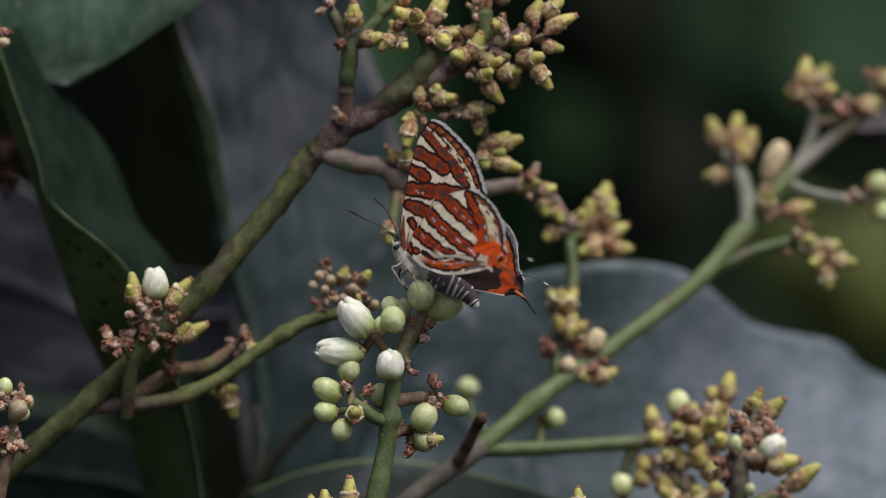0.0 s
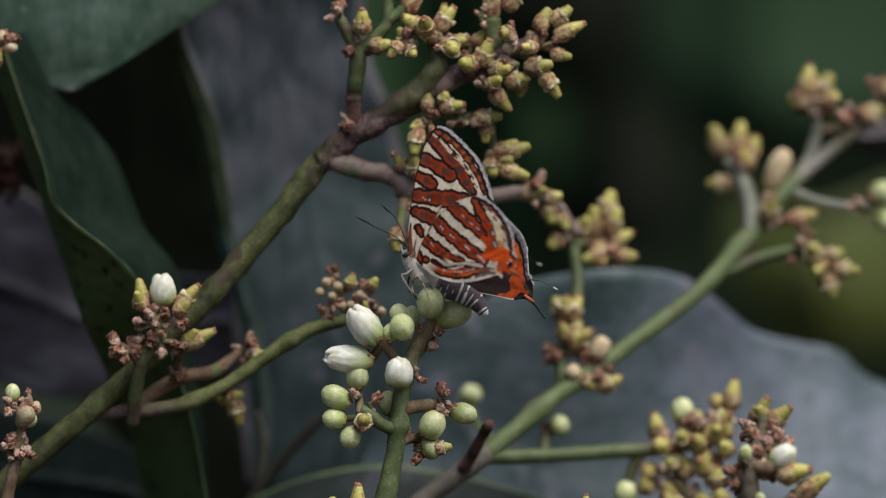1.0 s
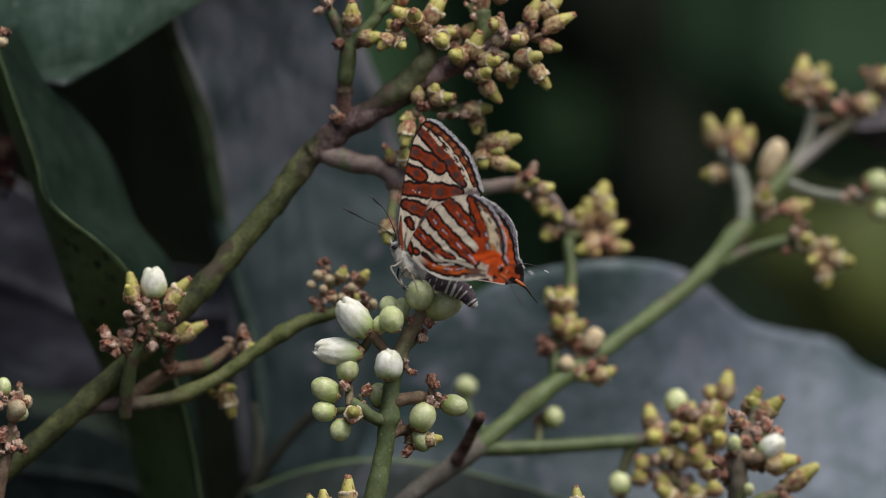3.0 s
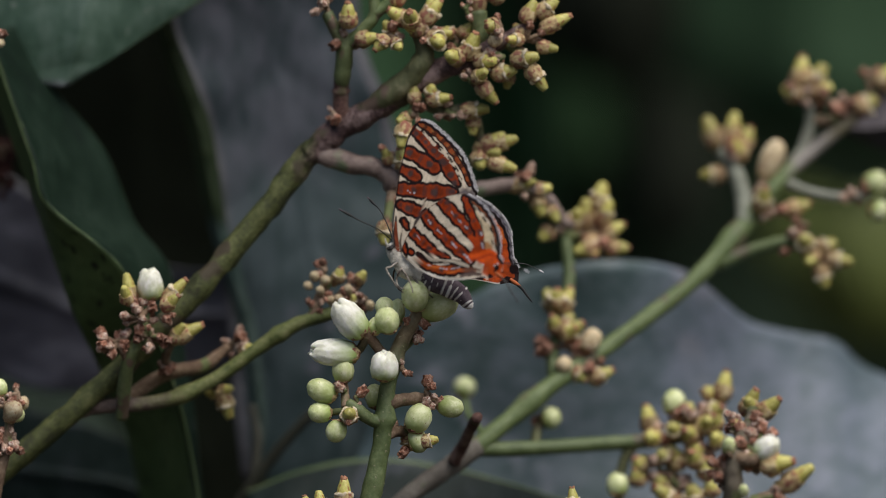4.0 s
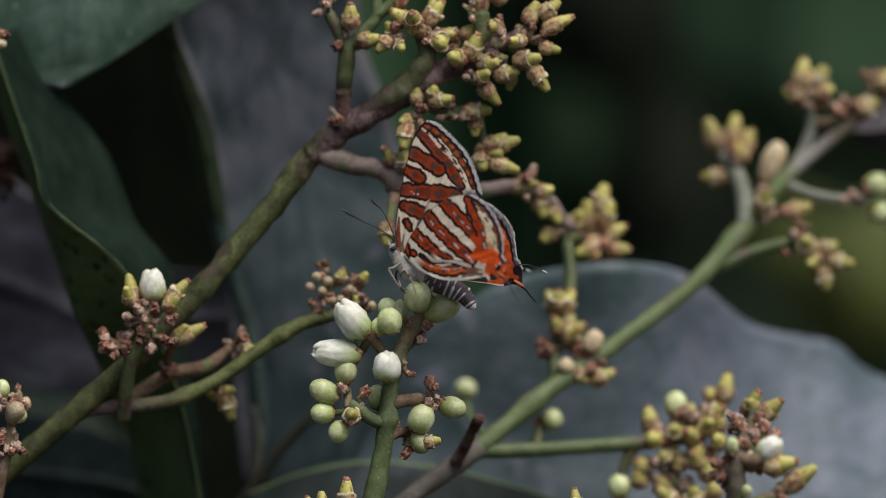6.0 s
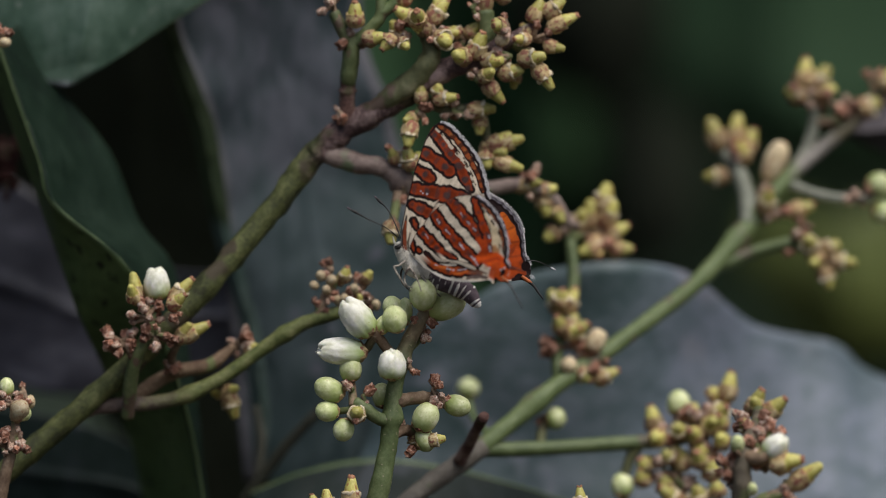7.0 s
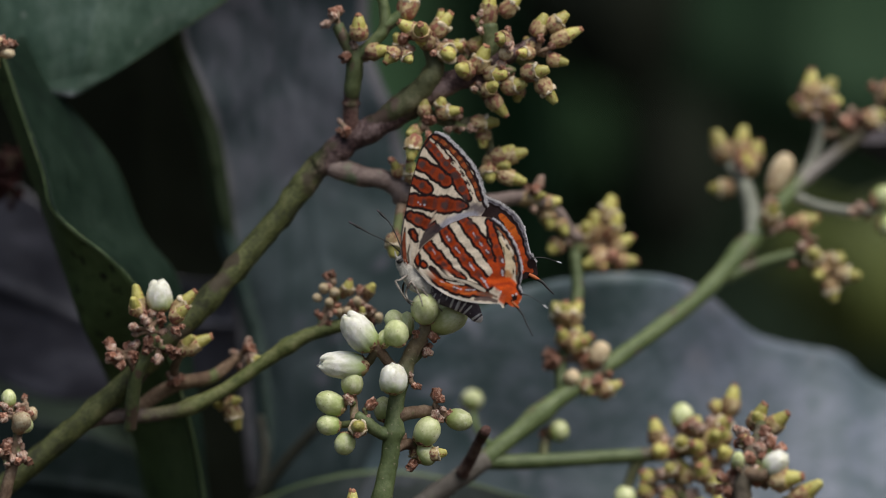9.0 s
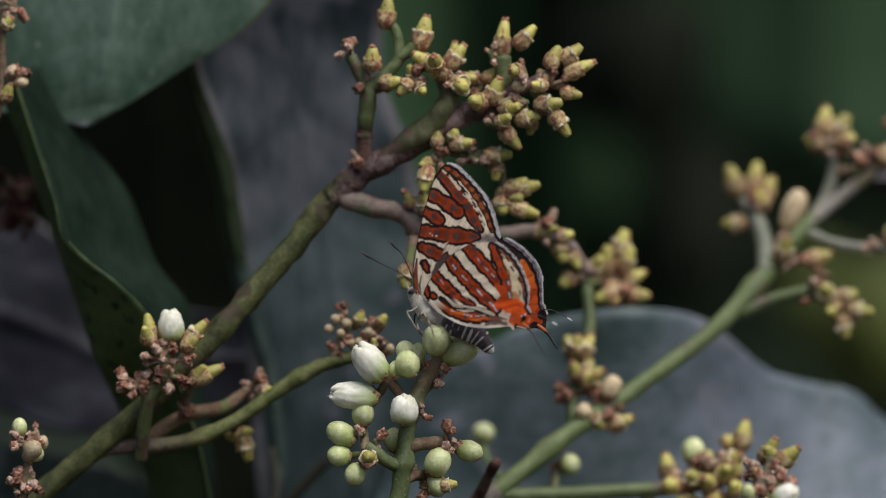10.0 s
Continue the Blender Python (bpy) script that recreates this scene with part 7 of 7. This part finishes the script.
def motions():
    fore = [
        (0, -1.42, -0.01, 0.06, -0.16, -0.30),
        (0.5, -1.42, -0.01, 0.06, -0.16, -0.30),
        (1, -0.75, -0.11, 0.11, -0.46, -0.18),
        (1.6, -0.75, -0.11, 0.11, -0.46, -0.18),
        (2, -1.87, 0.07, 0.07, -0.12, -0.21),
        (2.5, -1.37, 0.00, 0.10, -0.27, -0.29),
        (4, 0.13, 0.06, -0.02, -0.23, -0.17),
        (4.5, -0.11, 0.04, 0.01, -0.27, -0.17),
        (5, -0.36, 0.03, 0.04, -0.31, -0.17),
        (5.6, -0.36, 0.03, 0.04, -0.31, -0.17),
        (6.8, -4.41, 0.06, 0.07, -0.42, -0.31),
        (7, -5.42, 0.07, 0.08, -0.45, -0.34),
        (7.1, -9.98, 0.14, 0.01, -0.58, -0.56),
        (7.3, -12.67, -0.07, 0.19, -0.62, -1.02),
        (7.5, -14.11, 0.27, 0.03, -0.69, -0.49),
        (7.6, -9.98, 0.14, 0.08, -0.52, -0.40),
        (7.7, -4.67, -0.02, 0.13, -0.30, -0.28),
        (8, -2.31, -0.09, 0.16, -0.20, -0.23),
        (8.5, 0.00, 0.00, 0.00, 0.00, 0.00),
        (9, -2.53, 0.22, -0.14, -0.60, 0.03),
        (9.5, -3.26, 0.44, -0.41, -0.69, -0.13),
        (10, -2.26, 0.19, -0.03, -0.58, 0.01)]
    swing(near_fore, -0.45, fore)
    swing(far_fore, 0.45, [(s, th - 1.5, 0, 0, dx, dz) for s, th, tx, ty, dx, dz in fore])
    swing(near_hind, -1.15, [
        (0, 11.39, -15.34, -26.92, -0.34, -0.10),
        (0.5, 11.39, -15.34, -26.92, -0.34, -0.10),
        (1, 14.35, -12.69, -29.60, -0.26, -0.26),
        (1.6, 14.35, -12.69, -29.60, -0.26, -0.26),
        (2, 8.66, -10.52, -26.23, -0.13, -0.13),
        (2.5, 9.13, -7.99, -25.95, -0.14, -0.18),
        (4, 10.21, -8.98, -24.72, -0.23, -0.05),
        (4.5, 10.37, -10.31, -25.20, -0.25, -0.11),
        (5, 10.52, -11.64, -25.69, -0.27, -0.16),
        (5.6, 10.52, -11.64, -25.69, -0.27, -0.16),
        (6.8, 8.20, -7.30, -26.10, -0.27, -0.01),
        (7, 7.62, -6.21, -26.20, -0.27, 0.03),
        (7.1, 5.32, -8.56, -25.84, 0.10, -0.60),
        (7.3, 4.24, -0.07, -26.78, 0.27, -0.99),
        (7.5, 0.07, 1.46, -23.62, -0.03, 0.01),
        (7.6, -0.70, 0.91, -18.33, 0.03, -0.03),
        (7.7, -1.69, 0.20, -11.53, 0.10, -0.07),
        (8, -2.13, -0.11, -8.51, 0.13, -0.09),
        (8.5, -0.42, -4.66, -8.99, 0.06, -0.03),
        (9, 3.27, -4.81, -4.14, -0.05, 0.16),
        (9.5, 7.46, -8.32, -11.22, 0.03, -0.08),
        (10, 9.10, -5.63, -15.74, -0.16, -0.01)])
    swing(far_hind, 1.0, [
        (0, 12.82, -1.65, 10.55, 0.26, -1.48),
        (0.5, 12.82, -1.65, 10.55, 0.26, -1.48),
        (1, 12.40, -1.27, 10.81, 0.38, -0.90),
        (1.6, 12.40, -1.27, 10.81, 0.38, -0.90),
        (2, 13.84, -1.28, 10.64, 0.63, -0.57),
        (2.5, 14.35, -1.01, 9.44, 0.53, -0.53),
        (4, 13.84, -0.48, 9.74, 0.31, -0.10),
        (4.5, 14.91, -0.72, 10.21, 0.32, -0.42),
        (5, 15.97, -0.96, 10.68, 0.33, -0.75),
        (5.6, 15.97, -0.96, 10.68, 0.33, -0.75),
        (6.8, 13.75, -0.58, 7.83, 0.71, 0.08),
        (7, 13.19, -0.49, 7.12, 0.80, 0.29),
        (7.5, 14.26, 0.27, 4.59, 1.53, 1.00),
        (7.6, 16.01, -0.10, 4.56, 1.46, 0.95),
        (7.7, 18.27, -0.57, 4.52, 1.37, 0.90),
        (8, 19.27, -0.78, 4.50, 1.33, 0.87),
        (8.5, 19.47, -0.66, 4.74, 1.11, 0.77),
        (9, 21.51, -0.10, 5.68, 1.18, 0.49),
        (9.5, 15.68, 0.33, 4.72, 1.07, 0.48),
        (10, 10.17, -0.48, 4.28, 1.20, 0.73)])


motions()
